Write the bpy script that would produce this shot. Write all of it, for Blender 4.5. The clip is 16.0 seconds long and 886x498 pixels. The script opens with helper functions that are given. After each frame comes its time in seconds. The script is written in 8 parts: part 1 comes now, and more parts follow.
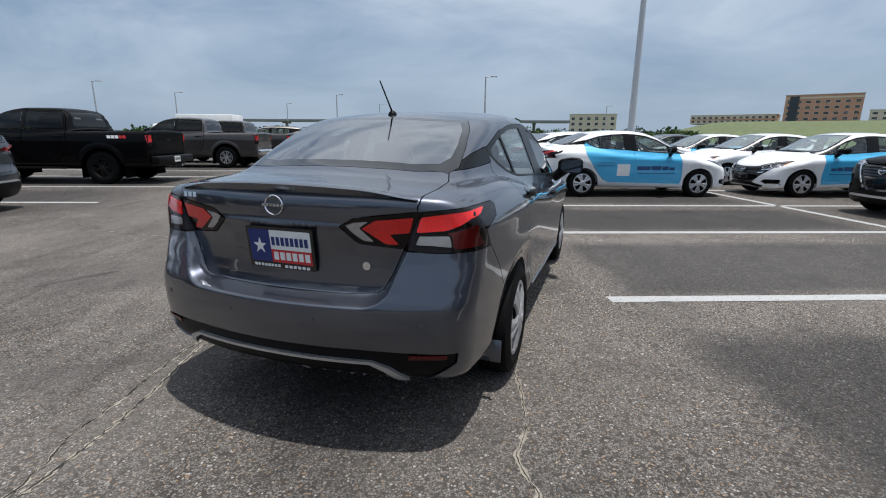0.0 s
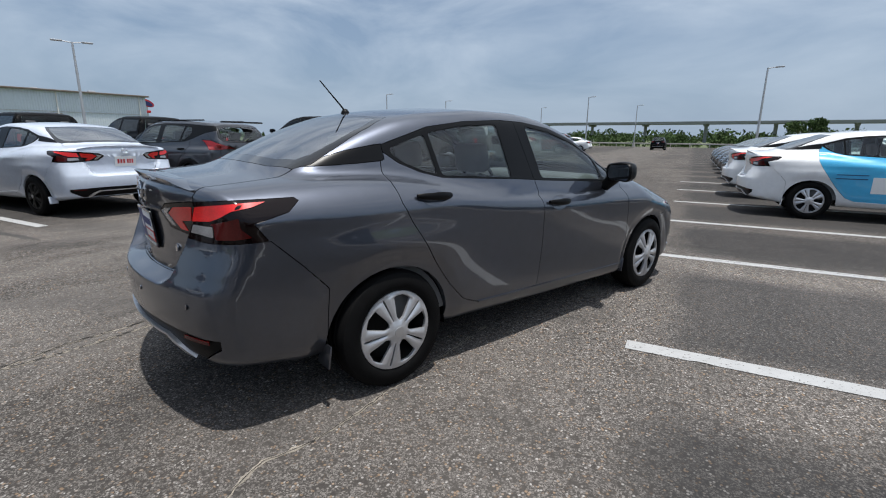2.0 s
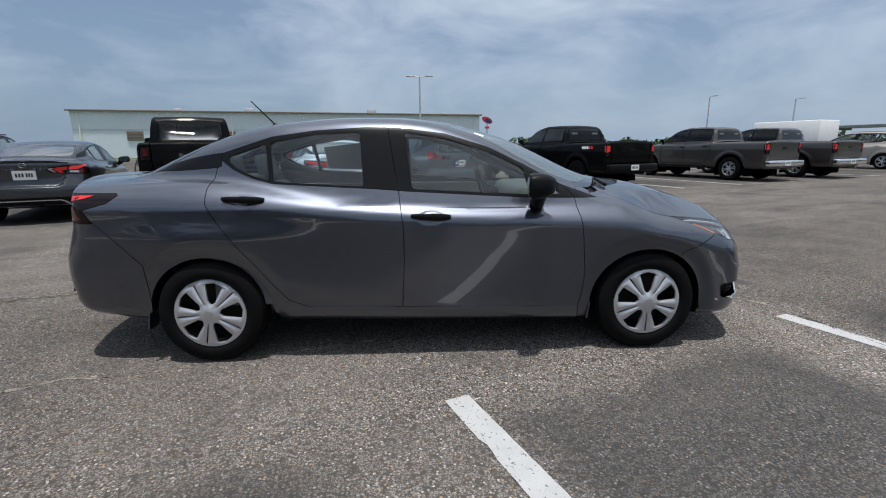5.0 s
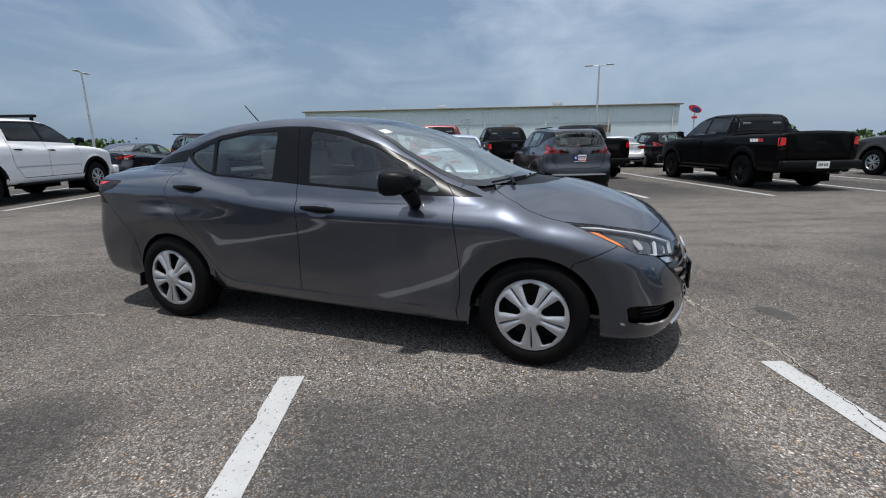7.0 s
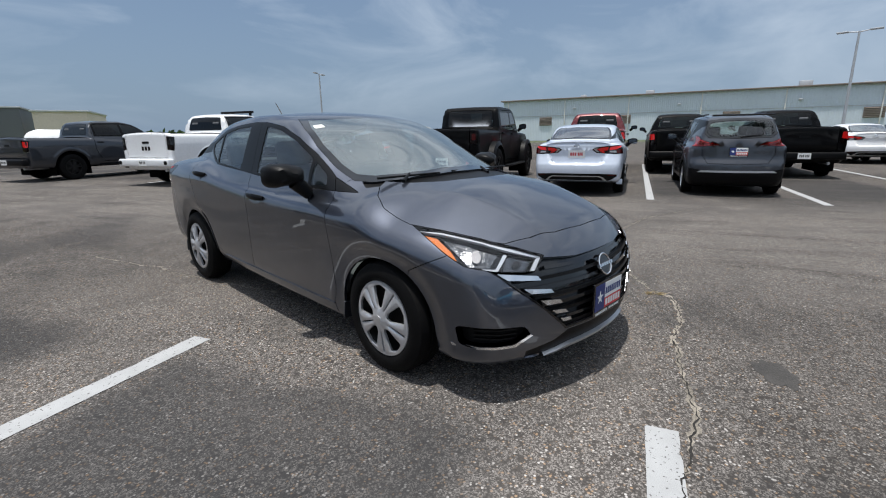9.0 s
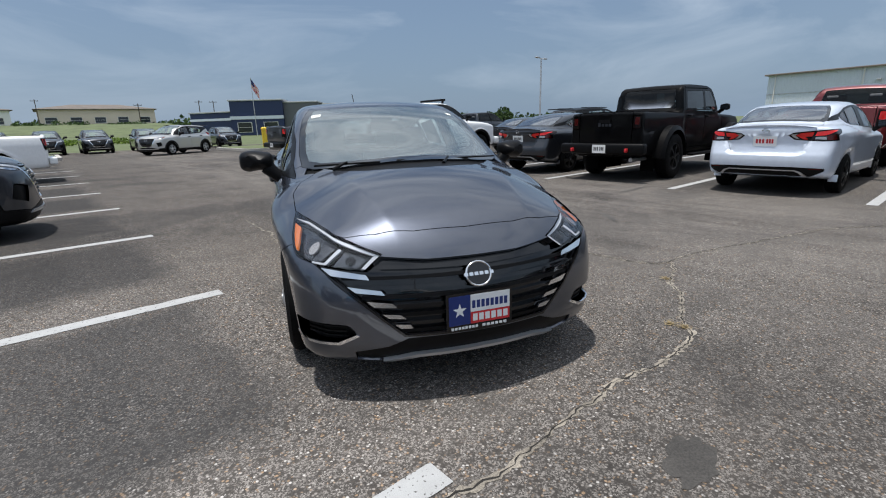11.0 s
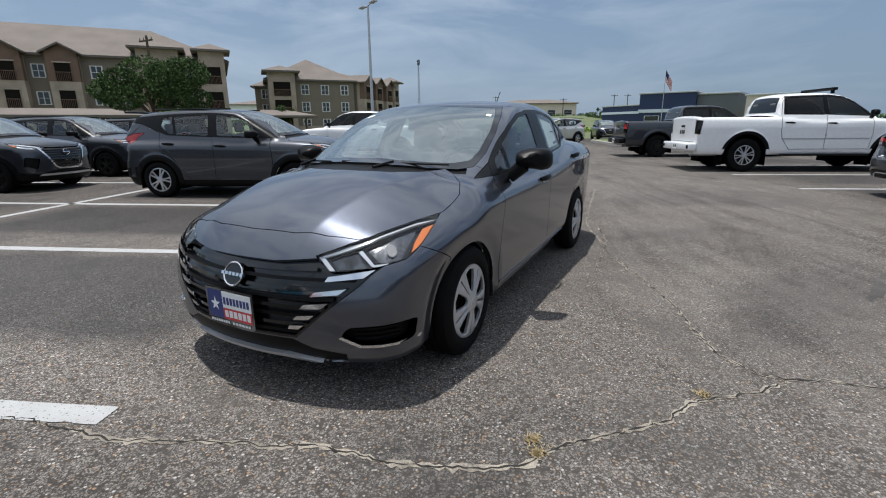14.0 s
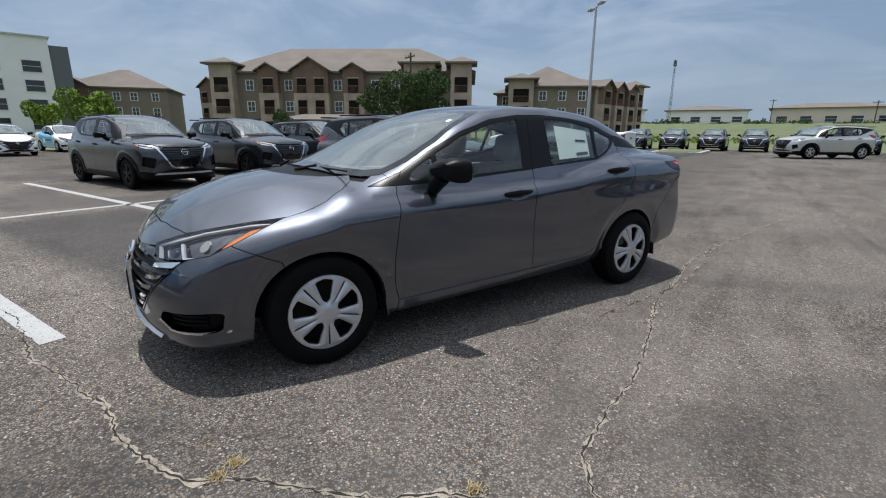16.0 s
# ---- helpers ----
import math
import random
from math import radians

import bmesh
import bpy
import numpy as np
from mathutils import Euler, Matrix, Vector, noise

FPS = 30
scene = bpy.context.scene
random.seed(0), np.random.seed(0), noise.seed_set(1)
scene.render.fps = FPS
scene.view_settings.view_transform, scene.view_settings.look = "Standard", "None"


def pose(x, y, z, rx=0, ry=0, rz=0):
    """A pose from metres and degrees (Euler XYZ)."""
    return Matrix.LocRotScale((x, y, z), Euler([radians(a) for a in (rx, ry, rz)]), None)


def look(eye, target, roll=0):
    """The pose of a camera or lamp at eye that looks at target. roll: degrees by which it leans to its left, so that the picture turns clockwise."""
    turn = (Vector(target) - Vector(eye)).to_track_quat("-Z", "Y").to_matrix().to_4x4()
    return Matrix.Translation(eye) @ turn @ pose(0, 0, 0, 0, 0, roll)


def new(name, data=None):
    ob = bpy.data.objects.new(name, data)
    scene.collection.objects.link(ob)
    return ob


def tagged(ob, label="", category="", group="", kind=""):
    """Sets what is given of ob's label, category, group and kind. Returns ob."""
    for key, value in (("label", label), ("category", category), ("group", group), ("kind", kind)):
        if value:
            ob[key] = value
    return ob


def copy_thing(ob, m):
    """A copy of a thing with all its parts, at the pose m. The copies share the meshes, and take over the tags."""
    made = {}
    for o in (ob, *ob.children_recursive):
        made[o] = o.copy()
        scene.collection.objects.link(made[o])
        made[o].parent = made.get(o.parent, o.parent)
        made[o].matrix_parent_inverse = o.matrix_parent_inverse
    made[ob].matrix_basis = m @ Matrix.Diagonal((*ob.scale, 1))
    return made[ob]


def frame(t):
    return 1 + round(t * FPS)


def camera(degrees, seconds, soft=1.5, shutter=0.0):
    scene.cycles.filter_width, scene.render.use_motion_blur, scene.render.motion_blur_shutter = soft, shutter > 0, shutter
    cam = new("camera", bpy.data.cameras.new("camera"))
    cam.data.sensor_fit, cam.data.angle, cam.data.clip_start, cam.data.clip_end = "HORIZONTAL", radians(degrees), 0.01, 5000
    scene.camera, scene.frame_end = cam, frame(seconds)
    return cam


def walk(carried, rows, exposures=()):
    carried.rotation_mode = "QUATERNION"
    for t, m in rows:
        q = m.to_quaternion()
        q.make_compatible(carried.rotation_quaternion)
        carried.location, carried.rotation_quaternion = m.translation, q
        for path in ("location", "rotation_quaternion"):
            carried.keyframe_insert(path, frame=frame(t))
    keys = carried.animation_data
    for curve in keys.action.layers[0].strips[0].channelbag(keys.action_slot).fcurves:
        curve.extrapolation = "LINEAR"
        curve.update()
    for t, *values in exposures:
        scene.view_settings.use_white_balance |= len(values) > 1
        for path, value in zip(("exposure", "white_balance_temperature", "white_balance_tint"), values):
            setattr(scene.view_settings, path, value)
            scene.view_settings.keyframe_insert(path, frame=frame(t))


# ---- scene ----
cam = camera(87.1, 16.0, soft=1.1)
PATH = [
    (0, (1.235, -3.734, 1.275), (0.605, -1.895, 0.806), 0.5),
    (0.5, (1.637, -3.539, 1.274), (0.785, -1.79, 0.807), 0.8),
    (1, (2.026, -3.236, 1.273), (0.938, -1.625, 0.802), 0.8),
    (1.5, (2.364, -2.954, 1.256), (1.079, -1.492, 0.792), 0.6),
    (2, (2.659, -2.571, 1.259), (1.186, -1.301, 0.794), 0.6),
    (2.5, (2.911, -2.233, 1.254), (1.304, -1.133, 0.799), 0.6),
    (3, (3.142, -1.819, 1.251), (1.416, -0.913, 0.803), 0.4),
    (3.5, (3.299, -1.439, 1.26), (1.487, -0.719, 0.816), -0.0),
    (4, (3.45, -0.986, 1.257), (1.564, -0.481, 0.824), -0.2),
    (4.2, (3.484, -0.802, 1.251), (1.576, -0.381, 0.822), -0.3),
    (6.3, (3.504, 1.057, 1.246), (1.591, 0.676, 0.805), -0.8),
    (6.5, (3.446, 1.237, 1.233), (1.55, 0.778, 0.792), -0.9),
    (7, (3.28, 1.679, 1.244), (1.445, 1.019, 0.801), -0.9),
    (7.5, (3.123, 2.084, 1.254), (1.36, 1.252, 0.809), -0.9),
    (8, (2.869, 2.486, 1.259), (1.208, 1.468, 0.806), -0.9),
    (8.5, (2.626, 2.842, 1.258), (1.076, 1.665, 0.796), -0.9),
    (9, (2.281, 3.164, 1.254), (0.883, 1.816, 0.779), -0.9),
    (9.2, (2.14, 3.274, 1.259), (0.808, 1.862, 0.78), -1.0),
    (11.3, (0.538, 4.044, 1.236), (0.067, 2.171, 0.714), -1.6),
    (11.5, (0.368, 4.073, 1.251), (-0.003, 2.179, 0.725), -1.5),
    (12, (-0.111, 4.126, 1.245), (-0.209, 2.199, 0.717), -1.4),
    (12.5, (-0.542, 4.068, 1.243), (-0.393, 2.145, 0.713), -1.4),
    (13, (-1.019, 3.952, 1.244), (-0.596, 2.068, 0.721), -1.1),
    (13.5, (-1.416, 3.78, 1.241), (-0.758, 1.964, 0.724), -0.9),
    (14, (-1.839, 3.517, 1.247), (-0.933, 1.808, 0.735), -0.5),
    (14.5, (-2.222, 3.258, 1.249), (-1.119, 1.669, 0.741), -0.1),
    (15, (-2.575, 2.896, 1.258), (-1.274, 1.463, 0.755), 0.3),
    (15.5, (-2.863, 2.545, 1.247), (-1.406, 1.266, 0.753), 0.5),
    (16, (-3.111, 2.096, 1.248), (-1.501, 1.015, 0.759), 0.4),
]
walk(cam, [(t, look(eye, target, roll)) for t, eye, target, roll in PATH],
     [(0, 0.0, 6390, 10), (16, 0.0, 6390, 10)])

# ---- light: high hazy summer sun from the car's right side, thin clouds ----
SUN_DIR = Vector((0.15, 0.0, 1.0)).normalized()
world = bpy.data.worlds.new("sky")
scene.world = world
world.use_nodes = True
wt = world.node_tree
wt.nodes.clear()


def wnode(kind, **values):
    n = wt.nodes.new(kind)
    for k, v in values.items():
        n.inputs[k].default_value = v
    return n


sky = wnode("ShaderNodeTexSky")
sky.sky_type, sky.sun_disc = "NISHITA", False
sky.sun_elevation, sky.sun_rotation = math.asin(SUN_DIR.z), radians(90)
sky.air_density, sky.dust_density, sky.ozone_density = 1.0, 1.0, 3.0
coord = wnode("ShaderNodeTexCoord")
stretch = wnode("ShaderNodeMapping", Scale=(1.2, 1.9, 4.6), Rotation=(0.1, 0.05, 0.6))
wt.links.new(coord.outputs["Generated"], stretch.inputs["Vector"])
cloud = wnode("ShaderNodeTexNoise", Scale=1.9, Detail=9.0, Roughness=0.56, Distortion=0.5)
wt.links.new(stretch.outputs["Vector"], cloud.inputs["Vector"])
cover = wnode("ShaderNodeMapRange", **{"From Min": 0.385, "From Max": 0.72, "To Min": 0.0, "To Max": 0.66})
lean = wnode("ShaderNodeVectorMath")
lean.operation, lean.inputs[1].default_value = "DOT_PRODUCT", (0.03, 0.09, 0.03)
wt.links.new(coord.outputs["Generated"], lean.inputs[0])
drift = wnode("ShaderNodeMath")
wt.links.new(cloud.outputs["Fac"], drift.inputs[0])
wt.links.new(lean.outputs["Value"], drift.inputs[1])
axis = wnode("ShaderNodeSeparateXYZ")
wt.links.new(coord.outputs["Generated"], axis.inputs["Vector"])
# the veil thickens and brightens towards the high sun
high = wnode("ShaderNodeMapRange", **{"From Min": 0.24, "From Max": 0.65, "To Min": 0.0, "To Max": 0.15})
wt.links.new(axis.outputs["Z"], high.inputs["Value"])
thick = wnode("ShaderNodeMath")
wt.links.new(drift.outputs[0], thick.inputs[0])
wt.links.new(high.outputs["Result"], thick.inputs[1])
wt.links.new(thick.outputs[0], cover.inputs["Value"])
bright = wnode("ShaderNodeMapRange", **{"From Min": 0.28, "From Max": 0.68, "To Min": 0.0, "To Max": 1.0})
wt.links.new(axis.outputs["Z"], bright.inputs["Value"])


def wmix(factor, a, b):
    n = wt.nodes.new("ShaderNodeMix")
    n.data_type = "RGBA"
    for key, value in (("Factor", factor), ("A", a), ("B", b)):
        if isinstance(value, tuple):
            n.inputs[key].default_value = (*value, 1)
        else:
            wt.links.new(value, n.inputs[key])
    return n.outputs["Result"]


# blue-grey summer haze low over the horizon
haze = wnode("ShaderNodeMapRange", **{"From Min": 0.0, "From Max": 0.42, "To Min": 0.92, "To Max": 0.25})
wt.links.new(axis.outputs["Z"], haze.inputs["Value"])
side_ = wnode("ShaderNodeMapRange", **{"From Min": -0.11, "From Max": -0.01, "To Min": 0.0, "To Max": 1.0})
wt.links.new(lean.outputs["Value"], side_.inputs["Value"])
mist = wmix(side_.outputs["Result"], (2.2, 3.08, 4.25), (3.05, 4.02, 5.35))
low_sky = wmix(haze.outputs["Result"], sky.outputs["Color"], mist)
thin = wnode("ShaderNodeMapRange", **{"From Min": 0.02, "From Max": 0.25, "To Min": 0.30, "To Max": 1.0})
wt.links.new(axis.outputs["Z"], thin.inputs["Value"])
veil = wnode("ShaderNodeMath")
veil.operation = "MULTIPLY"
wt.links.new(cover.outputs["Result"], veil.inputs[0])
wt.links.new(thin.outputs["Result"], veil.inputs[1])
clouded = wmix(veil.outputs[0], low_sky, wmix(bright.outputs["Result"], (7.0, 7.9, 8.9), (10.8, 11.4, 12.1)))
back = wnode("ShaderNodeBackground", Strength=0.097)
wt.links.new(clouded, back.inputs["Color"])
wt.links.new(back.outputs["Background"], wnode("ShaderNodeOutputWorld").inputs["Surface"])

sun = new("sun", bpy.data.lights.new("sun", "SUN"))
sun.data.energy, sun.data.angle, sun.data.color = 4.6, radians(1.2), (1.0, 0.96, 0.90)
sun.matrix_world = look(SUN_DIR * 60, (0, 0, 0))

# ---- materials ----
def material(name, color=(0.5, 0.5, 0.5), rough=0.5, metal=0.0, coat=0.0, grain=0.0, size=20.0, bump=0.0, spec=0.5):
    """A surface with two scales of colour variation (grain) and fine relief (bump)."""
    m = bpy.data.materials.new(name)
    m.use_nodes = True
    nt = m.node_tree
    b = nt.nodes["Principled BSDF"]
    b.inputs["Base Color"].default_value = (*color, 1)
    b.inputs["Roughness"].default_value, b.inputs["Metallic"].default_value = rough, metal
    b.inputs["Coat Weight"].default_value, b.inputs["Coat Roughness"].default_value = coat, 0.03
    b.inputs["Specular IOR Level"].default_value = spec
    if grain or bump:
        tc = nt.nodes.new("ShaderNodeTexCoord")
        fine, wide = nt.nodes.new("ShaderNodeTexNoise"), nt.nodes.new("ShaderNodeTexNoise")
        fine.inputs["Scale"].default_value, fine.inputs["Detail"].default_value = size * 6, 4
        wide.inputs["Scale"].default_value, wide.inputs["Detail"].default_value = size * 0.25, 5
        for n in (fine, wide):
            nt.links.new(tc.outputs["Object"], n.inputs["Vector"])
        add = nt.nodes.new("ShaderNodeMath")
        add.operation = "ADD"
        nt.links.new(fine.outputs["Fac"], add.inputs[0])
        nt.links.new(wide.outputs["Fac"], add.inputs[1])
        ramp = nt.nodes.new("ShaderNodeMapRange")
        ramp.inputs["From Min"].default_value, ramp.inputs["From Max"].default_value = 0.7, 1.3
        ramp.inputs["To Min"].default_value, ramp.inputs["To Max"].default_value = 1 - grain, 1 + grain
        nt.links.new(add.outputs[0], ramp.inputs["Value"])
        mul = nt.nodes.new("ShaderNodeVectorMath")
        mul.operation = "SCALE"
        mul.inputs[0].default_value = color
        nt.links.new(ramp.outputs["Result"], mul.inputs["Scale"])
        nt.links.new(mul.outputs["Vector"], b.inputs["Base Color"])
        if bump:
            bp = nt.nodes.new("ShaderNodeBump")
            bp.inputs["Strength"].default_value, bp.inputs["Distance"].default_value = bump, 0.01
            nt.links.new(fine.outputs["Fac"], bp.inputs["Height"])
            nt.links.new(bp.outputs["Normal"], b.inputs["Normal"])
    return m


def glass(name, tint=(0.75, 0.82, 0.80), gloss=0.08, haze_film=0.0):
    """A thin pane: tinted clear glass with a mirror gloss that grows at grazing angles, under a pale film painted for
    reflection haze and dust.
    """
    m = bpy.data.materials.new(name)
    m.use_nodes = True
    nt = m.node_tree
    nt.nodes.clear()
    clear, shine, film_ = nt.nodes.new("ShaderNodeBsdfTransparent"), nt.nodes.new("ShaderNodeBsdfGlossy"), nt.nodes.new("ShaderNodeBsdfDiffuse")
    clear.inputs["Color"].default_value = (*tint, 1)
    film_.inputs["Color"].default_value = (0.36, 0.45, 0.45, 1)
    shine.inputs["Roughness"].default_value = 0.01
    edge, rise_, fres = nt.nodes.new("ShaderNodeLayerWeight"), nt.nodes.new("ShaderNodeMath"), nt.nodes.new("ShaderNodeMapRange")
    edge.inputs["Blend"].default_value = 0.5
    rise_.operation, rise_.inputs[1].default_value = "POWER", 3.6
    fres.inputs["To Min"].default_value, fres.inputs["To Max"].default_value = gloss, 0.95
    nt.links.new(edge.outputs["Facing"], rise_.inputs[0])
    nt.links.new(rise_.outputs[0], fres.inputs["Value"])
    hazed, mix, out = nt.nodes.new("ShaderNodeMixShader"), nt.nodes.new("ShaderNodeMixShader"), nt.nodes.new("ShaderNodeOutputMaterial")
    hazed.inputs[0].default_value = haze_film
    nt.links.new(clear.outputs[0], hazed.inputs[1])
    nt.links.new(film_.outputs[0], hazed.inputs[2])
    nt.links.new(fres.outputs[0], mix.inputs[0])
    nt.links.new(hazed.outputs[0], mix.inputs[1])
    nt.links.new(shine.outputs[0], mix.inputs[2])
    nt.links.new(mix.outputs[0], out.inputs["Surface"])
    return m


def car_paint(name, color, metal=0.55, rough=0.38, coat=1.0, spec=0.5):
    m = material(name, color, rough, metal, coat=coat, grain=0.05, size=60, spec=spec)
    return m


GUN = car_paint("gun_metallic_paint", (0.070, 0.079, 0.103), 0.93, 0.39)
GUN.node_tree.nodes["Principled BSDF"].inputs["Coat IOR"].default_value = 1.78
WHITE = car_paint("white_paint", (0.80, 0.81, 0.82), 0.0, 0.45)
PEARL = car_paint("pale_pearl_paint", (0.62, 0.68, 0.78), 0.1, 0.4)
SKYBLUE = car_paint("sky_blue_wrap", (0.05, 0.42, 0.72), 0.0, 0.35)
BLACKP = car_paint("black_paint", (0.003, 0.003, 0.0034), 0.0, 0.4, 0.20, 0.04)
GREYX = car_paint("dark_grey_metallic_paint", (0.058, 0.062, 0.072), 0.85, 0.36)
CHARCOAL = car_paint("charcoal_paint", (0.042, 0.046, 0.055), 0.75, 0.36)
BROWN = car_paint("dark_brown_grey_paint", (0.050, 0.044, 0.042), 0.5, 0.42)
RED = car_paint("red_paint", (0.14, 0.008, 0.010), 0.2, 0.35)
SILVER = car_paint("silver_paint", (0.50, 0.50, 0.49), 0.6, 0.4)
BEIGE = car_paint("pewter_paint", (0.36, 0.33, 0.29), 0.5, 0.4)
TRIM = material("black_plastic_trim", (0.005, 0.005, 0.0055), 0.40, grain=0.2, size=80, bump=0.05, spec=0.13)
PILLAR = material("satin_black_pillar", (0.006, 0.0065, 0.0075), 0.30, grain=0.1, size=60, spec=0.14)
GLOSSB = material("gloss_black", (0.005, 0.005, 0.006), 0.12, coat=0.5, spec=0.4)
RUBBER = material("tyre_rubber", (0.0045, 0.0045, 0.0047), 0.7, grain=0.25, size=40, bump=0.25, spec=0.10)
WELL = material("wheel_well_liner", (0.004, 0.004, 0.004), 0.95, grain=0.2, spec=0.05)
HUBCAP = material("silver_hubcap_paint", (0.54, 0.55, 0.575), 0.28, 0.6, coat=0.3, grain=0.04)
STEELB = material("black_steel_wheel", (0.008, 0.008, 0.008), 0.45, spec=0.3)
CHROME = material("chrome", (0.82, 0.83, 0.85), 0.10, 1.0)
MIRROR = material("mirror_silver", (0.30, 0.32, 0.35), 0.04, 1.0)
SATIN = material("satin_silver", (0.55, 0.56, 0.58), 0.30, 0.8)
REDLENS = material("red_lens", (0.62, 0.010, 0.008), 0.2, coat=0.5, grain=0.25, size=25)
DARKLENS = material("smoked_lens", (0.006, 0.003, 0.003), 0.08, spec=0.30)
CLEARLENS = material("clear_ribbed_lens", (0.36, 0.35, 0.35), 0.18, 0.5, coat=1.0, grain=0.3, size=30)
DARKRED = material("dark_red_lens", (0.06, 0.004, 0.004), 0.12, coat=0.3, grain=0.3, size=25, spec=0.3)
MIDRED = material("deep_red_lens", (0.24, 0.010, 0.010), 0.15, coat=0.4, grain=0.25, size=25)
AMBER = material("amber_lens", (0.62, 0.16, 0.02), 0.15, coat=1.0, grain=0.2)
DRL = material("white_light_guide", (0.62, 0.64, 0.68), 0.2, 0.3, coat=0.6)
BOWL = material("faceted_reflector", (0.15, 0.155, 0.165), 0.22, 1.0, grain=0.75, size=9, bump=0.25)
PANE = glass("green_tinted_glass", (0.84, 0.91, 0.89), 0.09, 0.0)
REARGLASS = glass("green_tinted_rear_glass", (0.42, 0.51, 0.52), 0.48, 0.0)
# the pale film paints in reflected sky and dashboard haze, with some dust
SCREEN = glass("green_tinted_screen", (0.78, 0.90, 0.87), 0.28, 0.24)
PRIVACY = glass("dark_privacy_glass", (0.035, 0.04, 0.04), 0.035)
LENS = glass("lamp_cover", (0.92, 0.93, 0.94), 0.05)
FRIT = material("black_glass_border", (0.010, 0.011, 0.012), 0.06, coat=0.6)
CLOTH = material("charcoal_seat_cloth", (0.12, 0.124, 0.130), 0.9, grain=0.25, size=60, bump=0.3)
DASH = material("grey_dash_plastic", (0.15, 0.152, 0.155), 0.6, grain=0.1, size=60)
BLUEP = material("plate_blue", (0.012, 0.03, 0.16), 0.4, grain=0.06)
WHITEP = material("plate_white", (0.80, 0.81, 0.80), 0.4, grain=0.05)
REDP = material("plate_red", (0.55, 0.025, 0.03), 0.4, grain=0.05)
PAPER = material("sticker_paper", (0.78, 0.80, 0.76), 0.6, grain=0.04)
INK = material("printed_ink", (0.03, 0.03, 0.035), 0.6)
NAVY = material("navy_print", (0.02, 0.07, 0.18), 0.5)

# ---- building kit ----
def part(name, bm, mat, parent=None, label="", smooth=True):
    """Links a bmesh as one mesh object under a thing or a part."""
    me = bpy.data.meshes.new(name)
    bm.to_mesh(me)
    bm.free()
    if smooth:
        me.shade_smooth()
        me.set_sharp_from_angle(angle=radians(40))
    for m in (mat if isinstance(mat, (list, tuple)) else [mat]):
        me.materials.append(m)
    ob = new(name, me)
    if parent:
        ob.parent = parent
    if label:
        tagged(ob, label)
    return ob


def empty(name, label="", category="", group="", at=None):
    ob = new(name)
    ob.empty_display_size = 0.2
    if at is not None:
        ob.matrix_basis = at
    return tagged(ob, label, category, group)


def box(bm, size, at=(0, 0, 0), bevel=0.0, turn=None, seg=2):
    m = Matrix.Translation(at) @ (turn.to_4x4() if turn else Matrix.Identity(4)) @ Matrix.Diagonal((*size, 1))
    r = bmesh.ops.create_cube(bm, size=1.0, matrix=m)
    if bevel:
        edges = list({e for v in r["verts"] for e in v.link_edges})
        bmesh.ops.bevel(bm, geom=edges, offset=bevel, segments=seg, affect="EDGES", profile=0.5)
    return bm


def tube(bm, a, b, r1, r2=None, seg=12, caps=True):
    a, b = Vector(a), Vector(b)
    d = b - a
    m = Matrix.Translation((a + b) / 2) @ d.to_track_quat("Z", "Y").to_matrix().to_4x4()
    bmesh.ops.create_cone(bm, cap_ends=caps, segments=seg, radius1=r1, radius2=r1 if r2 is None else r2, depth=d.length, matrix=m)
    return bm


def lathe(bm, profile, seg=40, axis="x"):
    """Turns (radius, offset) pairs round the axis."""
    rings = []
    for r, o in profile:
        ring = []
        for i in range(seg):
            a = 2 * math.pi * i / seg
            p = (o, r * math.cos(a), r * math.sin(a)) if axis == "x" else (r * math.cos(a), r * math.sin(a), o)
            ring.append(bm.verts.new(p))
        rings.append(ring)
    for p, q in zip(rings, rings[1:]):
        for i in range(seg):
            j = (i + 1) % seg
            bm.faces.new((p[i], p[j], q[j], q[i]))
    return bm


def prism(bm, poly, depth, place):
    """A flat polygon, (a, b) pairs, pushed out by depth; place maps (a, b, c) to a point."""
    lo = [bm.verts.new(place(a, b, 0)) for a, b in poly]
    hi = [bm.verts.new(place(a, b, depth)) for a, b in poly]
    bm.faces.new(hi)
    bm.faces.new(lo[::-1])
    for i in range(len(poly)):
        j = (i + 1) % len(poly)
        bm.faces.new((lo[i], lo[j], hi[j], hi[i]))
    return bm


def curve(*k):
    """A smooth curve through (x, y) knots, monotone between them."""
    x, y = np.array(k[::2], float), np.array(k[1::2], float)
    h = np.diff(x)
    d = np.diff(y) / h
    m = np.zeros_like(x)
    m[0], m[-1] = d[0], d[-1]
    for i in range(1, len(x) - 1):
        if d[i - 1] * d[i] > 0:
            w1, w2 = 2 * h[i] + h[i - 1], h[i] + 2 * h[i - 1]
            m[i] = (w1 + w2) / (w1 / d[i - 1] + w2 / d[i])

    def f(t):
        t = np.asarray(t, float)
        i = np.clip(np.searchsorted(x, t) - 1, 0, len(x) - 2)
        s = (t - x[i]) / h[i]
        v = (y[i] * (1 + 2 * s) * (1 - s) ** 2 + m[i] * h[i] * s * (1 - s) ** 2
             + y[i + 1] * s * s * (3 - 2 * s) + m[i + 1] * h[i] * s * s * (s - 1))
        v = np.where(t < x[0], y[0] + m[0] * (t - x[0]), v)
        return np.where(t > x[-1], y[-1] + m[-1] * (t - x[-1]), v)
    return f


def smax(a, b, k):
    h = np.maximum(k - np.abs(a - b), 0) / k
    return np.maximum(a, b) + h * h * k / 4


def smin(a, b, k):
    return -smax(-a, -b, k)


def step(t):
    t = np.clip(t, 0, 1)
    return t * t * (3 - 2 * t)


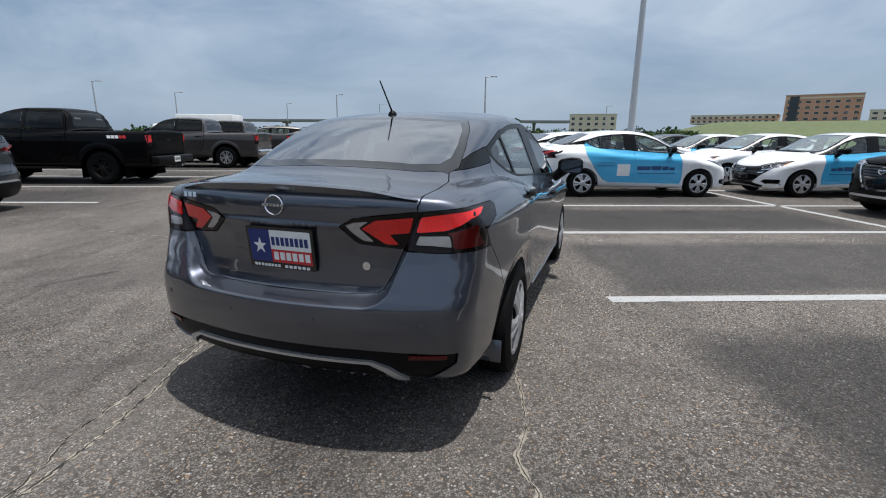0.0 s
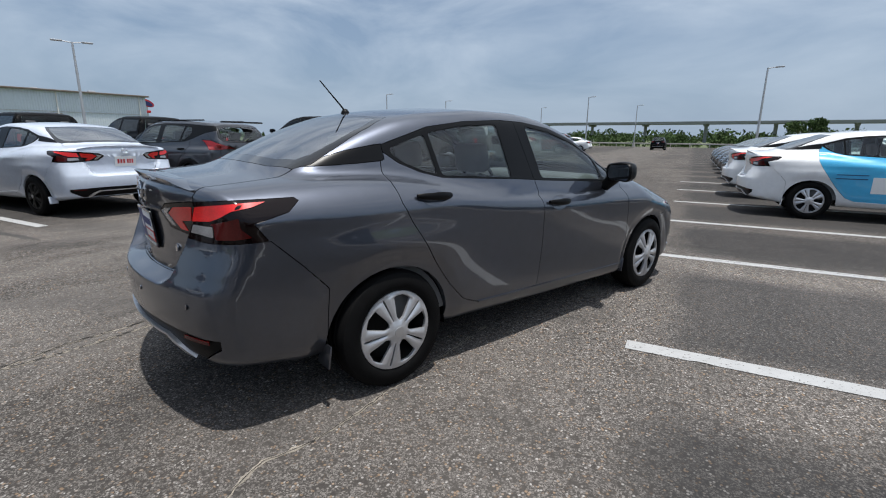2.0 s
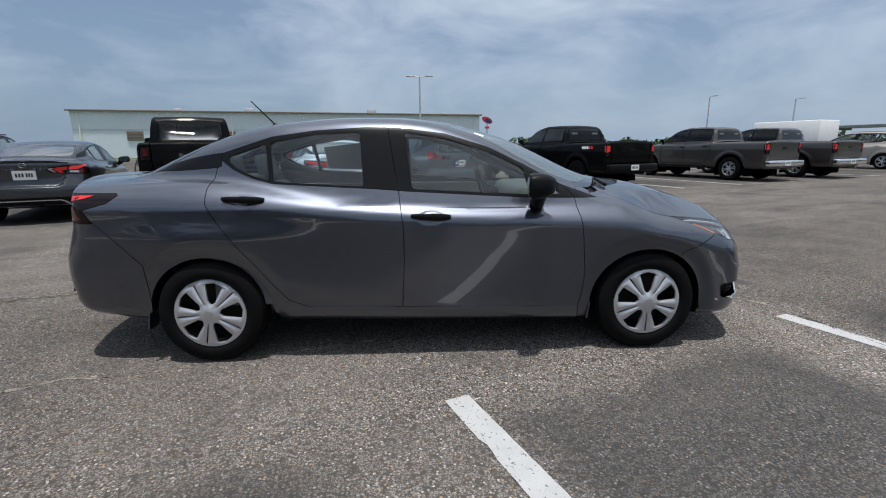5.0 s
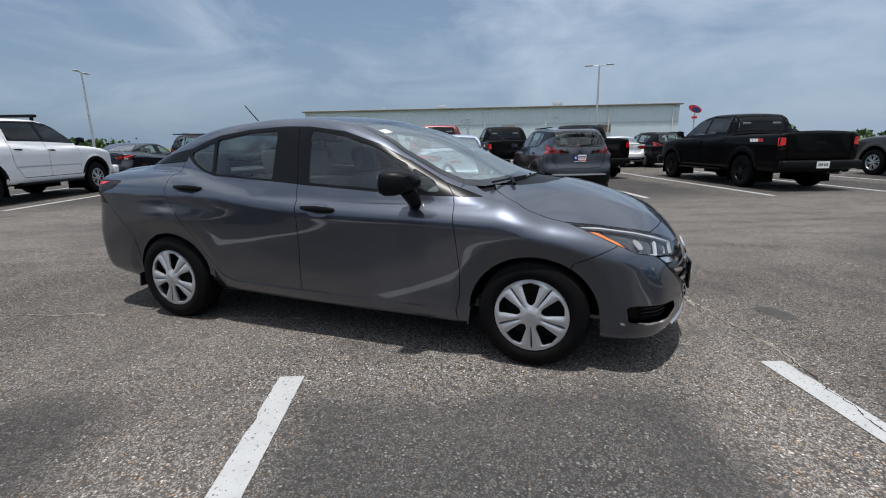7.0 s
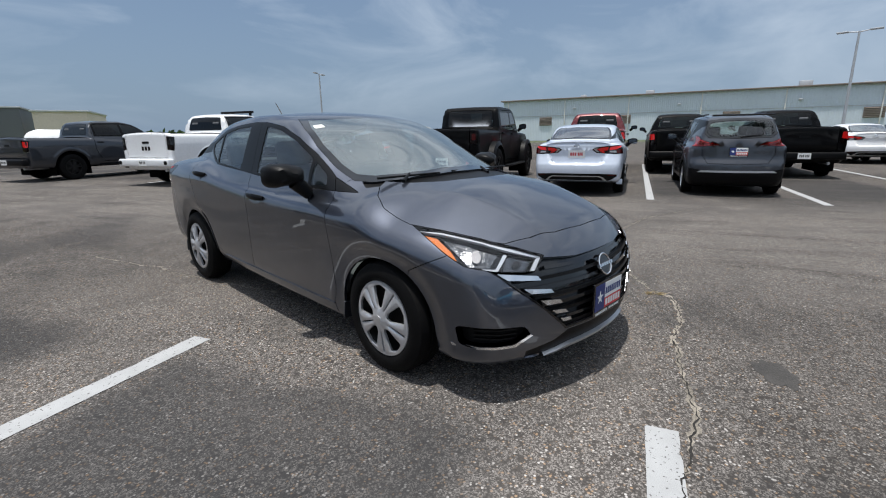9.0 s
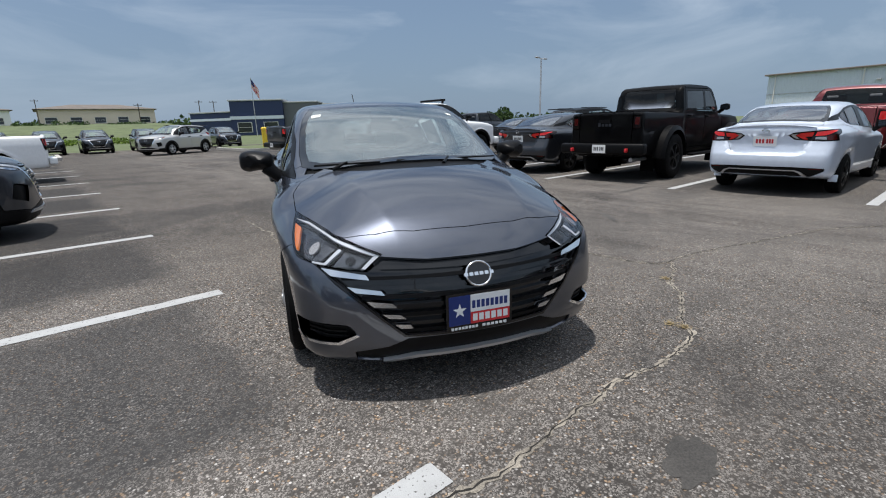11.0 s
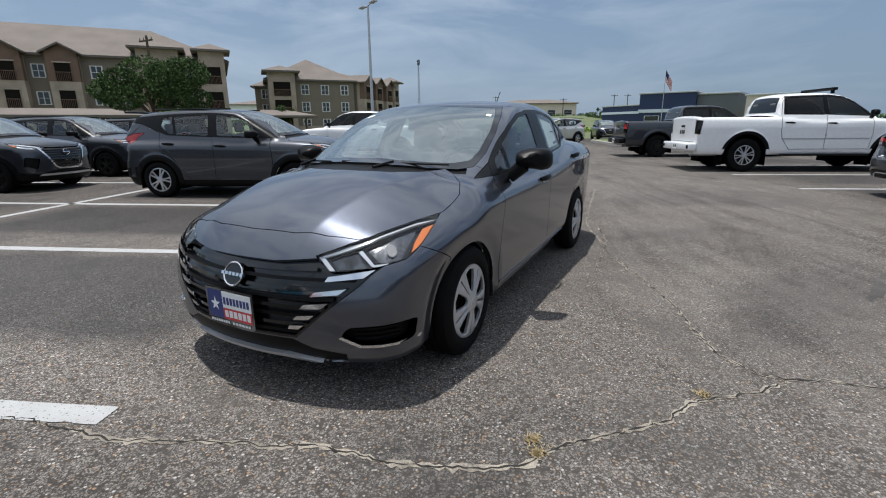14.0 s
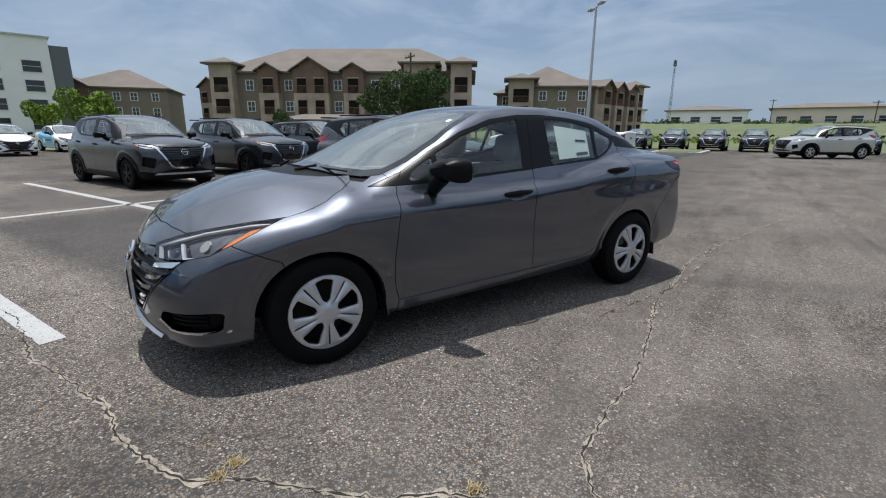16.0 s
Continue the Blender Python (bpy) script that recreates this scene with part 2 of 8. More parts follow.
VIEWS = {  # the two axes of a flat drawing, and the way towards its viewer
    "side": ((0, 1, 0), (0, 0, 1), (1, 0, 0)), "front": ((1, 0, 0), (0, 0, 1), (0, 1, 0)),
    "rear": ((1, 0, 0), (0, 0, 1), (0, -1, 0)), "top": ((1, 0, 0), (0, 1, 0), (0, 0, 1)),
    "nose": ((-1, 1, 0), (0, 0, 1), (0.7071, 0.7071, 0)), "tail": ((-1, -1, 0), (0, 0, 1), (0.7071, -0.7071, 0)),
}


def inside(p, poly):
    x, y, hit = p[0], p[1], False
    for (x1, y1), (x2, y2) in zip(poly, poly[-1:] + poly[:-1]):
        if (y1 > y) != (y2 > y) and x < (x2 - x1) * (y - y1) / (y2 - y1) + x1:
            hit = not hit
    return hit


def rounded(poly, r=0.012, n=3):
    """The polygon with its corners rounded."""
    out = []
    for i, p in enumerate(poly):
        a, b, c = Vector(poly[i - 1]), Vector(p), Vector(poly[(i + 1) % len(poly)])
        k = min(r, (a - b).length * 0.45, (c - b).length * 0.45)
        s, e = b + (a - b).normalized() * k, b + (c - b).normalized() * k
        for j in range(n + 1):
            t = j / n
            q = s * (1 - t) ** 2 + b * 2 * t * (1 - t) + e * t * t
            out.append((q.x, q.y))
    return out


def knife(bm, poly, view, ok):
    """Cuts the outline of a drawing into the faces that it falls on."""
    A, B, _ = (Vector(v) for v in VIEWS[view])
    la, lb = A.length_squared, B.length_squared
    xs, ys = [p[0] for p in poly], [p[1] for p in poly]
    lo, hi = (min(xs) - 0.01, min(ys) - 0.01), (max(xs) + 0.01, max(ys) + 0.01)

    def bounds(f):
        us, vs = [v.co.dot(A) for v in f.verts], [v.co.dot(B) for v in f.verts]
        return min(us), max(us), min(vs), max(vs)
    near = {}
    for f in bm.faces:
        b = bounds(f)
        if b[0] < hi[0] and b[1] > lo[0] and b[2] < hi[1] and b[3] > lo[1] and ok(f.calc_center_median(), f.normal):
            near[f] = b
    for p, q in zip(poly, poly[1:] + poly[:1]):
        du, dv = q[0] - p[0], q[1] - p[1]
        no = A * (-dv) + B * du
        if no.length < 1e-9:
            continue
        co = A * (p[0] / la) + B * (p[1] / lb)
        u0, u1, v0, v1 = min(p[0], q[0]), max(p[0], q[0]), min(p[1], q[1]), max(p[1], q[1])
        hit = [f for f, b in near.items() if b[0] <= u1 and b[1] >= u0 and b[2] <= v1 and b[3] >= v0]
        if not hit:
            continue
        geom = hit + list({e for f in hit for e in f.edges}) + list({v for f in hit for v in f.verts})
        r = bmesh.ops.bisect_plane(bm, geom=geom, dist=1e-5, plane_co=co, plane_no=no.normalized())
        for f in [f for f in near if not f.is_valid]:
            del near[f]
        for f in hit:
            if f.is_valid:
                near[f] = bounds(f)
        for g in r["geom"]:
            if isinstance(g, bmesh.types.BMFace):
                near[g] = bounds(g)
        for g in r["geom_cut"]:
            for f in g.link_faces:
                if f not in near:
                    f.normal_update()
                    if ok(f.calc_center_median(), f.normal):
                        near[f] = bounds(f)


def slope(F, P, e=0.004):
    """Unit normals of the form F = 0 at the points P."""
    x, y, z = P.T
    g = np.stack([F(x + e, y, z) - F(x - e, y, z), F(x, y + e, z) - F(x, y - e, z), F(x, y, z + e) - F(x, y, z - e)], 1)
    return g / np.maximum(np.linalg.norm(g, axis=1, keepdims=True), 1e-9)


def reach(F, O, D, far=3.0):
    """Where rays from inside leave the form."""
    a, b = np.zeros(len(O)), np.full(len(O), far)
    for _ in range(34):
        m = (a + b) / 2
        neg = F(*(O + D * m[:, None]).T) < 0
        a, b = np.where(neg, m, a), np.where(neg, b, m)
    return O + D * b[:, None]


def shell(F, y0, y1, zc, n=90, fan=20, m=76):
    """The right half of the form F = 0 as a grid, cast out from a spine at the height zc between y0 and y1."""
    th = np.linspace(-math.pi / 2, math.pi / 2, m + 1)
    rows = [(y0, -p) for p in np.linspace(math.pi / 2, 0, fan + 1)[:-1]]
    rows += [(y, 0.0) for y in np.linspace(y0, y1, n + 1)]
    rows += [(y1, p) for p in np.linspace(0, math.pi / 2, fan + 1)[1:]]
    O, D = [], []
    for y, p in rows:
        for t in th:
            O.append((0, y, zc))
            D.append((math.cos(t) * math.cos(p), math.sin(p), math.sin(t) * math.cos(p)))
    P = reach(F, np.array(O), np.array(D))
    P[np.abs(P[:, 0]) < 1e-6, 0] = 0
    bm = bmesh.new()
    vs = [bm.verts.new(p) for p in P]
    for i in range(len(rows) - 1):
        for j in range(m):
            a, b = i * (m + 1) + j, (i + 1) * (m + 1) + j
            bm.faces.new((vs[a], vs[b], vs[b + 1], vs[a + 1]))
    bmesh.ops.remove_doubles(bm, verts=bm.verts, dist=1e-5)
    bm.faces.layers.int.new("region")
    bm.normal_update()
    return bm


def refine(F, bm, ok):
    """Halves the faces that ok picks, and lays their points onto the form again."""
    faces = [f for f in bm.faces if ok(f.calc_center_median())]
    bmesh.ops.subdivide_edges(bm, edges=list({e for f in faces for e in f.edges}), cuts=1, use_grid_fill=True)
    near = [v for v in bm.verts if ok(v.co)]
    P = np.array([v.co[:] for v in near])
    for _ in range(6):
        e = .0015
        x, y, z = P.T
        g = np.stack([F(x + e, y, z) - F(x - e, y, z), F(x, y + e, z) - F(x, y - e, z), F(x, y, z + e) - F(x, y, z - e)], 1) / (2 * e)
        P = P - g * np.clip(F(*P.T) / np.maximum((g * g).sum(1), .3), -.02, .02)[:, None]
    for v, p in zip(near, P):
        if abs(v.co.x) < 1e-4:
            p[0] = 0
        v.co = p
    bm.normal_update()


def mark(bm, names, name, poly, view, ok=None, over=None, draw=True):
    """Gives the faces inside a drawn outline the region's name."""
    way = Vector(VIEWS[view][2])
    test = ok or (lambda c, n: n.dot(way) > 0.12)
    if name not in names:
        names.append(name)
    if draw:
        knife(bm, poly, view, test)
    bm.normal_update()
    A, B, _ = (Vector(v) for v in VIEWS[view])
    lay = bm.faces.layers.int["region"]
    for f in bm.faces:
        c = f.calc_center_median()
        if test(c, f.normal) and inside((c.dot(A), c.dot(B)), poly) and (over is None or names[f[lay]] in over):
            f[lay] = names.index(name)


def skin(F, bm, names, which, gap=0.0022, lip=0.018, push=0.0, flip=False, both=False):
    """The faces of some regions as a mesh of their own with true normals, its rim drawn in by gap and turned inwards by lip."""
    lay = bm.faces.layers.int["region"]
    ids = {names.index(w) for w in which if w in names}
    faces = [f for f in bm.faces if f[lay] in ids]
    idx, P, quads = {}, [], []
    for f in faces:
        q = []
        for v in f.verts:
            if v not in idx:
                idx[v] = len(P)
                P.append(v.co[:])
            q.append(idx[v])
        quads.append(q)
    if not P:
        return None
    P = np.array(P)
    N = slope(F, P)
    rim, pull = [], {}
    for f in faces:
        c = f.calc_center_median()
        for e in f.edges:
            if sum(1 for g in e.link_faces if g[lay] in ids) == 1:
                a, b = e.verts
                if abs(a.co.x) < 1e-4 and abs(b.co.x) < 1e-4:
                    continue
                d = (b.co - a.co)
                if d.length < 1e-9:
                    continue
                w = c - (a.co + b.co) / 2
                w -= d * (w.dot(d) / d.length_squared)
                if w.length < 1e-9:
                    continue
                w.normalize()
                for v in (a, b):
                    pull[v] = pull.get(v, Vector()) + w
                loop = [l for l in e.link_loops if l.face == f][0]
                rim.append((loop.vert, loop.link_loop_next.vert))
    for v, w in pull.items():
        if w.length > 1e-6:
            w.normalize()
            if abs(v.co.x) < 1e-4:
                w.x = 0
            P[idx[v]] += np.array(w) * gap
    P = P + N * push
    V, NN = [tuple(p) for p in P], [tuple(n) for n in N]
    if lip and rim:
        low = {}
        for v in pull:
            k = idx[v]
            w = -pull[v]
            low[v] = (len(V), len(V) + 1)
            V += [tuple(P[k]), tuple(P[k] - N[k] * lip)]
            NN += [tuple(w), tuple(w)]
        for a, b in rim:
            if a in low and b in low:
                quads.append([low[b][0], low[a][0], low[a][1], low[b][1]])
    V, NN = np.array(V), np.array(NN)
    sides = [False, True] if both else [flip]
    AV, AN, AQ = [], [], []
    for s in sides:
        k = sum(len(a) for a in AV)
        v, n = V.copy(), NN.copy()
        if s:
            v[:, 0] *= -1
            n[:, 0] *= -1
        AV.append(v)
        AN.append(n)
        AQ += [[i + k for i in (q[::-1] if s else q)] for q in quads]
    me = bpy.data.meshes.new(which[0])
    me.from_pydata(np.concatenate(AV).tolist(), [], AQ)
    me.shade_smooth()
    me.normals_split_custom_set_from_vertices(np.concatenate(AN).tolist())
    return me


def skin_part(name, me, mat, parent, label=""):
    if me is None:
        return None
    me.materials.append(mat)
    ob = new(name, me)
    ob.parent = parent
    return tagged(ob, label)


def patch(F, poly, view, lift=0.0, depth=0.004, cell=0.02, flip=False, start=2.6):
    """A drawn outline laid onto the form F = 0, lifted off it and pushed in by depth, as a bmesh."""
    A, B, W = (Vector(v) for v in VIEWS[view])
    xs, ys = [p[0] for p in poly], [p[1] for p in poly]
    nx, ny = max(1, int((max(xs) - min(xs)) / cell)), max(1, int((max(ys) - min(ys)) / cell))
    bm = bmesh.new()
    gx, gy = np.linspace(min(xs), max(xs), nx + 1), np.linspace(min(ys), max(ys), ny + 1)
    g = [[bm.verts.new(A * (u / A.length_squared) + B * (v / B.length_squared)) for v in gy] for u in gx]
    for i in range(nx):
        for j in range(ny):
            bm.faces.new((g[i][j], g[i + 1][j], g[i + 1][j + 1], g[i][j + 1]))
    knife(bm, poly, view, lambda c, n: True)
    out = [f for f in bm.faces if not inside((f.calc_center_median().dot(A), f.calc_center_median().dot(B)), poly)]
    bmesh.ops.delete(bm, geom=out, context="FACES")
    bm.verts.ensure_lookup_table()
    O = np.array([v.co[:] for v in bm.verts])
    w = np.array(W)
    k = np.linspace(start, 0, 140)
    far = np.zeros(len(O))
    done = np.zeros(len(O), bool)
    for t in k:
        neg = F(*(O + w * t).T) < 0
        far = np.where(neg & ~done, t, far)
        done |= neg
    a, b = far, far + (k[0] - k[1])
    for _ in range(20):
        m = (a + b) / 2
        neg = F(*(O + w * m[:, None]).T) < 0
        a, b = np.where(neg, m, a), np.where(neg, b, m)
    P = O + w * b[:, None]
    N = slope(F, P)
    Q = P + N * lift
    for v, q in zip(bm.verts, Q):
        v.co = q
    for f in list(bm.faces):
        f.normal_update()
        if f.normal.dot(W) < 0:
            f.normal_flip()
    if depth:
        nn = {v: Vector(n) for v, n in zip(bm.verts, N)}
        rim = [e for e in bm.edges if e.is_boundary]
        r = bmesh.ops.extrude_edge_only(bm, edges=rim)
        moved = [v for v in r["geom"] if isinstance(v, bmesh.types.BMVert)]
        for v in moved:
            src = min((e.other_vert(v) for e in v.link_edges if e.other_vert(v) in nn), key=lambda u: (u.co - v.co).length)
            v.co = v.co - nn[src] * depth
    if flip:
        for v in bm.verts:
            v.co.x *= -1
        bmesh.ops.reverse_faces(bm, faces=bm.faces)
    return bm

# ---- ground ----
LOT = radians(21.7)  # the parking rows are turned by this against the sedan
def lot(u, v, z=0.0, turn=0.0):
    """A pose in the lot's own grid: u along the stalls, v along the rows."""
    c, s = math.cos(LOT), math.sin(LOT)
    return Matrix.Translation((u * c - v * s, u * s + v * c, z)) @ Matrix.Rotation(LOT + turn, 4, "Z")


def asphalt():
    m = bpy.data.materials.new("worn_asphalt")
    m.use_nodes = True
    nt = m.node_tree
    b = nt.nodes["Principled BSDF"]
    L, N = nt.links.new, nt.nodes.new
    tc = N("ShaderNodeTexCoord")
    P = tc.outputs["Object"]

    def noise_(scale, detail=5.0, rough=0.55, dist=0.0):
        n = N("ShaderNodeTexNoise")
        n.inputs["Scale"].default_value, n.inputs["Detail"].default_value = scale, detail
        n.inputs["Roughness"].default_value, n.inputs["Distortion"].default_value = rough, dist
        L(P, n.inputs["Vector"])
        return n.outputs["Fac"]

    def span(v, a, b_, c, d):
        n = N("ShaderNodeMapRange")
        for k, x in (("From Min", a), ("From Max", b_), ("To Min", c), ("To Max", d)):
            n.inputs[k].default_value = x
        L(v, n.inputs["Value"])
        return n.outputs["Result"]

    def math_(op, a, c):
        n = N("ShaderNodeMath")
        n.operation = op
        for i, x in enumerate((a, c)):
            if isinstance(x, (int, float)):
                n.inputs[i].default_value = x
            else:
                L(x, n.inputs[i])
        return n.outputs[0]

    def mix(f, a, c):
        n = N("ShaderNodeMix")
        n.data_type = "RGBA"
        for k, x in (("Factor", f), ("A", a), ("B", c)):
            if isinstance(x, tuple):
                n.inputs[k].default_value = (*x, 1)
            elif isinstance(x, float):
                n.inputs[k].default_value = x
            else:
                L(x, n.inputs[k])
        return n.outputs["Result"]
    # single stones: pale, tan and dark aggregate in a worn binder, coarse and fine
    def stones_(scale):
        n = N("ShaderNodeTexVoronoi")
        n.inputs["Scale"].default_value = scale
        L(P, n.inputs["Vector"])
        h = N("ShaderNodeSeparateColor")
        L(n.outputs["Color"], h.inputs["Color"])
        return n.outputs["Distance"], h.outputs["Red"], h.outputs["Green"]
    d1, r1, g1 = stones_(92)
    d2, r2, g2 = stones_(190)
    coarse = mix(span(r1, .45, .80, 0, 1), (.048, .044, .041), (.26, .241, .224))
    coarse = mix(span(r1, .89, .93, 0, 1), coarse, (.48, .46, .44))
    coarse = mix(span(g1, .84, .90, 0, .8), coarse, (.33, .23, .15))
    coarse = mix(span(d1, .38, .66, 0, .9), coarse, (.030, .028, .027))
    fine = mix(span(r2, .40, .9, 0, 1), (.042, .039, .037), (.245, .228, .213))
    base = mix(span(noise_(24, 2), .44, .56, 0, 1), coarse, fine)
    tone = span(noise_(.42, 7, .62, .8), .36, .66, 0.0, 1.0)
    worn = mix(math_("MULTIPLY", tone, .26), base, (.215, .194, .176))
    worn = mix(math_("MULTIPLY", span(noise_(1.6, 6, .65, .5), .50, .66, 0, 1), .42), worn, (.050, .048, .046))
    sep = N("ShaderNodeSeparateXYZ")
    L(P, sep.inputs[0])
    u, v = sep.outputs["X"], sep.outputs["Y"]
    # dark sealed stall middles and dark patches
    wob = math_("MULTIPLY", math_("SUBTRACT", noise_(1.3, 6, .68), .5), .75)
    uu = math_("ADD", u, wob)
    inrow = math_("MAXIMUM", math_("MULTIPLY", span(uu, 1.36, 1.66, 0, 1), span(uu, 6.2, 6.7, 1, 0)),
                  math_("MULTIPLY", span(uu, -11.7, -11.0, 0, 1), span(uu, -7.4, -6.4, 1, 0)))
    cyc = math_("ABSOLUTE", math_("SUBTRACT", math_("FRACT", math_("DIVIDE", math_("ADD", math_("ADD", v, 28.22), math_("MULTIPLY", wob, .45)), 2.75), 0.0), .5), 0.0)
    mid = span(cyc, .29, .40, 1, 0)
    oil = math_("MULTIPLY", math_("MULTIPLY", inrow, mid), .92)
    patchy = math_("MULTIPLY", span(noise_(.20, 6, .62, 1.4), .50, .60, 0, 1), .62)
    dark = math_("MAXIMUM", oil, patchy)
    col = mix(dark, worn, mix(.30, (.022, .023, .025), worn))
    spots = math_("MULTIPLY", span(noise_(1.7, 3, .5), .70, .78, 0, 1), .5)
    col = mix(spots, col, (.04, .038, .036))
    # the aisle: paler, in long streaks along the way
    long = N("ShaderNodeMapping")
    long.inputs["Scale"].default_value = (1.5, .28, 1)
    L(P, long.inputs["Vector"])
    drag = N("ShaderNodeTexNoise")
    drag.inputs["Scale"].default_value, drag.inputs["Detail"].default_value, drag.inputs["Roughness"].default_value, drag.inputs["Distortion"].default_value = 1.1, 7, .62, .9
    L(long.outputs["Vector"], drag.inputs["Vector"])
    aisle = math_("MULTIPLY", span(uu, -7.2, -5.6, .35, 1), span(uu, -1.9, -.3, 1, .10))
    pale = math_("MULTIPLY", span(drag.outputs["Fac"], .36, .58, .1, .85), aisle)
    col = mix(math_("MULTIPLY", pale, .22), col, (.29, .268, .248))
    smear = math_("MULTIPLY", span(drag.outputs["Fac"], .56, .66, 0, .45), aisle)
    col = mix(smear, col, (.075, .070, .066))
    grey = N("ShaderNodeHueSaturation")
    grey.inputs["Value"].default_value, grey.inputs["Saturation"].default_value = .90, 1.08
    # a paler zone at the head of the stalls
    pale_zone = math_("MULTIPLY", span(uu, -1.6, 1.0, 0, 1), math_("MULTIPLY", span(math_("ADD", v, wob), -2.6, .3, 0, 1), span(math_("ADD", v, wob), 2.0, 2.9, 1, .1)))
    L(math_("MULTIPLY", span(pale_zone, 0, 1, .78, 1.20), span(pale, 0, 1, 1.0, 1.22)), grey.inputs["Value"])
    L(col, grey.inputs["Color"])
    col = grey.outputs["Color"]
    L(col, b.inputs["Base Color"])
    L(span(dark, 0, .7, .92, .84), b.inputs["Roughness"])
    b.inputs["Specular IOR Level"].default_value = .12
    bp = N("ShaderNodeBump")
    bp.inputs["Strength"].default_value, bp.inputs["Distance"].default_value = .32, .004
    L(math_("ADD", math_("ADD", span(d1, 0, .8, 1, 0), span(d2, 0, .8, .5, 0)), noise_(300, 2)), bp.inputs["Height"])
    L(bp.outputs["Normal"], b.inputs["Normal"])
    return m


ASPHALT = asphalt()
GRASS = material("summer_grass", (0.098, 0.122, 0.052), 0.95, grain=0.45, size=1.5, bump=0.4)
LINE = material("worn_white_road_paint", (0.385, 0.390, 0.392), 0.75, grain=0.10, size=40, bump=0.4)
_nt = LINE.node_tree
_b = _nt.nodes["Principled BSDF"]
_speck, _cut, _mix = _nt.nodes.new("ShaderNodeTexNoise"), _nt.nodes.new("ShaderNodeMapRange"), _nt.nodes.new("ShaderNodeMix")
_speck.inputs["Scale"].default_value, _speck.inputs["Detail"].default_value = 70, 4
_nt.links.new([n for n in _nt.nodes if n.type == "TEX_COORD"][0].outputs["Object"], _speck.inputs["Vector"])
_cut.inputs["From Min"].default_value, _cut.inputs["From Max"].default_value = .62, .68
_nt.links.new(_speck.outputs["Fac"], _cut.inputs["Value"])
_mix.data_type = "RGBA"
_mix.inputs["B"].default_value = (.09, .085, .08, 1)
_nt.links.new(_b.inputs["Base Color"].links[0].from_socket, _mix.inputs["A"])
_nt.links.new(_cut.outputs["Result"], _mix.inputs["Factor"])
_nt.links.new(_mix.outputs["Result"], _b.inputs["Base Color"])
# ground sheet to the horizon
bm = bmesh.new()
bmesh.ops.create_grid(bm, x_segments=220, y_segments=220, size=1)
for v in bm.verts:
    v.co.x, v.co.y = (math.copysign(abs(c) ** 2.1, c) * 3500 for c in (v.co.x, v.co.y))
    d, a = math.hypot(v.co.x, v.co.y), math.degrees(math.atan2(v.co.x, v.co.y))
    v.co.z = -.06 + 13 * float(step((d - 200) / 190) * step((a - 2) / 10) * step((60 - a) / 25)) * float(step((1500 - d) / 900)) + 4.6 * float(step((d - 60) / 128) * step((a - 126) / 8) * step((176 - a) / 8) * step((1500 - d) / 900))
ground = tagged(part("ground", bm, GRASS), "dry green grassland reaching to the horizon", "ground", kind="structure")
bm = bmesh.new()
vs = [bm.verts.new((u, v, 0)) for u, v in ((-66, -41.2), (34, -41.2), (34, 90), (-66, 90))]
bm.faces.new(vs)
bmesh.ops.subdivide_edges(bm, edges=bm.edges[:], cuts=12, use_grid_fill=True)
pavement = tagged(part("pavement", bm, ASPHALT), "worn grey asphalt car park with exposed pale stones", "car park", kind="structure")
pavement.matrix_basis = lot(0, 0)


def stripe(u0, v0, u1, v1, w=.135, seed=0):
    """A painted stall line with worn, chipped edges."""
    rnd = random.Random(seed)
    bm = bmesh.new()
    d = Vector((u1 - u0, v1 - v0, 0))
    n = max(4, int(d.length / .05))
    s = Vector((-d.y, d.x, 0)).normalized() * w / 2
    chip = lambda: rnd.uniform(-.03, .015) - (rnd.uniform(.05, .25) if rnd.random() < .02 else 0)
    rows = []
    for i in range(n + 1):
        p = Vector((u0, v0, .004)) + d * i / n
        rows.append((bm.verts.new(p + s * (1 + chip())), bm.verts.new(p - s * (1 + chip()))))
    for a, b in zip(rows, rows[1:]):
        bm.faces.new((a[1], b[1], b[0], a[0]))
    ob = tagged(part("stall_line", bm, LINE, smooth=False), "worn white painted parking stall line on asphalt", "road marking", "stall lines", "structure")
    ob.matrix_basis = lot(0, 0)


for i, v in enumerate((-.415, 2.29, 4.88, 7.6, 10.3, 13.0, -3.27, -6.26, -9.24, -12.3, -15.3, -18.2)):
    stripe(1.29, v, 6.8, v, seed=i)
    stripe(6.8, v, 12.2, v, seed=i + 40)
stripe(6.8, -18.2, 6.8, 15, seed=90)
for i, v in enumerate((-.31, -3.06, -5.8, -8.5, 2.42, 5.18, 8.0, 10.95, 13.6, 16.4, 19.2, 22.0, -11.3)):
    stripe(-6.35, v, -11.9, v, seed=i + 60)
    stripe(-11.9, v, -17.2, v, seed=i + 80)

# ---- the sedan: its form, right half, metres from the middle of the wheelbase ----
deck = curve(-2.2, 1.06, -2.13, 1.082, -2.02, 1.092, -1.75, 1.115, -1.3, 1.13, -.5, 1.07, .5, 1.035, 1.1, 1.035, 1.36, 1.008, 1.52, .978, 1.68, .930, 1.84, .867, 1.99, .783, 2.09, .70, 2.16, .60)
crown = curve(-2.1, .10, -1.4, .12, 0, .2, 1.1, .2, 1.4, .30, 1.7, .28, 2.0, .16)
half = curve(.12, .70, .22, .80, .30, .835, .45, .850, .65, .857, .80, .861, .866, .8645, .884, .8605, .95, .831, 1.03, .785, 1.1, .735)
rise = curve(-2.2, .05, -1.0, .05, 0, -.01, .9, -.05, 2.1, -.07)
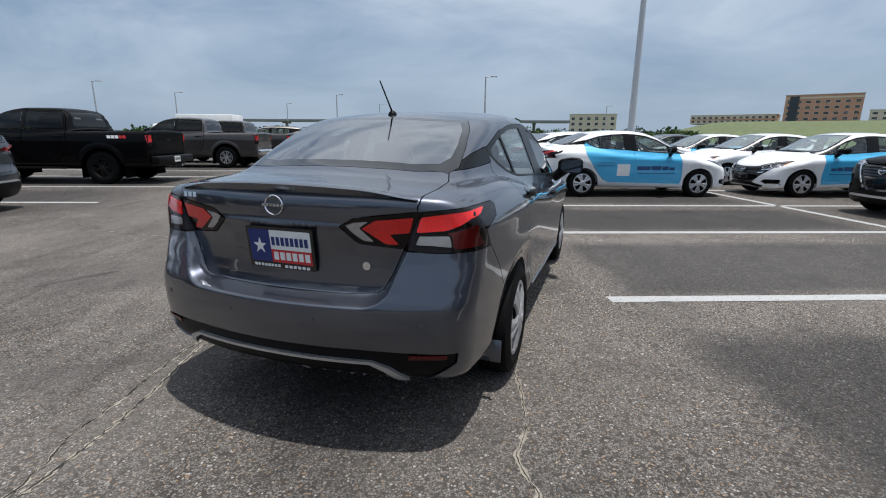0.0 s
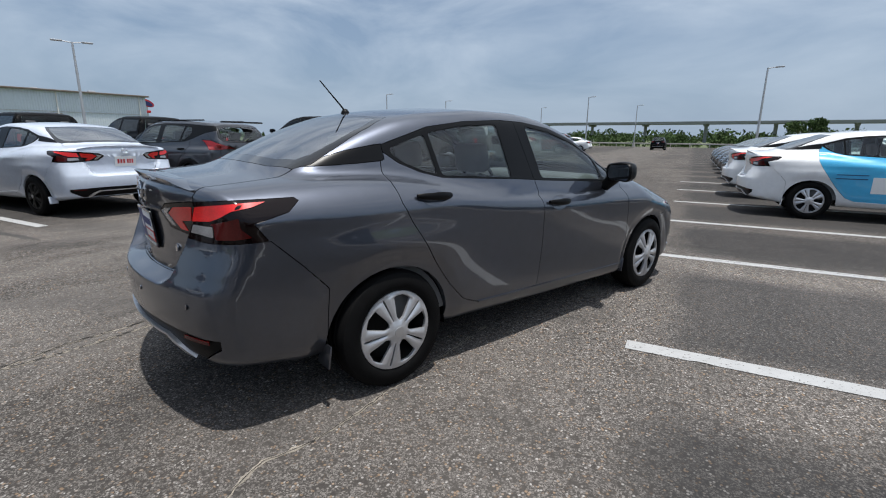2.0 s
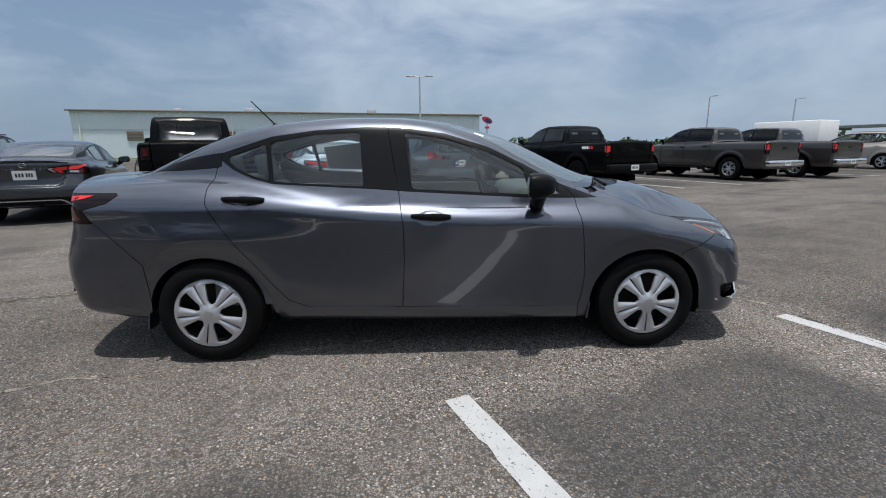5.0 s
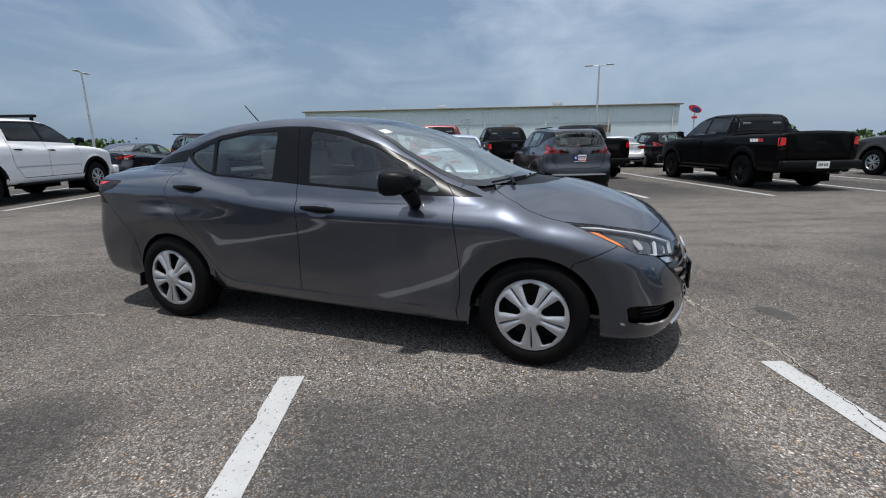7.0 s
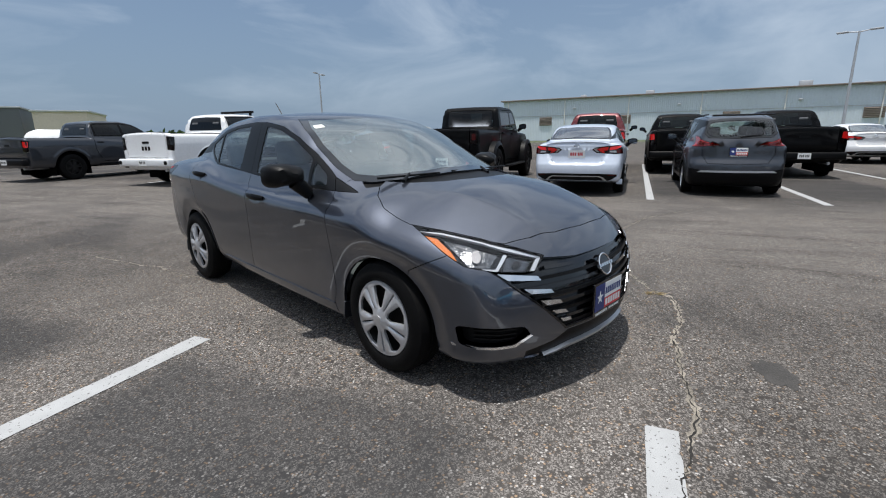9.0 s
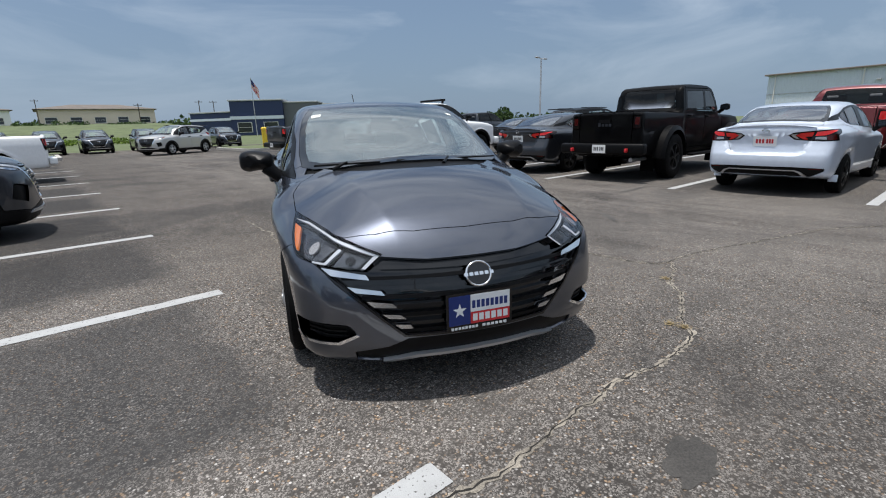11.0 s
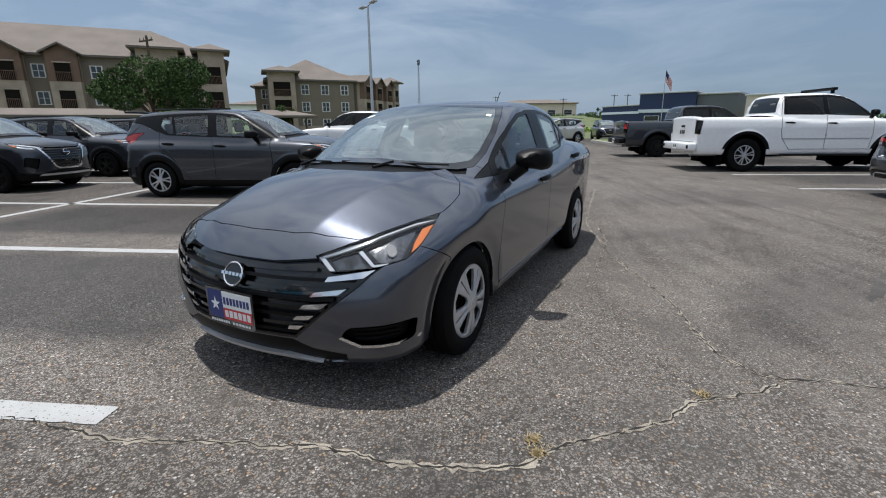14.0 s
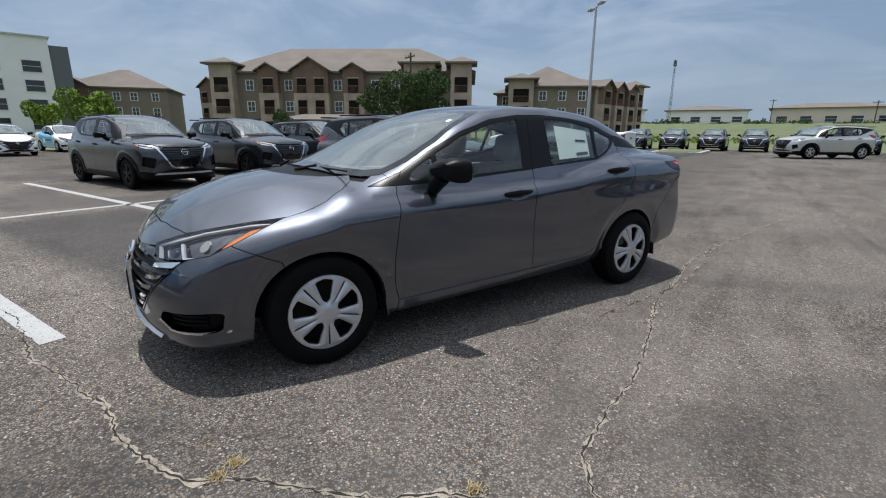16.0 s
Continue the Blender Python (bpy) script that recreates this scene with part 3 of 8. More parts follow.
taper = curve(-2.2, .085, -1.8, .035, -1.2, .004, -.6, 0, .8, 0, 1.3, .006, 1.65, .035, 1.95, .085, 2.2, .15)
nose = curve(.12, 2.06, .20, 2.13, .30, 2.165, .45, 2.168, .59, 2.140, .70, 2.09, .80, 2.03)
stern = curve(.18, 2.14, .26, 2.22, .40, 2.285, .55, 2.30, .62, 2.295, .70, 2.27, .82, 2.232, .95, 2.212, 1.04, 2.20, 1.08, 2.15)
under = curve(-2.3, .33, -2.0, .29, -1.6, .23, -.9, .22, .9, .20, 1.6, .19, 2.2, .18)
roof = curve(-1.95, 1.05, -1.80, 1.125, -1.57, 1.235, -1.35, 1.325, -1.15, 1.387, -.9, 1.425, -.5, 1.450, -.2, 1.447, 0, 1.432, .15, 1.410, .32, 1.370, .52, 1.312, .75, 1.212, .98, 1.103, 1.17, 1.028, 1.30, .975)
cabin = curve(.9, .83, 1.0, .785, 1.35, .635, 1.45, .58)
slim = curve(-1.8, .17, -1.3, .085, -.8, .02, -.3, 0, .3, 0, .9, .035, 1.2, .07)


hood_fold = curve(1.1, .50, 1.5, .43, 2.0, .335, 2.2, .30)
lid_edge = curve(.60, .40, .66, .462, .70, .480, .76, .500, .85, .537, .95, .578, 1.1, .60)


def lid_recess(x, z):
    """How far the boot lid lies in from the bumper round it."""
    near = smin((lid_edge(z) - x) * .95, z - .648, .07)
    return .088 * (1 - step((z - .60) / .44)) * step(near / .036 + .5)


def sedan_form(x, y, z):
    x = np.abs(x)
    fold = step((y - 1.15) / .35)  # two folds run forward over the hood
    rib = smax(x - hood_fold(y), 0 * x, .015)
    top = z - (deck(y) - (crown(y) - .115 * fold) * x * x - .225 * fold * rib)
    lipr = np.minimum(np.hypot((y - 1.31) / 1.06, z - .31), np.hypot((y + 1.31) / 1.06, z - .31))
    side = x - half(z - rise(y)) + taper(y) + .020 * step((.445 - lipr) / .11)
    haunch = np.exp(-((np.abs(y) - 1.31) / .42) ** 2) * np.exp(-((z - .745) / .10) ** 2)
    side = side - .018 * haunch
    front = y - (nose(z) - .36 * x * x - .12 * x ** 6)
    back_ = -y - (stern(z) - lid_recess(x, z) - .26 * x * x - .10 * x ** 6)
    edge = .09 - .05 * step((-1.7 - y) / .3) * step((z - .86) / .14)
    low = smax(smax(top, side, .10), smax(front, back_, .01), edge)
    low = smax(low, under(y) - z, .05)
    bow = .50 * x * x * np.clip((y + .3) / .8, -.45, 1)
    lid = z - (roof(y + bow) - .10 * x * x)
    wall = x - cabin(z) + slim(y)
    high = np.maximum(smax(lid, wall, .07), np.maximum(deck(y) - .12, .92) - z)
    return smin(low, high, .035)


def arch(y0, z0=.31, a=.356, b=.328, low=.12, n=22):
    top = [(y0 + a * math.cos(t), z0 + b * math.sin(t)) for t in np.linspace(0, math.pi, n)]
    return [(y0 + a + .01, low)] + top + [(y0 - a - .01, low)]


DLO = [(1.0, .945), (.56, .958), (-.13, 1.0), (-.32, 1.016), (-.92, 1.05), (-1.05, 1.082), (-1.16, 1.13), (-1.235, 1.185), (-1.235, 1.222),
       (-.94, 1.315), (-.68, 1.350), (-.386, 1.366), (-.17, 1.360), (.084, 1.326), (.334, 1.248), (.563, 1.14), (.785, 1.022)]
G_REAR = [(-.40, 1.03), (-.915, 1.062), (-.945, 1.285), (-.68, 1.327), (-.42, 1.338)]
G_QUARTER = [(-.945, 1.068), (-1.04, 1.094), (-1.13, 1.133), (-1.19, 1.180), (-1.19, 1.205), (-.975, 1.276)]
G_FRONT = [(-.115, 1.015), (.575, .975), (.545, 1.122), (.334, 1.222), (.084, 1.298), (-.155, 1.334)]
G_VENT = [(.605, .975), (.76, .975), (.72, 1.03), (.578, 1.105)]
HOOD = [(0, 1.995), (.25, 1.983), (.42, 1.948), (.555, 1.90), (.66, 1.79), (.72, 1.66), (.742, 1.45), (.742, 1.25), (.69, 1.14), (.60, 1.05), (.54, 1.03), (.45, 1.17), (.32, 1.29), (.16, 1.36), (0, 1.385)]
SHIELD = [(0, .215), (.25, .20), (.43, .15), (.535, .09), (.60, .28), (.642, .48), (.668, .72), (.665, .90), (.60, .985), (.45, 1.09), (.25, 1.165), (0, 1.195)]
SHIELD_CLEAR = [(0, .265), (.25, .25), (.43, .20), (.505, .165), (.56, .30), (.602, .48), (.625, .72), (.618, .86), (.55, .945), (.42, 1.025), (.25, 1.085), (0, 1.11)]
COWL = [(0, 1.195), (.25, 1.165), (.45, 1.09), (.60, .985), (.64, .94), (.66, 1.0), (.60, 1.05), (.54, 1.03), (.45, 1.17), (.32, 1.29), (.16, 1.36), (0, 1.385)]
BACKLIGHT = [(0, -1.19), (.25, -1.175), (.42, -1.14), (.48, -1.11), (.53, -1.25), (.565, -1.45), (.58, -1.60), (.555, -1.685), (.40, -1.745), (.2, -1.775), (0, -1.785)]
BACK_CLEAR = [(0, -1.225), (.25, -1.21), (.40, -1.18), (.45, -1.16), (.495, -1.27), (.525, -1.45), (.53, -1.57), (.50, -1.64), (.38, -1.69), (.2, -1.715), (0, -1.725)]
APPLIQUE = [(-1.235, 1.225), (-1.235, 1.15), (-1.255, 1.142), (-1.45, 1.128), (-1.64, 1.121), (-1.70, 1.118), (-1.60, 1.148), (-1.43, 1.193), (-1.30, 1.217)]
LID_TOP = [(0, -1.77), (.2, -1.76), (.40, -1.73), (.555, -1.67), (.583, -1.76), (.59, -1.92), (.585, -2.05), (.58, -2.3), (0, -2.4)]
LID_BACK = [(0, .660), (.30, .661), (.38, .664), (.42, .670), (.445, .684), (.462, .71), (.488, .765), (.506, .81), (.525, .85), (.570, .95), (.578, 1.0), (.583, 1.2), (0, 1.2)]
LAMP_BACK = [(1.907, .931), (1.837, .966), (1.748, .976), (1.589, .991), (1.397, 1.004), (1.296, 1.010), (1.0, 1.010), (.972, .998), (1.0, .957), (1.147, .919), (1.09, .846), (1.36, .840), (1.465, .840), (1.597, .850), (1.81, .866)]
LAMP_FRONT = [(.728, .822), (.93, .806), (1.20, .776), (1.40, .742), (1.612, .694), (1.54, .630), (1.45, .636), (1.25, .652), (1.07, .676), (.945, .722), (.80, .790)]
GRILLE = [(0, .662), (.22, .664), (.42, .684), (.50, .632), (.56, .640), (.69, .655), (.62, .575), (.34, .333), (0, .330)]
DOOR_F = [(.845, .955), (.88, .75), (.905, .52), (.90, .40), (.875, .292), (.50, .300), (-.188, .318), (-.17, .60), (-.172, .80), (-.196, 1.0), (-.255, 1.363), (-.17, 1.360), (.084, 1.326), (.334, 1.248), (.563, 1.14), (.785, 1.022)]
DOOR_R = [(-.196, 1.0), (-.172, .80), (-.17, .60), (-.188, .318), (-.62, .322), (-.735, .330), (-.85, .376), (-.953, .488), (-1.08, .656), (-1.22, .86), (-1.268, .95), (-1.274, 1.03), (-1.262, 1.12), (-1.245, 1.215), (-1.235, 1.222), (-.94, 1.315), (-.68, 1.350), (-.386, 1.366), (-.255, 1.363)]
FENDER_F = [(.845, .955), (.88, .75), (.905, .52), (.90, .40), (.875, .292), (.90, .1), (1.3, .1), (1.52, .612), (1.73, .711), (1.80, .79), (1.80, 1.2), (1.0, 1.2)]
STRIPES = [[(.671, .642), (.49, .613), (.478, .591), (.634, .609)], [(.573, .564), (.435, .545), (.42, .525), (.541, .538)],
           [(.502, .501), (.393, .489), (.375, .469), (.469, .474)], [(.439, .442), (.36, .435), (.338, .415), (.413, .421)],
           [(.388, .391), (.322, .387), (.311, .369), (.363, .371)]]
FOG = [(.795, .40), (.58, .388), (.546, .342), (.62, .302), (.785, .298)]
SKIRT_R = [(0, .462), (.38, .462), (.60, .452), (.745, .442), (.74, .40), (.66, .345), (.58, .30), (.5, .2), (0, .2)]
SKIRT_F = [(0, .322), (.33, .320), (.42, .282), (.56, .256), (.55, .21), (.40, .185), (0, .1)]


def bars(bm, rows, place):
    """Plain bars for lettering: (a0, a1, b0, b1) rectangles, broken into words."""
    for a0, a1, b0, b1 in rows:
        prism(bm, [(a0, b0), (a1, b0), (a1, b1), (a0, b1)], .0008, place)


def dealer_plate(parent, place):
    """An advertising plate: black frame, blue field with a white star, white and red panels with lettering as bars."""
    w, h = .152, .078
    bm = bmesh.new()
    prism(bm, rounded([(-w - .008, -h - .012), (w + .008, -h - .012), (w + .008, h + .008), (-w - .008, h + .008)], .008), .008, place)
    frame_ = part("plate_frame", bm, GLOSSB, parent, "black licence plate frame")
    up = lambda a, b, c: place(a, b, .0085 + c)
    bm = bmesh.new()
    prism(bm, [(-w + .004, -h + .014), (-.046, -h + .014), (-.046, h - .004), (-w + .004, h - .004)], .001, up)
    part("blue_field", bm, BLUEP, frame_, smooth=False)
    bm = bmesh.new()
    prism(bm, [(-.045, -.008), (w - .004, -.008), (w - .004, h - .004), (-.045, h - .004)], .001, up)
    part("white_panel", bm, WHITEP, frame_, smooth=False)
    bm = bmesh.new()
    prism(bm, [(-.045, -h + .014), (w - .004, -h + .014), (w - .004, -.009), (-.045, -.009)], .001, up)
    part("red_panel", bm, REDP, frame_, smooth=False)
    on = lambda a, b, c: place(a, b, .0097 + c)
    star = [((.034 if i % 2 == 0 else .013) * math.sin(math.pi * i / 5) - .097, (.036 if i % 2 == 0 else .014) * math.cos(math.pi * i / 5) + .004) for i in range(10)]
    bm = bmesh.new()
    prism(bm, star, .0008, on)
    part("star", bm, WHITEP, frame_, "white five-pointed star", smooth=False)
    bm = bmesh.new()
    bars(bm, [(-.038 + i * .0225, -.022 + i * .0225, .010, .046) for i in range(8)], on)
    part("blue_lettering", bm, BLUEP, frame_, smooth=False)
    bm = bmesh.new()
    bars(bm, [(-.034 + i * .030, -.012 + i * .030, -.052, -.018) for i in range(6)], on)
    part("white_lettering", bm, WHITEP, frame_, smooth=False)
    bm = bmesh.new()
    bars(bm, [(-.138 + i * .0165, -.126 + i * .0165, -h - .007, -h + .005) for i in range(8)] + [(.012 + i * .021, .027 + i * .021, -h - .007, -h + .005) for i in range(6)], on)
    part("frame_lettering", bm, WHITEP, frame_, smooth=False)
    return frame_


def plain_plate(parent, place, ink=REDP):
    bm = bmesh.new()
    prism(bm, rounded([(-.152, -.078), (.152, -.078), (.152, .078), (-.152, .078)], .01), .004, place)
    p = part("licence_plate", bm, WHITEP, parent, "white licence plate")
    bm = bmesh.new()
    bars(bm, [(-.115 + i * .04, -.088 + i * .04, -.03, .035) for i in range(3)] + [(.02 + i * .033, .043 + i * .033, -.03, .035) for i in range(3)], lambda a, b, c: place(a, b, .0048 + c))
    part("plate_lettering", bm, ink, p, smooth=False)
    return p


def badge(parent, place, r=.062, disc=None):
    """A plain silver ring with a bar across it."""
    bm = bmesh.new()
    ring = [[bm.verts.new(place(q * math.cos(a), q * math.sin(a) * .92, c)) for a in np.linspace(0, 2 * math.pi, 41)[:-1]] for q, c in ((r, 0), (r, .008), (r * .93, .011), (r * .86, .008), (r * .86, 0))]
    for p, q in zip(ring, ring[1:]):
        for i in range(40):
            bm.faces.new((p[i], p[(i + 1) % 40], q[(i + 1) % 40], q[i]))
    for i in range(6):
        a = -r * 1.12 + i * r * .385
        prism(bm, rounded([(a, -r * .12), (a + r * .29, -r * .12), (a + r * .29, r * .12), (a, r * .12)], .002), .014, place)
    bmesh.ops.recalc_face_normals(bm, faces=bm.faces)
    bd = part("badge", bm, CHROME, parent, "round silver badge with small plain bars")
    bm = bmesh.new()
    prism(bm, [(r * .88 * math.cos(a), r * .81 * math.sin(a)) for a in np.linspace(0, 2 * math.pi, 33)[:-1]], .005, place)
    part("badge_disc", bm, disc or GLOSSB, bd)
    return bd


def spoke_blade(bm, a0, r0, r1, w0, w1, skew, x0, x1, thick=.012):
    """One blade of a wheel cover, from the hub to the rim at the angle a0."""
    c, s = math.cos(a0), math.sin(a0)
    pts = [(r0, -w0), (r0 + (r1 - r0) * .55, -w1 * .62 + skew * .5), (r1, -w1 + skew), (r1, w1 + skew), (r0 + (r1 - r0) * .55, w1 * .72 + skew * .5), (r0, w0)]
    prism(bm, pts, thick, lambda a, b, d: (x0 + (x1 - x0) * (a - r0) / (r1 - r0) - thick + d, a * c - b * s, a * s + b * c))


def wheel_cover(bm, rim, face, spin):
    """A moulded cover in one piece: five wide windows and five narrow slots cut between ten blades."""
    qs = (.0, .10, .20, .28, .33, .38, .44, .52, .60, .68, .76, .82, .86, .89, .92, .95, 1.0, 1.03)

    def cut(q, lo, hi, w0, w1):
        t = (q - lo) / (hi - lo)
        if not 0 < t < 1:
            return 0.0
        return (w0 + (w1 - w0) * t) * min(1, math.sqrt(t / .10)) * min(1, math.sqrt((1 - t) / .08)) / q
    n, grid = 5, []
    for q in qs:
        row = []
        wide, thin = cut(q, .30, .92, .085, .262), cut(q, .30, .93, .012, .026)
        for k in range(10):
            a = spin + math.pi * k / 5
            e0, e1 = (wide, thin) if k % 2 == 0 else (thin, wide)
            a0, a1 = a + e0, a + math.pi / 5 - e1
            for i in range(n + 1):
                t = i / n
                ang = a0 + (a1 - a0) * t
                out = face + .016 * (1 - q * q) + (.007 * math.sin(math.pi * t) - .003) * min(1, max(0, (q - .25) * 6)) * min(1, max(0, (.97 - q) * 12)) + (.010 if q < .21 else 0) - (.012 if q > 1.02 else 0)
                row.append(bm.verts.new((out, q * rim * math.cos(ang), q * rim * math.sin(ang))))
        grid.append(row)
    for p, q in zip(grid, grid[1:]):
        for k in range(10):
            for i in range(n):
                j = k * (n + 1) + i
                bm.faces.new((p[j], p[j + 1], q[j + 1], q[j]))
    bmesh.ops.remove_doubles(bm, verts=bm.verts, dist=.0004)
    r = bmesh.ops.extrude_edge_only(bm, edges=[e for e in bm.edges if e.is_boundary])
    for v in r["geom"]:
        if isinstance(v, bmesh.types.BMVert):
            v.co.x -= .014
    bmesh.ops.recalc_face_normals(bm, faces=bm.faces)


def wheel(name, parent, at, R=.308, rim=.205, width=.19, style="cover", mirror=False, spokes=5, cover=None, spin=0.0):
    """A wheel with its tyre, rim and cover; its outer face towards +x, turned about for the left side."""
    w = empty(name)
    w.parent = parent
    w.matrix_basis = Matrix.Translation(at) @ (Matrix.Rotation(math.pi, 4, "Z") if mirror else Matrix.Identity(4))
    h = width / 2
    bm = bmesh.new()
    lathe(bm, [(rim - .012, -h + .02), (rim + .01, -h), (R - .05, -h - .006), (R - .012, -h + .012), (R, -h + .04), (R, -.03), (R - .007, -.026), (R - .007, -.014), (R, -.01), (R, .01), (R - .007, .014), (R - .007, .026), (R, .03), (R, h - .04), (R - .012, h - .012), (R - .05, h + .006), (rim + .018, h + .004), (rim + .006, h - .006), (rim - .012, h - .02)], 48)
    part("tyre", bm, RUBBER, w)
    bm = bmesh.new()
    lathe(bm, [(rim + .004, h - .008), (rim - .012, h - .012), (rim - .022, h - .03), (rim - .03, -h + .03)], 40)
    lathe(bm, [(rim - .02, -.02), (.05, -.03), (.0001, -.03)], 24)
    part("barrel", bm, STEELB, w)
    bm = bmesh.new()
    face = h - .004
    if style == "cover":
        wheel_cover(bm, rim, face, spin)
    else:
        lathe(bm, [(rim + .004, face - .012), (rim + .004, face), (rim - .008, face + .002), (rim - .018, face - .02)], 40)
        for k in range(spokes):
            a = spin + 2 * math.pi * k / spokes
            for sgn in ((-1, 1) if style == "split" else (0,)):
                spoke_blade(bm, a + sgn * .13, .03, rim - .01, .016, .017 if sgn else .026, sgn * .012, face + .004, face - .01, .02)
        lathe(bm, [(.055, face - .02), (.05, face + .004), (.034, face + .008), (.0001, face + .008)], 24)
    part("wheel_cover" if style == "cover" else "rim", bm, cover or HUBCAP, w)
    if style == "cover":
        bm = bmesh.new()
        lathe(bm, [(.026, face + .024), (.026, face + .029), (.0001, face + .030)], 20)
        part("hub_cap", bm, SATIN, w)
    return w


def seat(parent, x, y, w=.50, z=.38, back=.62, mat=None):
    """A car seat with cushion, backrest and headrest."""
    mat = mat or CLOTH
    bm = bmesh.new()
    box(bm, (w, .50, .16), (x, y, z), .05, seg=3)
    part("seat_cushion", bm, mat, parent)
    bm = bmesh.new()
    box(bm, (w, .14, back), (x, y - .30, z + back / 2 + .02), .05, Matrix.Rotation(radians(17), 3, "X"), 3)
    part("seat_backrest", bm, mat, parent)
    bm = bmesh.new()
    box(bm, (.27, .10, .19), (x, y - .425, z + back + .13), .04, Matrix.Rotation(radians(12), 3, "X"), 3)
    part("headrest", bm, mat, parent)


def handle(parent, F, y, z, flip):
    """A black pull handle with its finger cup."""
    s = -1 if flip else 1
    x = reach(F, np.array([[0, y, z]]), np.array([[1.0, 0, 0]]))[0, 0]
    bm = patch(F, rounded([(y + .085 * math.cos(t), z - .012 + .042 * math.sin(t)) for t in np.linspace(0, 2 * math.pi, 20)[:-1]], .01), "side", .0015, .004, .03, flip)
    h = part("handle_cup", bm, parent.data.materials[0], parent, "painted finger recess behind the handle")
    bm = bmesh.new()
    n = 14
    rings = []
    for i in range(n + 1):
        t = i / n
        yy = y - .115 + .23 * t
        xx = float(reach(F, np.array([[0, yy, z]]), np.array([[1.0, 0, 0]]))[0, 0])
        out = .006 + .030 * math.sin(math.pi * min(max(t, .02), .98)) ** .5
        hh = .010 + .009 * math.sin(math.pi * t) ** .6 if t < .5 else .012 + .010 * math.sin(math.pi * t) ** .5
        rings.append([bm.verts.new((s * (xx + out + .010 * math.cos(a) - .004), yy, z - .01 * (t - .5) + hh * math.sin(a))) for a in np.linspace(0, 2 * math.pi, 11)[:-1]])
    for p, q in zip(rings, rings[1:]):
        for i in range(10):
            bm.faces.new((p[i], p[(i + 1) % 10], q[(i + 1) % 10], q[i]))
    bm.faces.new(rings[0]), bm.faces.new(rings[-1])
    bmesh.ops.recalc_face_normals(bm, faces=bm.faces)
    part("door_handle", bm, TRIM, parent, "black plastic pull handle")


def mirror(parent, at, flip, cap=None):
    """A door mirror on its foot, its glass facing back."""
    s = -1 if flip else 1
    x, y, z = at
    bm = bmesh.new()
    rings = []
    for yy, hw, hh, dz in ((-.055, .098, .062, 0), (-.045, .108, .070, 0), (0, .108, .070, .002), (.045, .098, .060, .004), (.085, .07, .04, .004), (.10, .03, .016, .004)):
        ring = []
        for a in np.linspace(0, 2 * math.pi, 25)[:-1]:
            c, d = math.cos(a), math.sin(a)
            ring.append(bm.verts.new((s * (x + hw * math.copysign(abs(c) ** .55, c)), y + yy - .02 * c, z + dz + hh * math.copysign(abs(d) ** .6, d) * (1 - .12 * (c < 0)))))
        rings.append(ring)
    for p, q in zip(rings, rings[1:]):
        for i in range(24):
            bm.faces.new((p[i], p[(i + 1) % 24], q[(i + 1) % 24], q[i]))
    bm.faces.new(rings[-1])
    bm.faces.new(rings[0])
    bmesh.ops.recalc_face_normals(bm, faces=bm.faces)
    m = part("mirror", bm, cap or TRIM, parent, "door mirror housing")
    bm = bmesh.new()
    prism(bm, rounded([(s * (x - .08), z - .05), (s * (x + .095), z - .055), (s * (x + .095), z + .055), (s * (x - .08), z + .045)], .03), .004, lambda a, b, c: (a, y - .058 - c - .02 * (s * a - x) / .1, b))
    bmesh.ops.recalc_face_normals(bm, faces=bm.faces)
    part("mirror_glass", bm, MIRROR, m, "mirror glass")
    bm = bmesh.new()
    tube(bm, (s * (x - .055), y + .02, z - .035), (s * (x - .145), y + .03, z - .115), .048, .040, 12)
    part("mirror_foot", bm, TRIM, m)
    return m


def wiper(parent, a, b, pivot):
    bm = bmesh.new()
    a, b, pivot = Vector(a), Vector(b), Vector(pivot)
    tube(bm, a, b, .007, .005, 8)
    tube(bm, pivot, (a + b) / 2 + Vector((0, 0, .012)), .012, .006, 8)
    part("wiper", bm, TRIM, parent, "black windscreen wiper")


def front_place(F, x0, z0):
    """A placing function on the nose round (x0, z0): a to the viewer's right, b up, c outwards."""
    y0 = float(reach(F, np.array([[x0, 0, z0]]), np.array([[0, 1.0, 0]]))[0, 1])
    n = slope(F, np.array([[x0, y0, z0]]))[0]
    up = Vector((0, -n[2], n[1])).normalized()
    return lambda a, b, c: Vector((x0 - a, y0, z0)) + up * b + Vector(n) * c


def back_place(F, x0, z0, lift=0.0):
    y0 = float(reach(F, np.array([[x0, 0, z0]]), np.array([[0, -1.0, 0]]))[0, 1])
    n = slope(F, np.array([[x0, y0, z0]]))[0]
    up = Vector((0, n[2], -n[1])).normalized()
    return lambda a, b, c: Vector((x0 + a, y0, z0)) + up * b + Vector(n) * (c + lift)


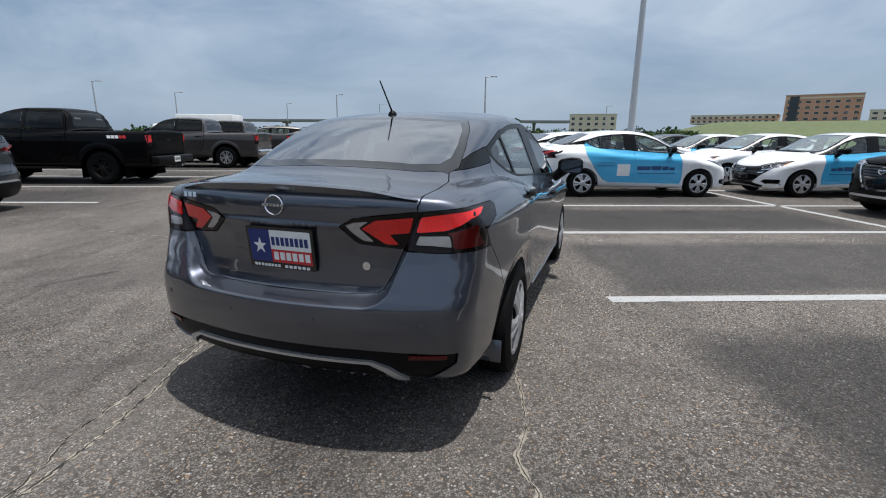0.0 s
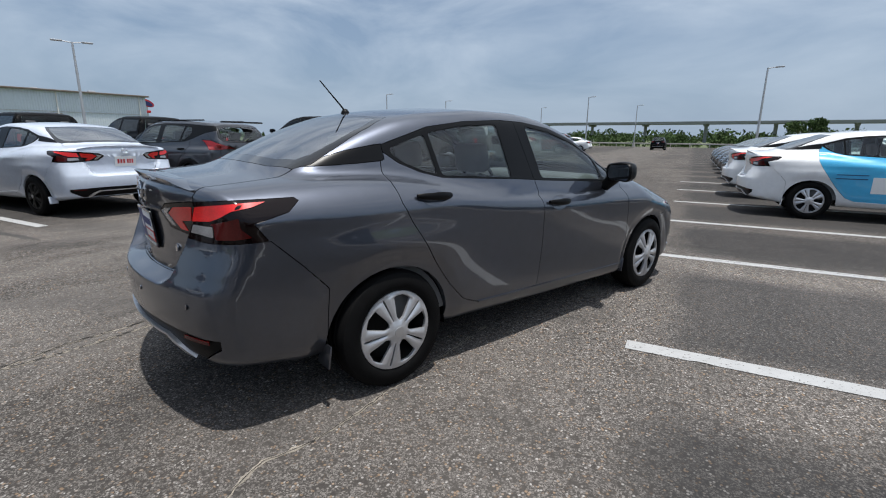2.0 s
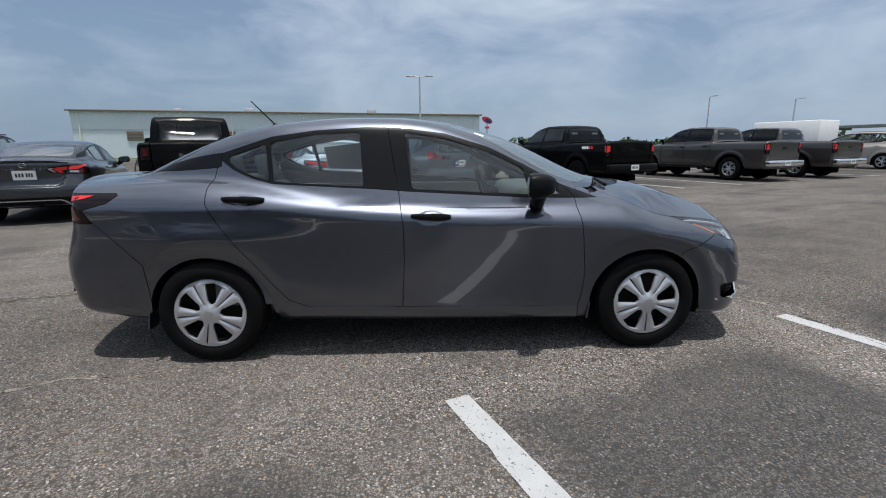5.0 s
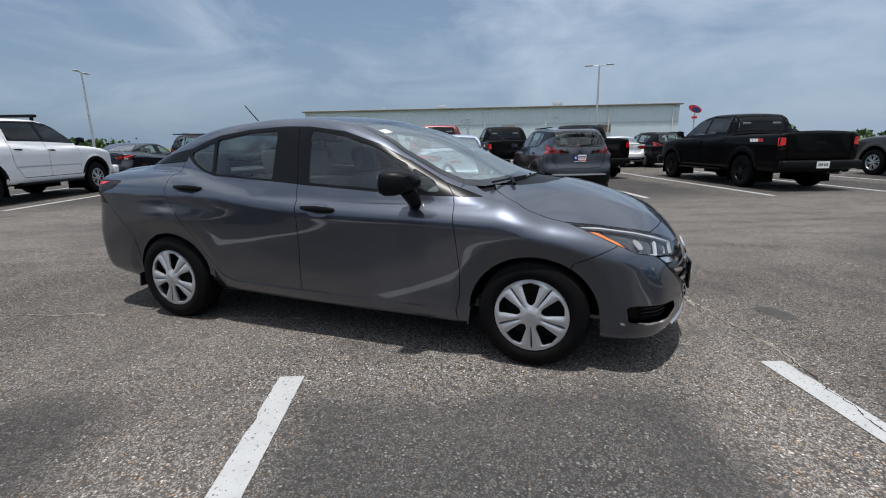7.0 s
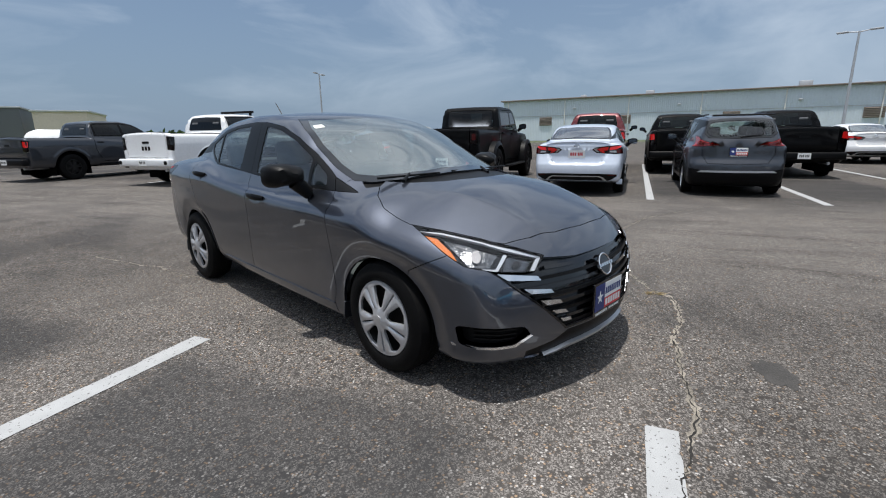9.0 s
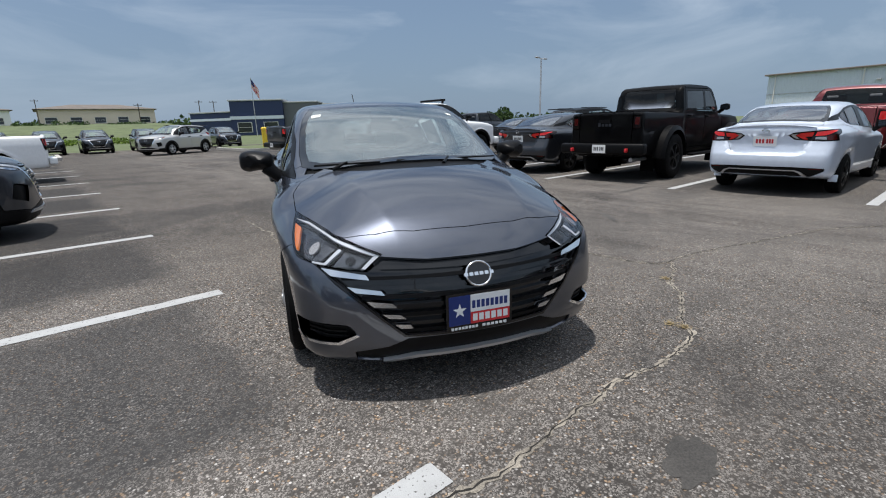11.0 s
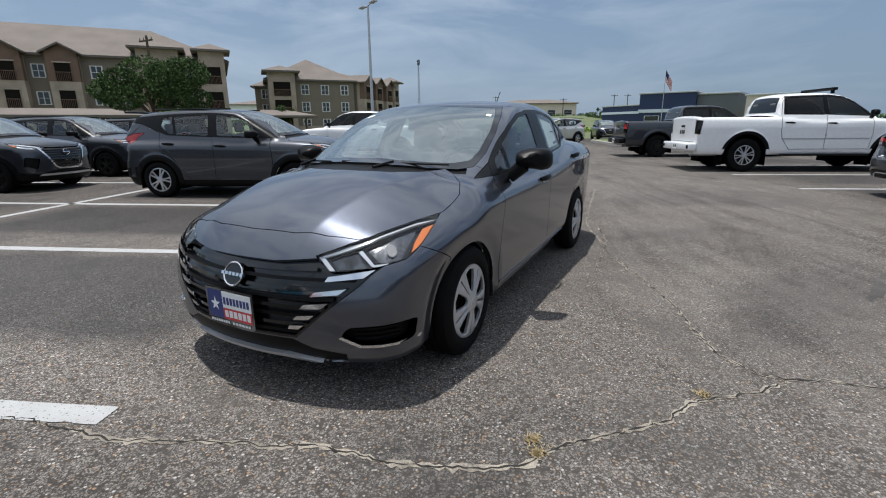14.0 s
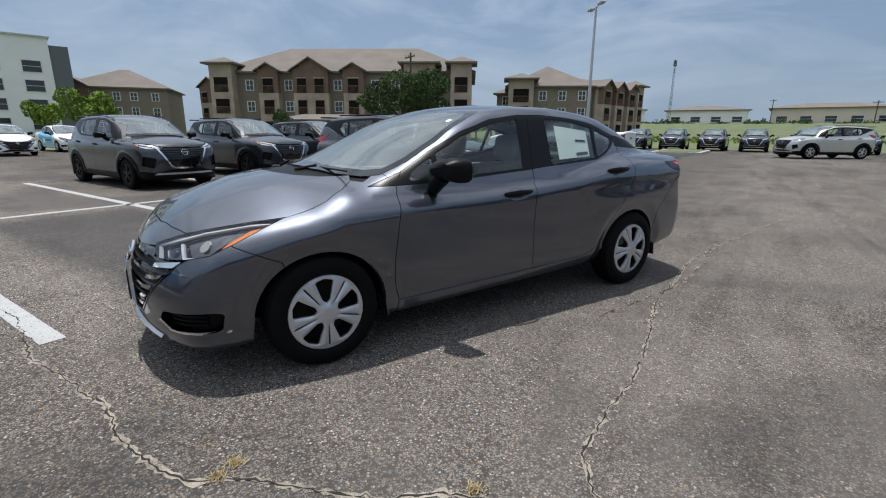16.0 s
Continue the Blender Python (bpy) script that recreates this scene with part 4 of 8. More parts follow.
def sedan(paint, label, group="", near=True, wrap=None, dealer=True, trunk_badge=True):
    """The small sedan with all its panels, lamps, wheels and seats."""
    F = sedan_form
    car = empty("sedan", label, "car", group)
    k = 1.0 if near else .5
    bm = shell(F, -1.5, 1.45, .62, int(96 * k), int(34 * k), int(92 * k))
    for _ in range(2 if near else 1):
        refine(F, bm, lambda c: c.y < -1.95 and c.z > .60 and c.x < .80)
    if near:
        refine(F, bm, lambda c: c.y < -1.95 and .60 < c.z < .90 and abs(min((float(lid_edge(c.z)) - c.x), c.z - .648)) < .03)
        refine(F, bm, lambda c: c.x > .60 and -1.95 < c.y < 1.75 and abs(c.z - .878 - float(rise(c.y))) < .035)
        refine(F, bm, lambda c: 1.2 < c.y < 2.1 and c.z > .62 and abs(c.x - float(hood_fold(c.y))) < .05)
        refine(F, bm, lambda c: c.x > .55 and c.z < .80 and .33 < min(math.hypot((c.y - 1.31) / 1.06, c.z - .31), math.hypot((c.y + 1.31) / 1.06, c.z - .31)) < .47)
    names = ["body"]
    side = lambda c, n: n.x > .25 and c.x > .4
    cab = lambda c, n: n.z > .10 and c.z > .9
    mark(bm, names, "fender", FENDER_F, "side", lambda c, n: n.x > .02 and c.y > .8)
    mark(bm, names, "front_door", DOOR_F, "side", side)
    mark(bm, names, "rear_door", DOOR_R, "side", side)
    mark(bm, names, "hood", HOOD, "top", lambda c, n: n.z > .1 and c.y > .98 and c.z > .7)
    mark(bm, names, "cowl", COWL, "top", lambda c, n: n.z > .1 and c.y > .8 and c.z > .9)
    mark(bm, names, "shield_frame", SHIELD, "top", cab, over=("body", "fender", "front_door", "cowl"))
    mark(bm, names, "shield", SHIELD_CLEAR, "top", cab, over=("shield_frame",))
    mark(bm, names, "back_frame", BACKLIGHT, "top", cab, over=("body",))
    mark(bm, names, "backlight", BACK_CLEAR, "top", cab, over=("back_frame",))
    mark(bm, names, "applique", APPLIQUE, "side", lambda c, n: n.x > .2 and c.y < -1.0, over=("body", "rear_door"))
    mark(bm, names, "trunk_lid", LID_TOP, "top", lambda c, n: n.z > .25 and c.y < -1.6 and c.z > .97, over=("body",))
    mark(bm, names, "trunk_lid", LID_BACK, "rear", lambda c, n: c.y < -2.02 and n.y < .05, over=("body",))
    dlo_ok = lambda c, n: n.x > .25 and c.x > .4 and c.z > .9
    for nm, src, poly in (("pillar_f", "front_door", DLO), ("pillar_r", "rear_door", DLO), ("pillar_p", "body", DLO), ("pillar_p", "fender", DLO)):
        mark(bm, names, nm, poly, "side", dlo_ok, over=(src,), draw=nm == "pillar_f")
    for nm, src, poly in (("glass_r", "pillar_r", G_REAR), ("glass_q", "pillar_r", G_QUARTER), ("glass_f", "pillar_f", G_FRONT), ("glass_v", "pillar_f", G_VENT)):
        mark(bm, names, nm, rounded(poly, .02), "side", dlo_ok, over=(src,))
    mark(bm, names, "tail_lamp", LAMP_BACK, "tail", lambda c, n: c.y < -1.6 and n.z < .85, over=("body",))
    mark(bm, names, "lid_lamp", LAMP_BACK, "tail", lambda c, n: c.y < -1.6 and n.z < .85 and c.x > .2, over=("trunk_lid",), draw=False)
    mark(bm, names, "headlamp", LAMP_FRONT, "nose", lambda c, n: c.y > 1.4 and c.x > .3)
    mark(bm, names, "grille", GRILLE, "front", lambda c, n: n.y > .2 and c.y > 1.8, over=("body", "fender"))
    mark(bm, names, "fog", rounded(FOG, .02), "front", lambda c, n: n.y > .1 and c.y > 1.7, over=("body",))
    mark(bm, names, "skirt_front", SKIRT_F, "front", lambda c, n: c.y > 1.8, over=("body",))
    mark(bm, names, "skirt_rear", SKIRT_R, "rear", lambda c, n: n.y < -.2 and c.y < -1.9, over=("body",))
    for y0 in (-1.31, 1.31):
        mark(bm, names, "gone", arch(y0), "side", lambda c, n: c.x > .45 and c.z < .7)
    mark(bm, names, "rear_bumper", [(-1.90, .846), (-1.766, .714), (-1.66, .60), (-1.66, .1), (-2.5, .1), (-2.5, .846)], "side", lambda c, n: c.y < -1.5, over=("body",))
    mark(bm, names, "front_bumper", [(1.3, .1), (1.52, .612), (1.73, .711), (1.80, .79), (1.80, 1.0), (2.5, 1.0), (2.5, .1)], "side", lambda c, n: c.y > 1.2, over=("body",))
    S = lambda which, **kw: skin(F, bm, names, which, **kw)
    skin_part("body", S(["body"], both=True, lip=.05), paint, car, "painted body sides, sills and roof")
    skin_part("hood", S(["hood"], both=True), paint, car)
    skin_part("trunk_lid", S(["trunk_lid"], both=True, gap=.0032), paint, car)
    skin_part("front_bumper", S(["front_bumper"], both=True, lip=.05), paint, car)
    skin_part("rear_bumper", S(["rear_bumper"], both=True, lip=.03), paint, car)
    skin_part("cowl", S(["cowl"], both=True, push=-.012), TRIM, car, "black cowl panel below the windscreen")
    skin_part("windshield_border", S(["shield_frame"], both=True, gap=.001), FRIT, car)
    skin_part("windshield", S(["shield"], both=True, gap=0, lip=0), SCREEN, car, "clear tinted windscreen")
    skin_part("rear_window_border", S(["back_frame"], both=True, gap=.001), FRIT, car)
    skin_part("rear_window", S(["backlight"], both=True, gap=0, lip=0), REARGLASS, car, "clear tinted rear window")
    skin_part("front_skirt", S(["skirt_front"], both=True, push=-.01), TRIM, car, "black lower front grille")
    skin_part("rear_skirt", S(["skirt_rear"], both=True, push=-.008), TRIM, car, "black lower bumper insert")
    skin_part("grille_backing", S(["grille"], both=True, push=-.035, gap=0, lip=0), GLOSSB, car, "gloss black grille recess")
    for flip in (False, True):
        kw = dict(flip=flip)
        skin_part("fender", S(["fender"], **kw), paint, car)
        skin_part("pillar_panel", S(["applique"], **kw), PILLAR, car, "satin black rear pillar panel")
        skin_part("corner_panel", S(["pillar_p"], **kw), PILLAR, car, "satin black panel ahead of the door window")
        for d, g, p in (("front_door", ("glass_f", "glass_v"), "pillar_f"), ("rear_door", ("glass_r", "glass_q"), "pillar_r")):
            door = skin_part(d, S([d], **kw), wrap or paint, car)
            skin_part("window_frame", S([p], gap=.0015, **kw), PILLAR, door, "satin black window frame")
            for q in g:
                skin_part("window", S([q], gap=0, lip=.004, push=-.004, **kw), PANE, door, "tinted side window")
            if near:
                handle(door, F, *((-.012, .862) if d == "front_door" else (-1.06, .972)), flip)
        tl = skin_part("taillight", S(["tail_lamp"], gap=.001, **kw), DARKLENS, car, "smoked tail lamp with red and clear lenses")
        ll = skin_part("lid_taillight", S(["lid_lamp"], gap=.001, **kw), DARKLENS, car, "tail lamp section on the boot lid")
        for par, poly, mat, nm in ((tl, [(1.521, .976), (1.38, .990), (1.231, .998), (1.12, 1.000), (1.17, .982), (1.26, .970), (1.33, .944), (1.40, .926), (1.546, .918)], REDLENS, "red_lens"),
                                   (tl, [(1.40, .915), (1.30, .930), (1.22, .945), (1.21, .90), (1.16, .866), (1.24, .858), (1.365, .856), (1.375, .905)], DARKRED, "dark_red_lens"),
                                   (tl, [(1.536, .905), (1.385, .905), (1.378, .862), (1.483, .870), (1.555, .872)], CLEARLENS, "reversing_lens"),
                                   (ll, [(1.801, .928), (1.737, .960), (1.556, .974), (1.573, .914), (1.668, .907), (1.622, .866), (1.686, .868)], REDLENS, "red_lens"),
                                   (ll, [(1.878, .936), (1.84, .949), (1.77, .955), (1.814, .929), (1.741, .876), (1.787, .878), (1.833, .903)], CLEARLENS, "clear_lens")):
            part(nm, patch(F, rounded(poly, .008), "tail", .0025, .004, .04, flip), mat, par)
        # headlamp: a bright bowl, light guides and an amber lens under a clear cover
        hl = skin_part("headlight", S(["headlamp"], push=-.045, gap=.002, lip=-.045, **kw), GLOSSB, car, "headlamp housing with clear cover")
        for poly, mat, nm, lift in (([(.76, .806), (.94, .795), (1.20, .766), (1.56, .692), (1.59, .693), (1.40, .737), (1.20, .771), (.93, .802)], DRL, "upper_light_guide", -.012),
                                    ([(1.565, .690), (1.60, .693), (1.545, .638), (1.515, .640)], DRL, "inner_light_guide", -.012),
                                    ([(1.335, .722), (1.36, .716), (1.29, .655), (1.19, .660), (1.18, .669), (1.275, .664)], DRL, "light_guide_hook", -.015),
                                    ([(.79, .792), (.90, .780), (.985, .735), (1.02, .700), (.95, .722)], AMBER, "amber_lens", -.012),
                                    ([(.94, .783), (1.10, .766), (1.30, .725), (1.235, .672), (1.09, .682), (1.04, .725)], BOWL, "reflector", -.030),
                                    ([(1.37, .715), (1.53, .682), (1.49, .648), (1.33, .655)], BOWL, "lower_reflector", -.034),
                                    ([(1.15 + .035 * math.cos(a), .722 + .026 * math.sin(a)) for a in np.linspace(0, 2 * math.pi, 13)[:-1]], CLEARLENS, "projector", -.022),
                                    ([(1.43 + .030 * math.cos(a), .676 + .018 * math.sin(a)) for a in np.linspace(0, 2 * math.pi, 13)[:-1]], GLOSSB, "inner_projector", -.026)):
            part(nm, patch(F, rounded(poly, .006), "nose", lift, .012, .04, flip), mat, hl)
        skin_part("lamp_cover", S(["headlamp"], gap=.001, lip=.0, **kw), LENS, hl, "clear lamp cover").visible_shadow = False
        fg = skin_part("fog_recess", S(["fog"], push=-.05, gap=0, lip=-.05, **kw), TRIM, car, "black corner air intake")
        for i in range(3):
            part("intake_slat", patch(F, [(.77, .375 - .022 * i), (.60, .372 - .022 * i), (.60, .364 - .022 * i), (.77, .367 - .022 * i)], "front", -.03, .01, .06, flip), TRIM, fg)
        part("chrome_trim", patch(F, [(.792, .303), (.63, .306), (.552, .345), (.538, .338), (.622, .294), (.79, .291)], "front", .003, .008, .04, flip), CHROME, fg, "chrome strip under the intake")
        for st in STRIPES:
            part("grille_blade", patch(F, rounded(st, .004), "front", .002, .006, .03, flip), CHROME, car, "slanted chrome blade beside the grille")
        part("reflector_red", patch(F, [(.57, .428), (.71, .424), (.71, .440), (.575, .445)], "rear", .004, .006, .04, flip), DARKRED, car, "red rear reflector")
        # wheel housings: a dark arched liner open to the outside
        for y0 in (-1.31, 1.31):
            b2 = bmesh.new()
            s = -1 if flip else 1
            prof = arch(y0, a=.357, b=.3285, low=.235)
            o = [b2.verts.new((s * .79, y, z)) for y, z in prof]
            i_ = [b2.verts.new((s * .52, y, z)) for y, z in prof]
            for j in range(len(prof) - 1):
                b2.faces.new((o[j], o[j + 1], i_[j + 1], i_[j]))
            b2.faces.new(i_)
            part("wheel_liner", b2, WELL, car)
            wheel("wheel", car, (s * (.745 if y0 > 0 else .752), y0, .308), mirror=flip, spin=.35 if y0 > 0 else .1)
            b2 = bmesh.new()
            box(b2, (.11, .010, .11), (s * .775, y0 - .362, .262), .004, Matrix.Rotation(radians(-8), 3, 'X'))
            part("mud_flap", b2, paint, car)
        mirror(car, (.942, .585, 1.035), flip)
        # added strip whose sunlit top stands in for the doors' bright lower edge
        part("sill_moulding", patch(F, [(.87, .297), (-.20, .318), (-.72, .330), (-.72, .320), (-.20, .308), (.87, .287)], "side", .007, .012, .06, flip), paint, car)
    # grille bars, following the nose
    for i, z in enumerate((.632, .598, .556, .514, .472, .430, .388, .352)):
        w = .43 if z > .62 else min(.60, .375 + (z - .352) * .9)
        for flip in (False, True):
            part("grille_bar", patch(F, [(0, z + .009), (w, z + .012 * (z > .6) + .009), (w, z + .012 * (z > .6) - .007), (0, z - .007)], "front", -.012, .022, .08, flip), TRIM if i % 2 else GLOSSB, car)
    for flip in (False, True):
        part("grille_rim", patch(F, [(0, .336), (.345, .340), (.69, .652), (.70, .656), (.35, .330), (0, .327)], "front", .003, .02, .05, flip), GLOSSB, car, "gloss black rim of the grille")
        part("lower_lip", patch(F, [(0, .243), (.30, .238), (.44, .205), (.40, .200), (.28, .222), (0, .226)], "front", .010, .02, .06, flip), SATIN, car, "silver lower lip strip")
        part("rear_lip", patch(F, [(0, .418), (.43, .414), (.50, .385), (.56, .325), (.52, .325), (.47, .375), (.42, .402), (0, .406)], "rear", .008, .02, .05, flip), SATIN, car, "silver rear lip strip")
    # raised lip along the boot lid's rear edge
    b2 = bmesh.new()
    rows = []
    for x in np.linspace(-.575, .575, 41):
        y = -(2.208 - .26 * x * x - .10 * x ** 6)
        z = 1.074 - .10 * x * x
        k = 1 - .95 * float(step((abs(x) - .36) / .21))
        rows.append([b2.verts.new((x, y + dy, z + dz * k)) for dy, dz in ((.20, .001), (.12, .009), (.04, .017), (.008, .019), (-.002, .014), (.006, .003), (.022, -.022), (.06, -.03))])
    for p, q in zip(rows, rows[1:]):
        for i in range(7):
            b2.faces.new((p[i], q[i], q[i + 1], p[i + 1]))
    bmesh.ops.recalc_face_normals(b2, faces=b2.faces)
    part("lid_spoiler", b2, paint, car, "painted lip along the boot lid's edge")
    badge(car, front_place(F, 0, .585), .064)
    if trunk_badge:
        badge(car, back_place(sedan_form, 0, 1.005), .045, paint)
    if dealer:
        dealer_plate(car, front_place(F, .01, .43))
        dealer_plate(car, back_place(sedan_form, .01, .83, .006))
    # interior
    b2 = bmesh.new()
    box(b2, (1.38, 2.9, .05), (0, -.2, .30), .01)
    part("cabin_floor", b2, DASH, car)
    for s in (-1, 1):
        b2 = bmesh.new()
        box(b2, (.05, 2.2, .62), (s * .735, -.2, .64), .02, Matrix.Rotation(radians(-6 * s), 3, "Y"))
        part("door_card", b2, DASH, car)
    b2 = bmesh.new()
    box(b2, (1.18, .40, .22), (0, .78, .87), .07, seg=4)
    box(b2, (1.0, .34, .05), (0, .99, .925), .02)
    part("dashboard", b2, DASH, car, "dark grey dashboard")
    b2 = bmesh.new()
    box(b2, (1.16, .50, .03), (0, -1.52, 1.035), .01)
    part("parcel_shelf", b2, DASH, car)
    b2 = bmesh.new()
    ring = [Vector((.37 + .18 * math.cos(a), .46 - .10 * math.sin(a) * .5, .90 + .17 * math.sin(a))) for a in np.linspace(0, 2 * math.pi, 25)]
    for p, q in zip(ring, ring[1:]):
        tube(b2, p, q, .015, seg=8, caps=False)
    tube(b2, (.37, .47, .90), (.37, .70, .84), .05, .05)
    for v in b2.verts:
        v.co.x *= -1
    bmesh.ops.reverse_faces(b2, faces=b2.faces)
    part("steering_wheel", b2, TRIM, car, "black steering wheel")
    for s in (-1, 1):
        seat(car, s * .36, .08)
        seat(car, s * .36, -.86, .56, .40, .58)
    return car, bm, names

# ---- other vehicles: small crossovers and crew-cab pickups ----
k_deck = curve(-2.12, 1.08, -1, 1.12, 1.0, 1.11, 1.3, 1.095, 1.7, 1.045, 1.92, .985, 2.06, .90, 2.14, .74)
k_roof = curve(-2.16, 1.0, -2.07, 1.20, -1.93, 1.42, -1.80, 1.505, -1.4, 1.555, -.7, 1.590, -.1, 1.580, .25, 1.535, .55, 1.44, .85, 1.295, 1.15, 1.135, 1.35, 1.03)
k_half = curve(.15, .76, .24, .84, .40, .868, .60, .876, .84, .880, .93, .872, 1.03, .835, 1.14, .79)
k_taper = curve(-2.2, .12, -1.8, .05, -1.2, .008, -.6, 0, .8, 0, 1.3, .006, 1.65, .035, 1.95, .10, 2.2, .17)
k_nose = curve(.15, 2.04, .25, 2.11, .38, 2.145, .60, 2.150, .80, 2.12, .92, 2.06)
k_tail = curve(.18, 2.02, .28, 2.10, .45, 2.155, .60, 2.150, .75, 2.10, .95, 2.09, 1.1, 2.06)
k_cabin = curve(.95, .84, 1.10, .795, 1.45, .655, 1.58, .58)
k_slim = curve(-2.1, .16, -1.5, .06, -.9, .012, -.3, 0, .3, 0, .9, .03, 1.3, .07)


def crossover_form(x, y, z):
    x = np.abs(x)
    top = z - (k_deck(y) - .16 * x * x)
    flare = .018 * np.maximum(step(1 - np.abs(np.hypot(y - 1.31, z - .33) - .40) / .09), step(1 - np.abs(np.hypot(y + 1.31, z - .33) - .40) / .09))
    side = x - k_half(z) + k_taper(y) - flare
    front = y - (k_nose(z) - .30 * x * x - .15 * x ** 6)
    back_ = -y - (k_tail(z) - .20 * x * x - .12 * x ** 6)
    low = smax(smax(top, side, .09), smax(front, back_, .01), .08)
    low = smax(low, .20 - z, .05)
    lid = z - (k_roof(y + .42 * x * x * np.clip((y + .3) / .8, -.35, 1)) - .10 * x * x)
    wall = x - k_cabin(z) + k_slim(y)
    high = np.maximum(smax(lid, wall, .06), 1.0 - z)
    return smin(low, high, .03)


p_deck = curve(-3.05, 1.39, -1.0, 1.37, 0, 1.30, 1.2, 1.32, 1.7, 1.30, 2.3, 1.23, 2.6, 1.14, 2.74, .98)
p_roof = curve(-1.06, 1.20, -1.0, 1.55, -.93, 1.80, -.80, 1.895, -.4, 1.925, .1, 1.925, .45, 1.885, .75, 1.80, 1.05, 1.62, 1.35, 1.42, 1.6, 1.25)
p_half = curve(.30, .84, .42, .93, .55, .985, .80, 1.0, 1.05, 1.0, 1.20, .985, 1.34, .95, 1.45, .90)
p_nose = curve(.35, 2.66, .50, 2.74, .80, 2.77, 1.05, 2.75, 1.2, 2.66)
p_taper = curve(-3.0, .03, -2.5, .01, -1, .006, 1.5, .006, 2.2, .03, 2.8, .12)
p_cabin = curve(1.15, .97, 1.30, .93, 1.75, .755, 1.92, .66)


def pickup_form(x, y, z):
    x = np.abs(x)
    top = z - (p_deck(y) - .05 * x * x)
    flare = .012 * np.maximum(step(1 - np.abs(np.hypot(y - 1.775, z - .42) - .57) / .08), step(1 - np.abs(np.hypot(y + 1.775, z - .42) - .57) / .08))
    groove = .02 * step(1 - np.abs(y + 1.04) / .014)
    side = x - p_half(z) + p_taper(y) - flare + groove
    front = y - (p_nose(z) - .16 * x * x - .05 * x ** 6)
    back_ = -y - (2.98 + .03 * step((z - .6) / .3) - .03 * x ** 6)
    low = smax(smax(top, side, .08), smax(front, back_, .01), .06)
    low = smax(low, .42 - z, .05)
    lid = z - (p_roof(y + .18 * x * x * np.clip((y + .3) / .8, 0, 1)) - .06 * x * x)
    wall = x - p_cabin(z) + .04 * step((y - .3) / 1.2)
    high = np.maximum(smax(lid, wall, .07), 1.2 - z)
    return smin(low, high, .02)


j_deck = curve(-3.05, 1.30, -1.0, 1.28, 0, 1.20, 1.0, 1.23, 1.8, 1.21, 2.35, 1.18, 2.52, 1.08, 2.58, .9)
j_roof = curve(-1.10, 1.15, -1.07, 1.60, -1.02, 1.76, -.90, 1.815, -.3, 1.835, .3, 1.83, .55, 1.80, .66, 1.74, .80, 1.55, .95, 1.33, 1.06, 1.15)
j_half = curve(.30, .66, .45, .76, .60, .81, .90, .825, 1.15, .82, 1.26, .80, 1.40, .76)
j_cabin = curve(1.10, .82, 1.28, .805, 1.72, .735, 1.85, .70)


def offroad_form(x, y, z):
    x = np.abs(x)
    top = z - (j_deck(y) - .03 * x * x)
    side = x - j_half(z) + .02 * step(1 - np.abs(y + 1.06) / .014) + .06 * step((y - 1.4) / 1.2)
    front = y - (2.56 - .05 * x * x)
    back_ = -y - (2.98 - .02 * x ** 6)
    low = smax(smax(smax(top, side, .05), smax(front, back_, .01), .05), .46 - z, .04)
    high = np.maximum(smax(z - (j_roof(y + .04 * x * x) - .03 * x * x), x - j_cabin(z), .05), 1.12 - z)
    return smin(low, high, .015)


def liner_and_wheel(car, y0, s, R, a, b, z0, x_out, x_in, x_wheel, **kw):
    bm = bmesh.new()
    prof = arch(y0, z0, a + .006, b + .006, .16)
    o = [bm.verts.new((s * x_out, y, z)) for y, z in prof]
    i_ = [bm.verts.new((s * x_in, y, z)) for y, z in prof]
    for j in range(len(prof) - 1):
        bm.faces.new((o[j], o[j + 1], i_[j + 1], i_[j]))
    bm.faces.new(i_)
    part("wheel_liner", bm, WELL, car)
    wheel("wheel", car, (s * x_wheel, y0, R), R=R, mirror=s < 0, **kw)


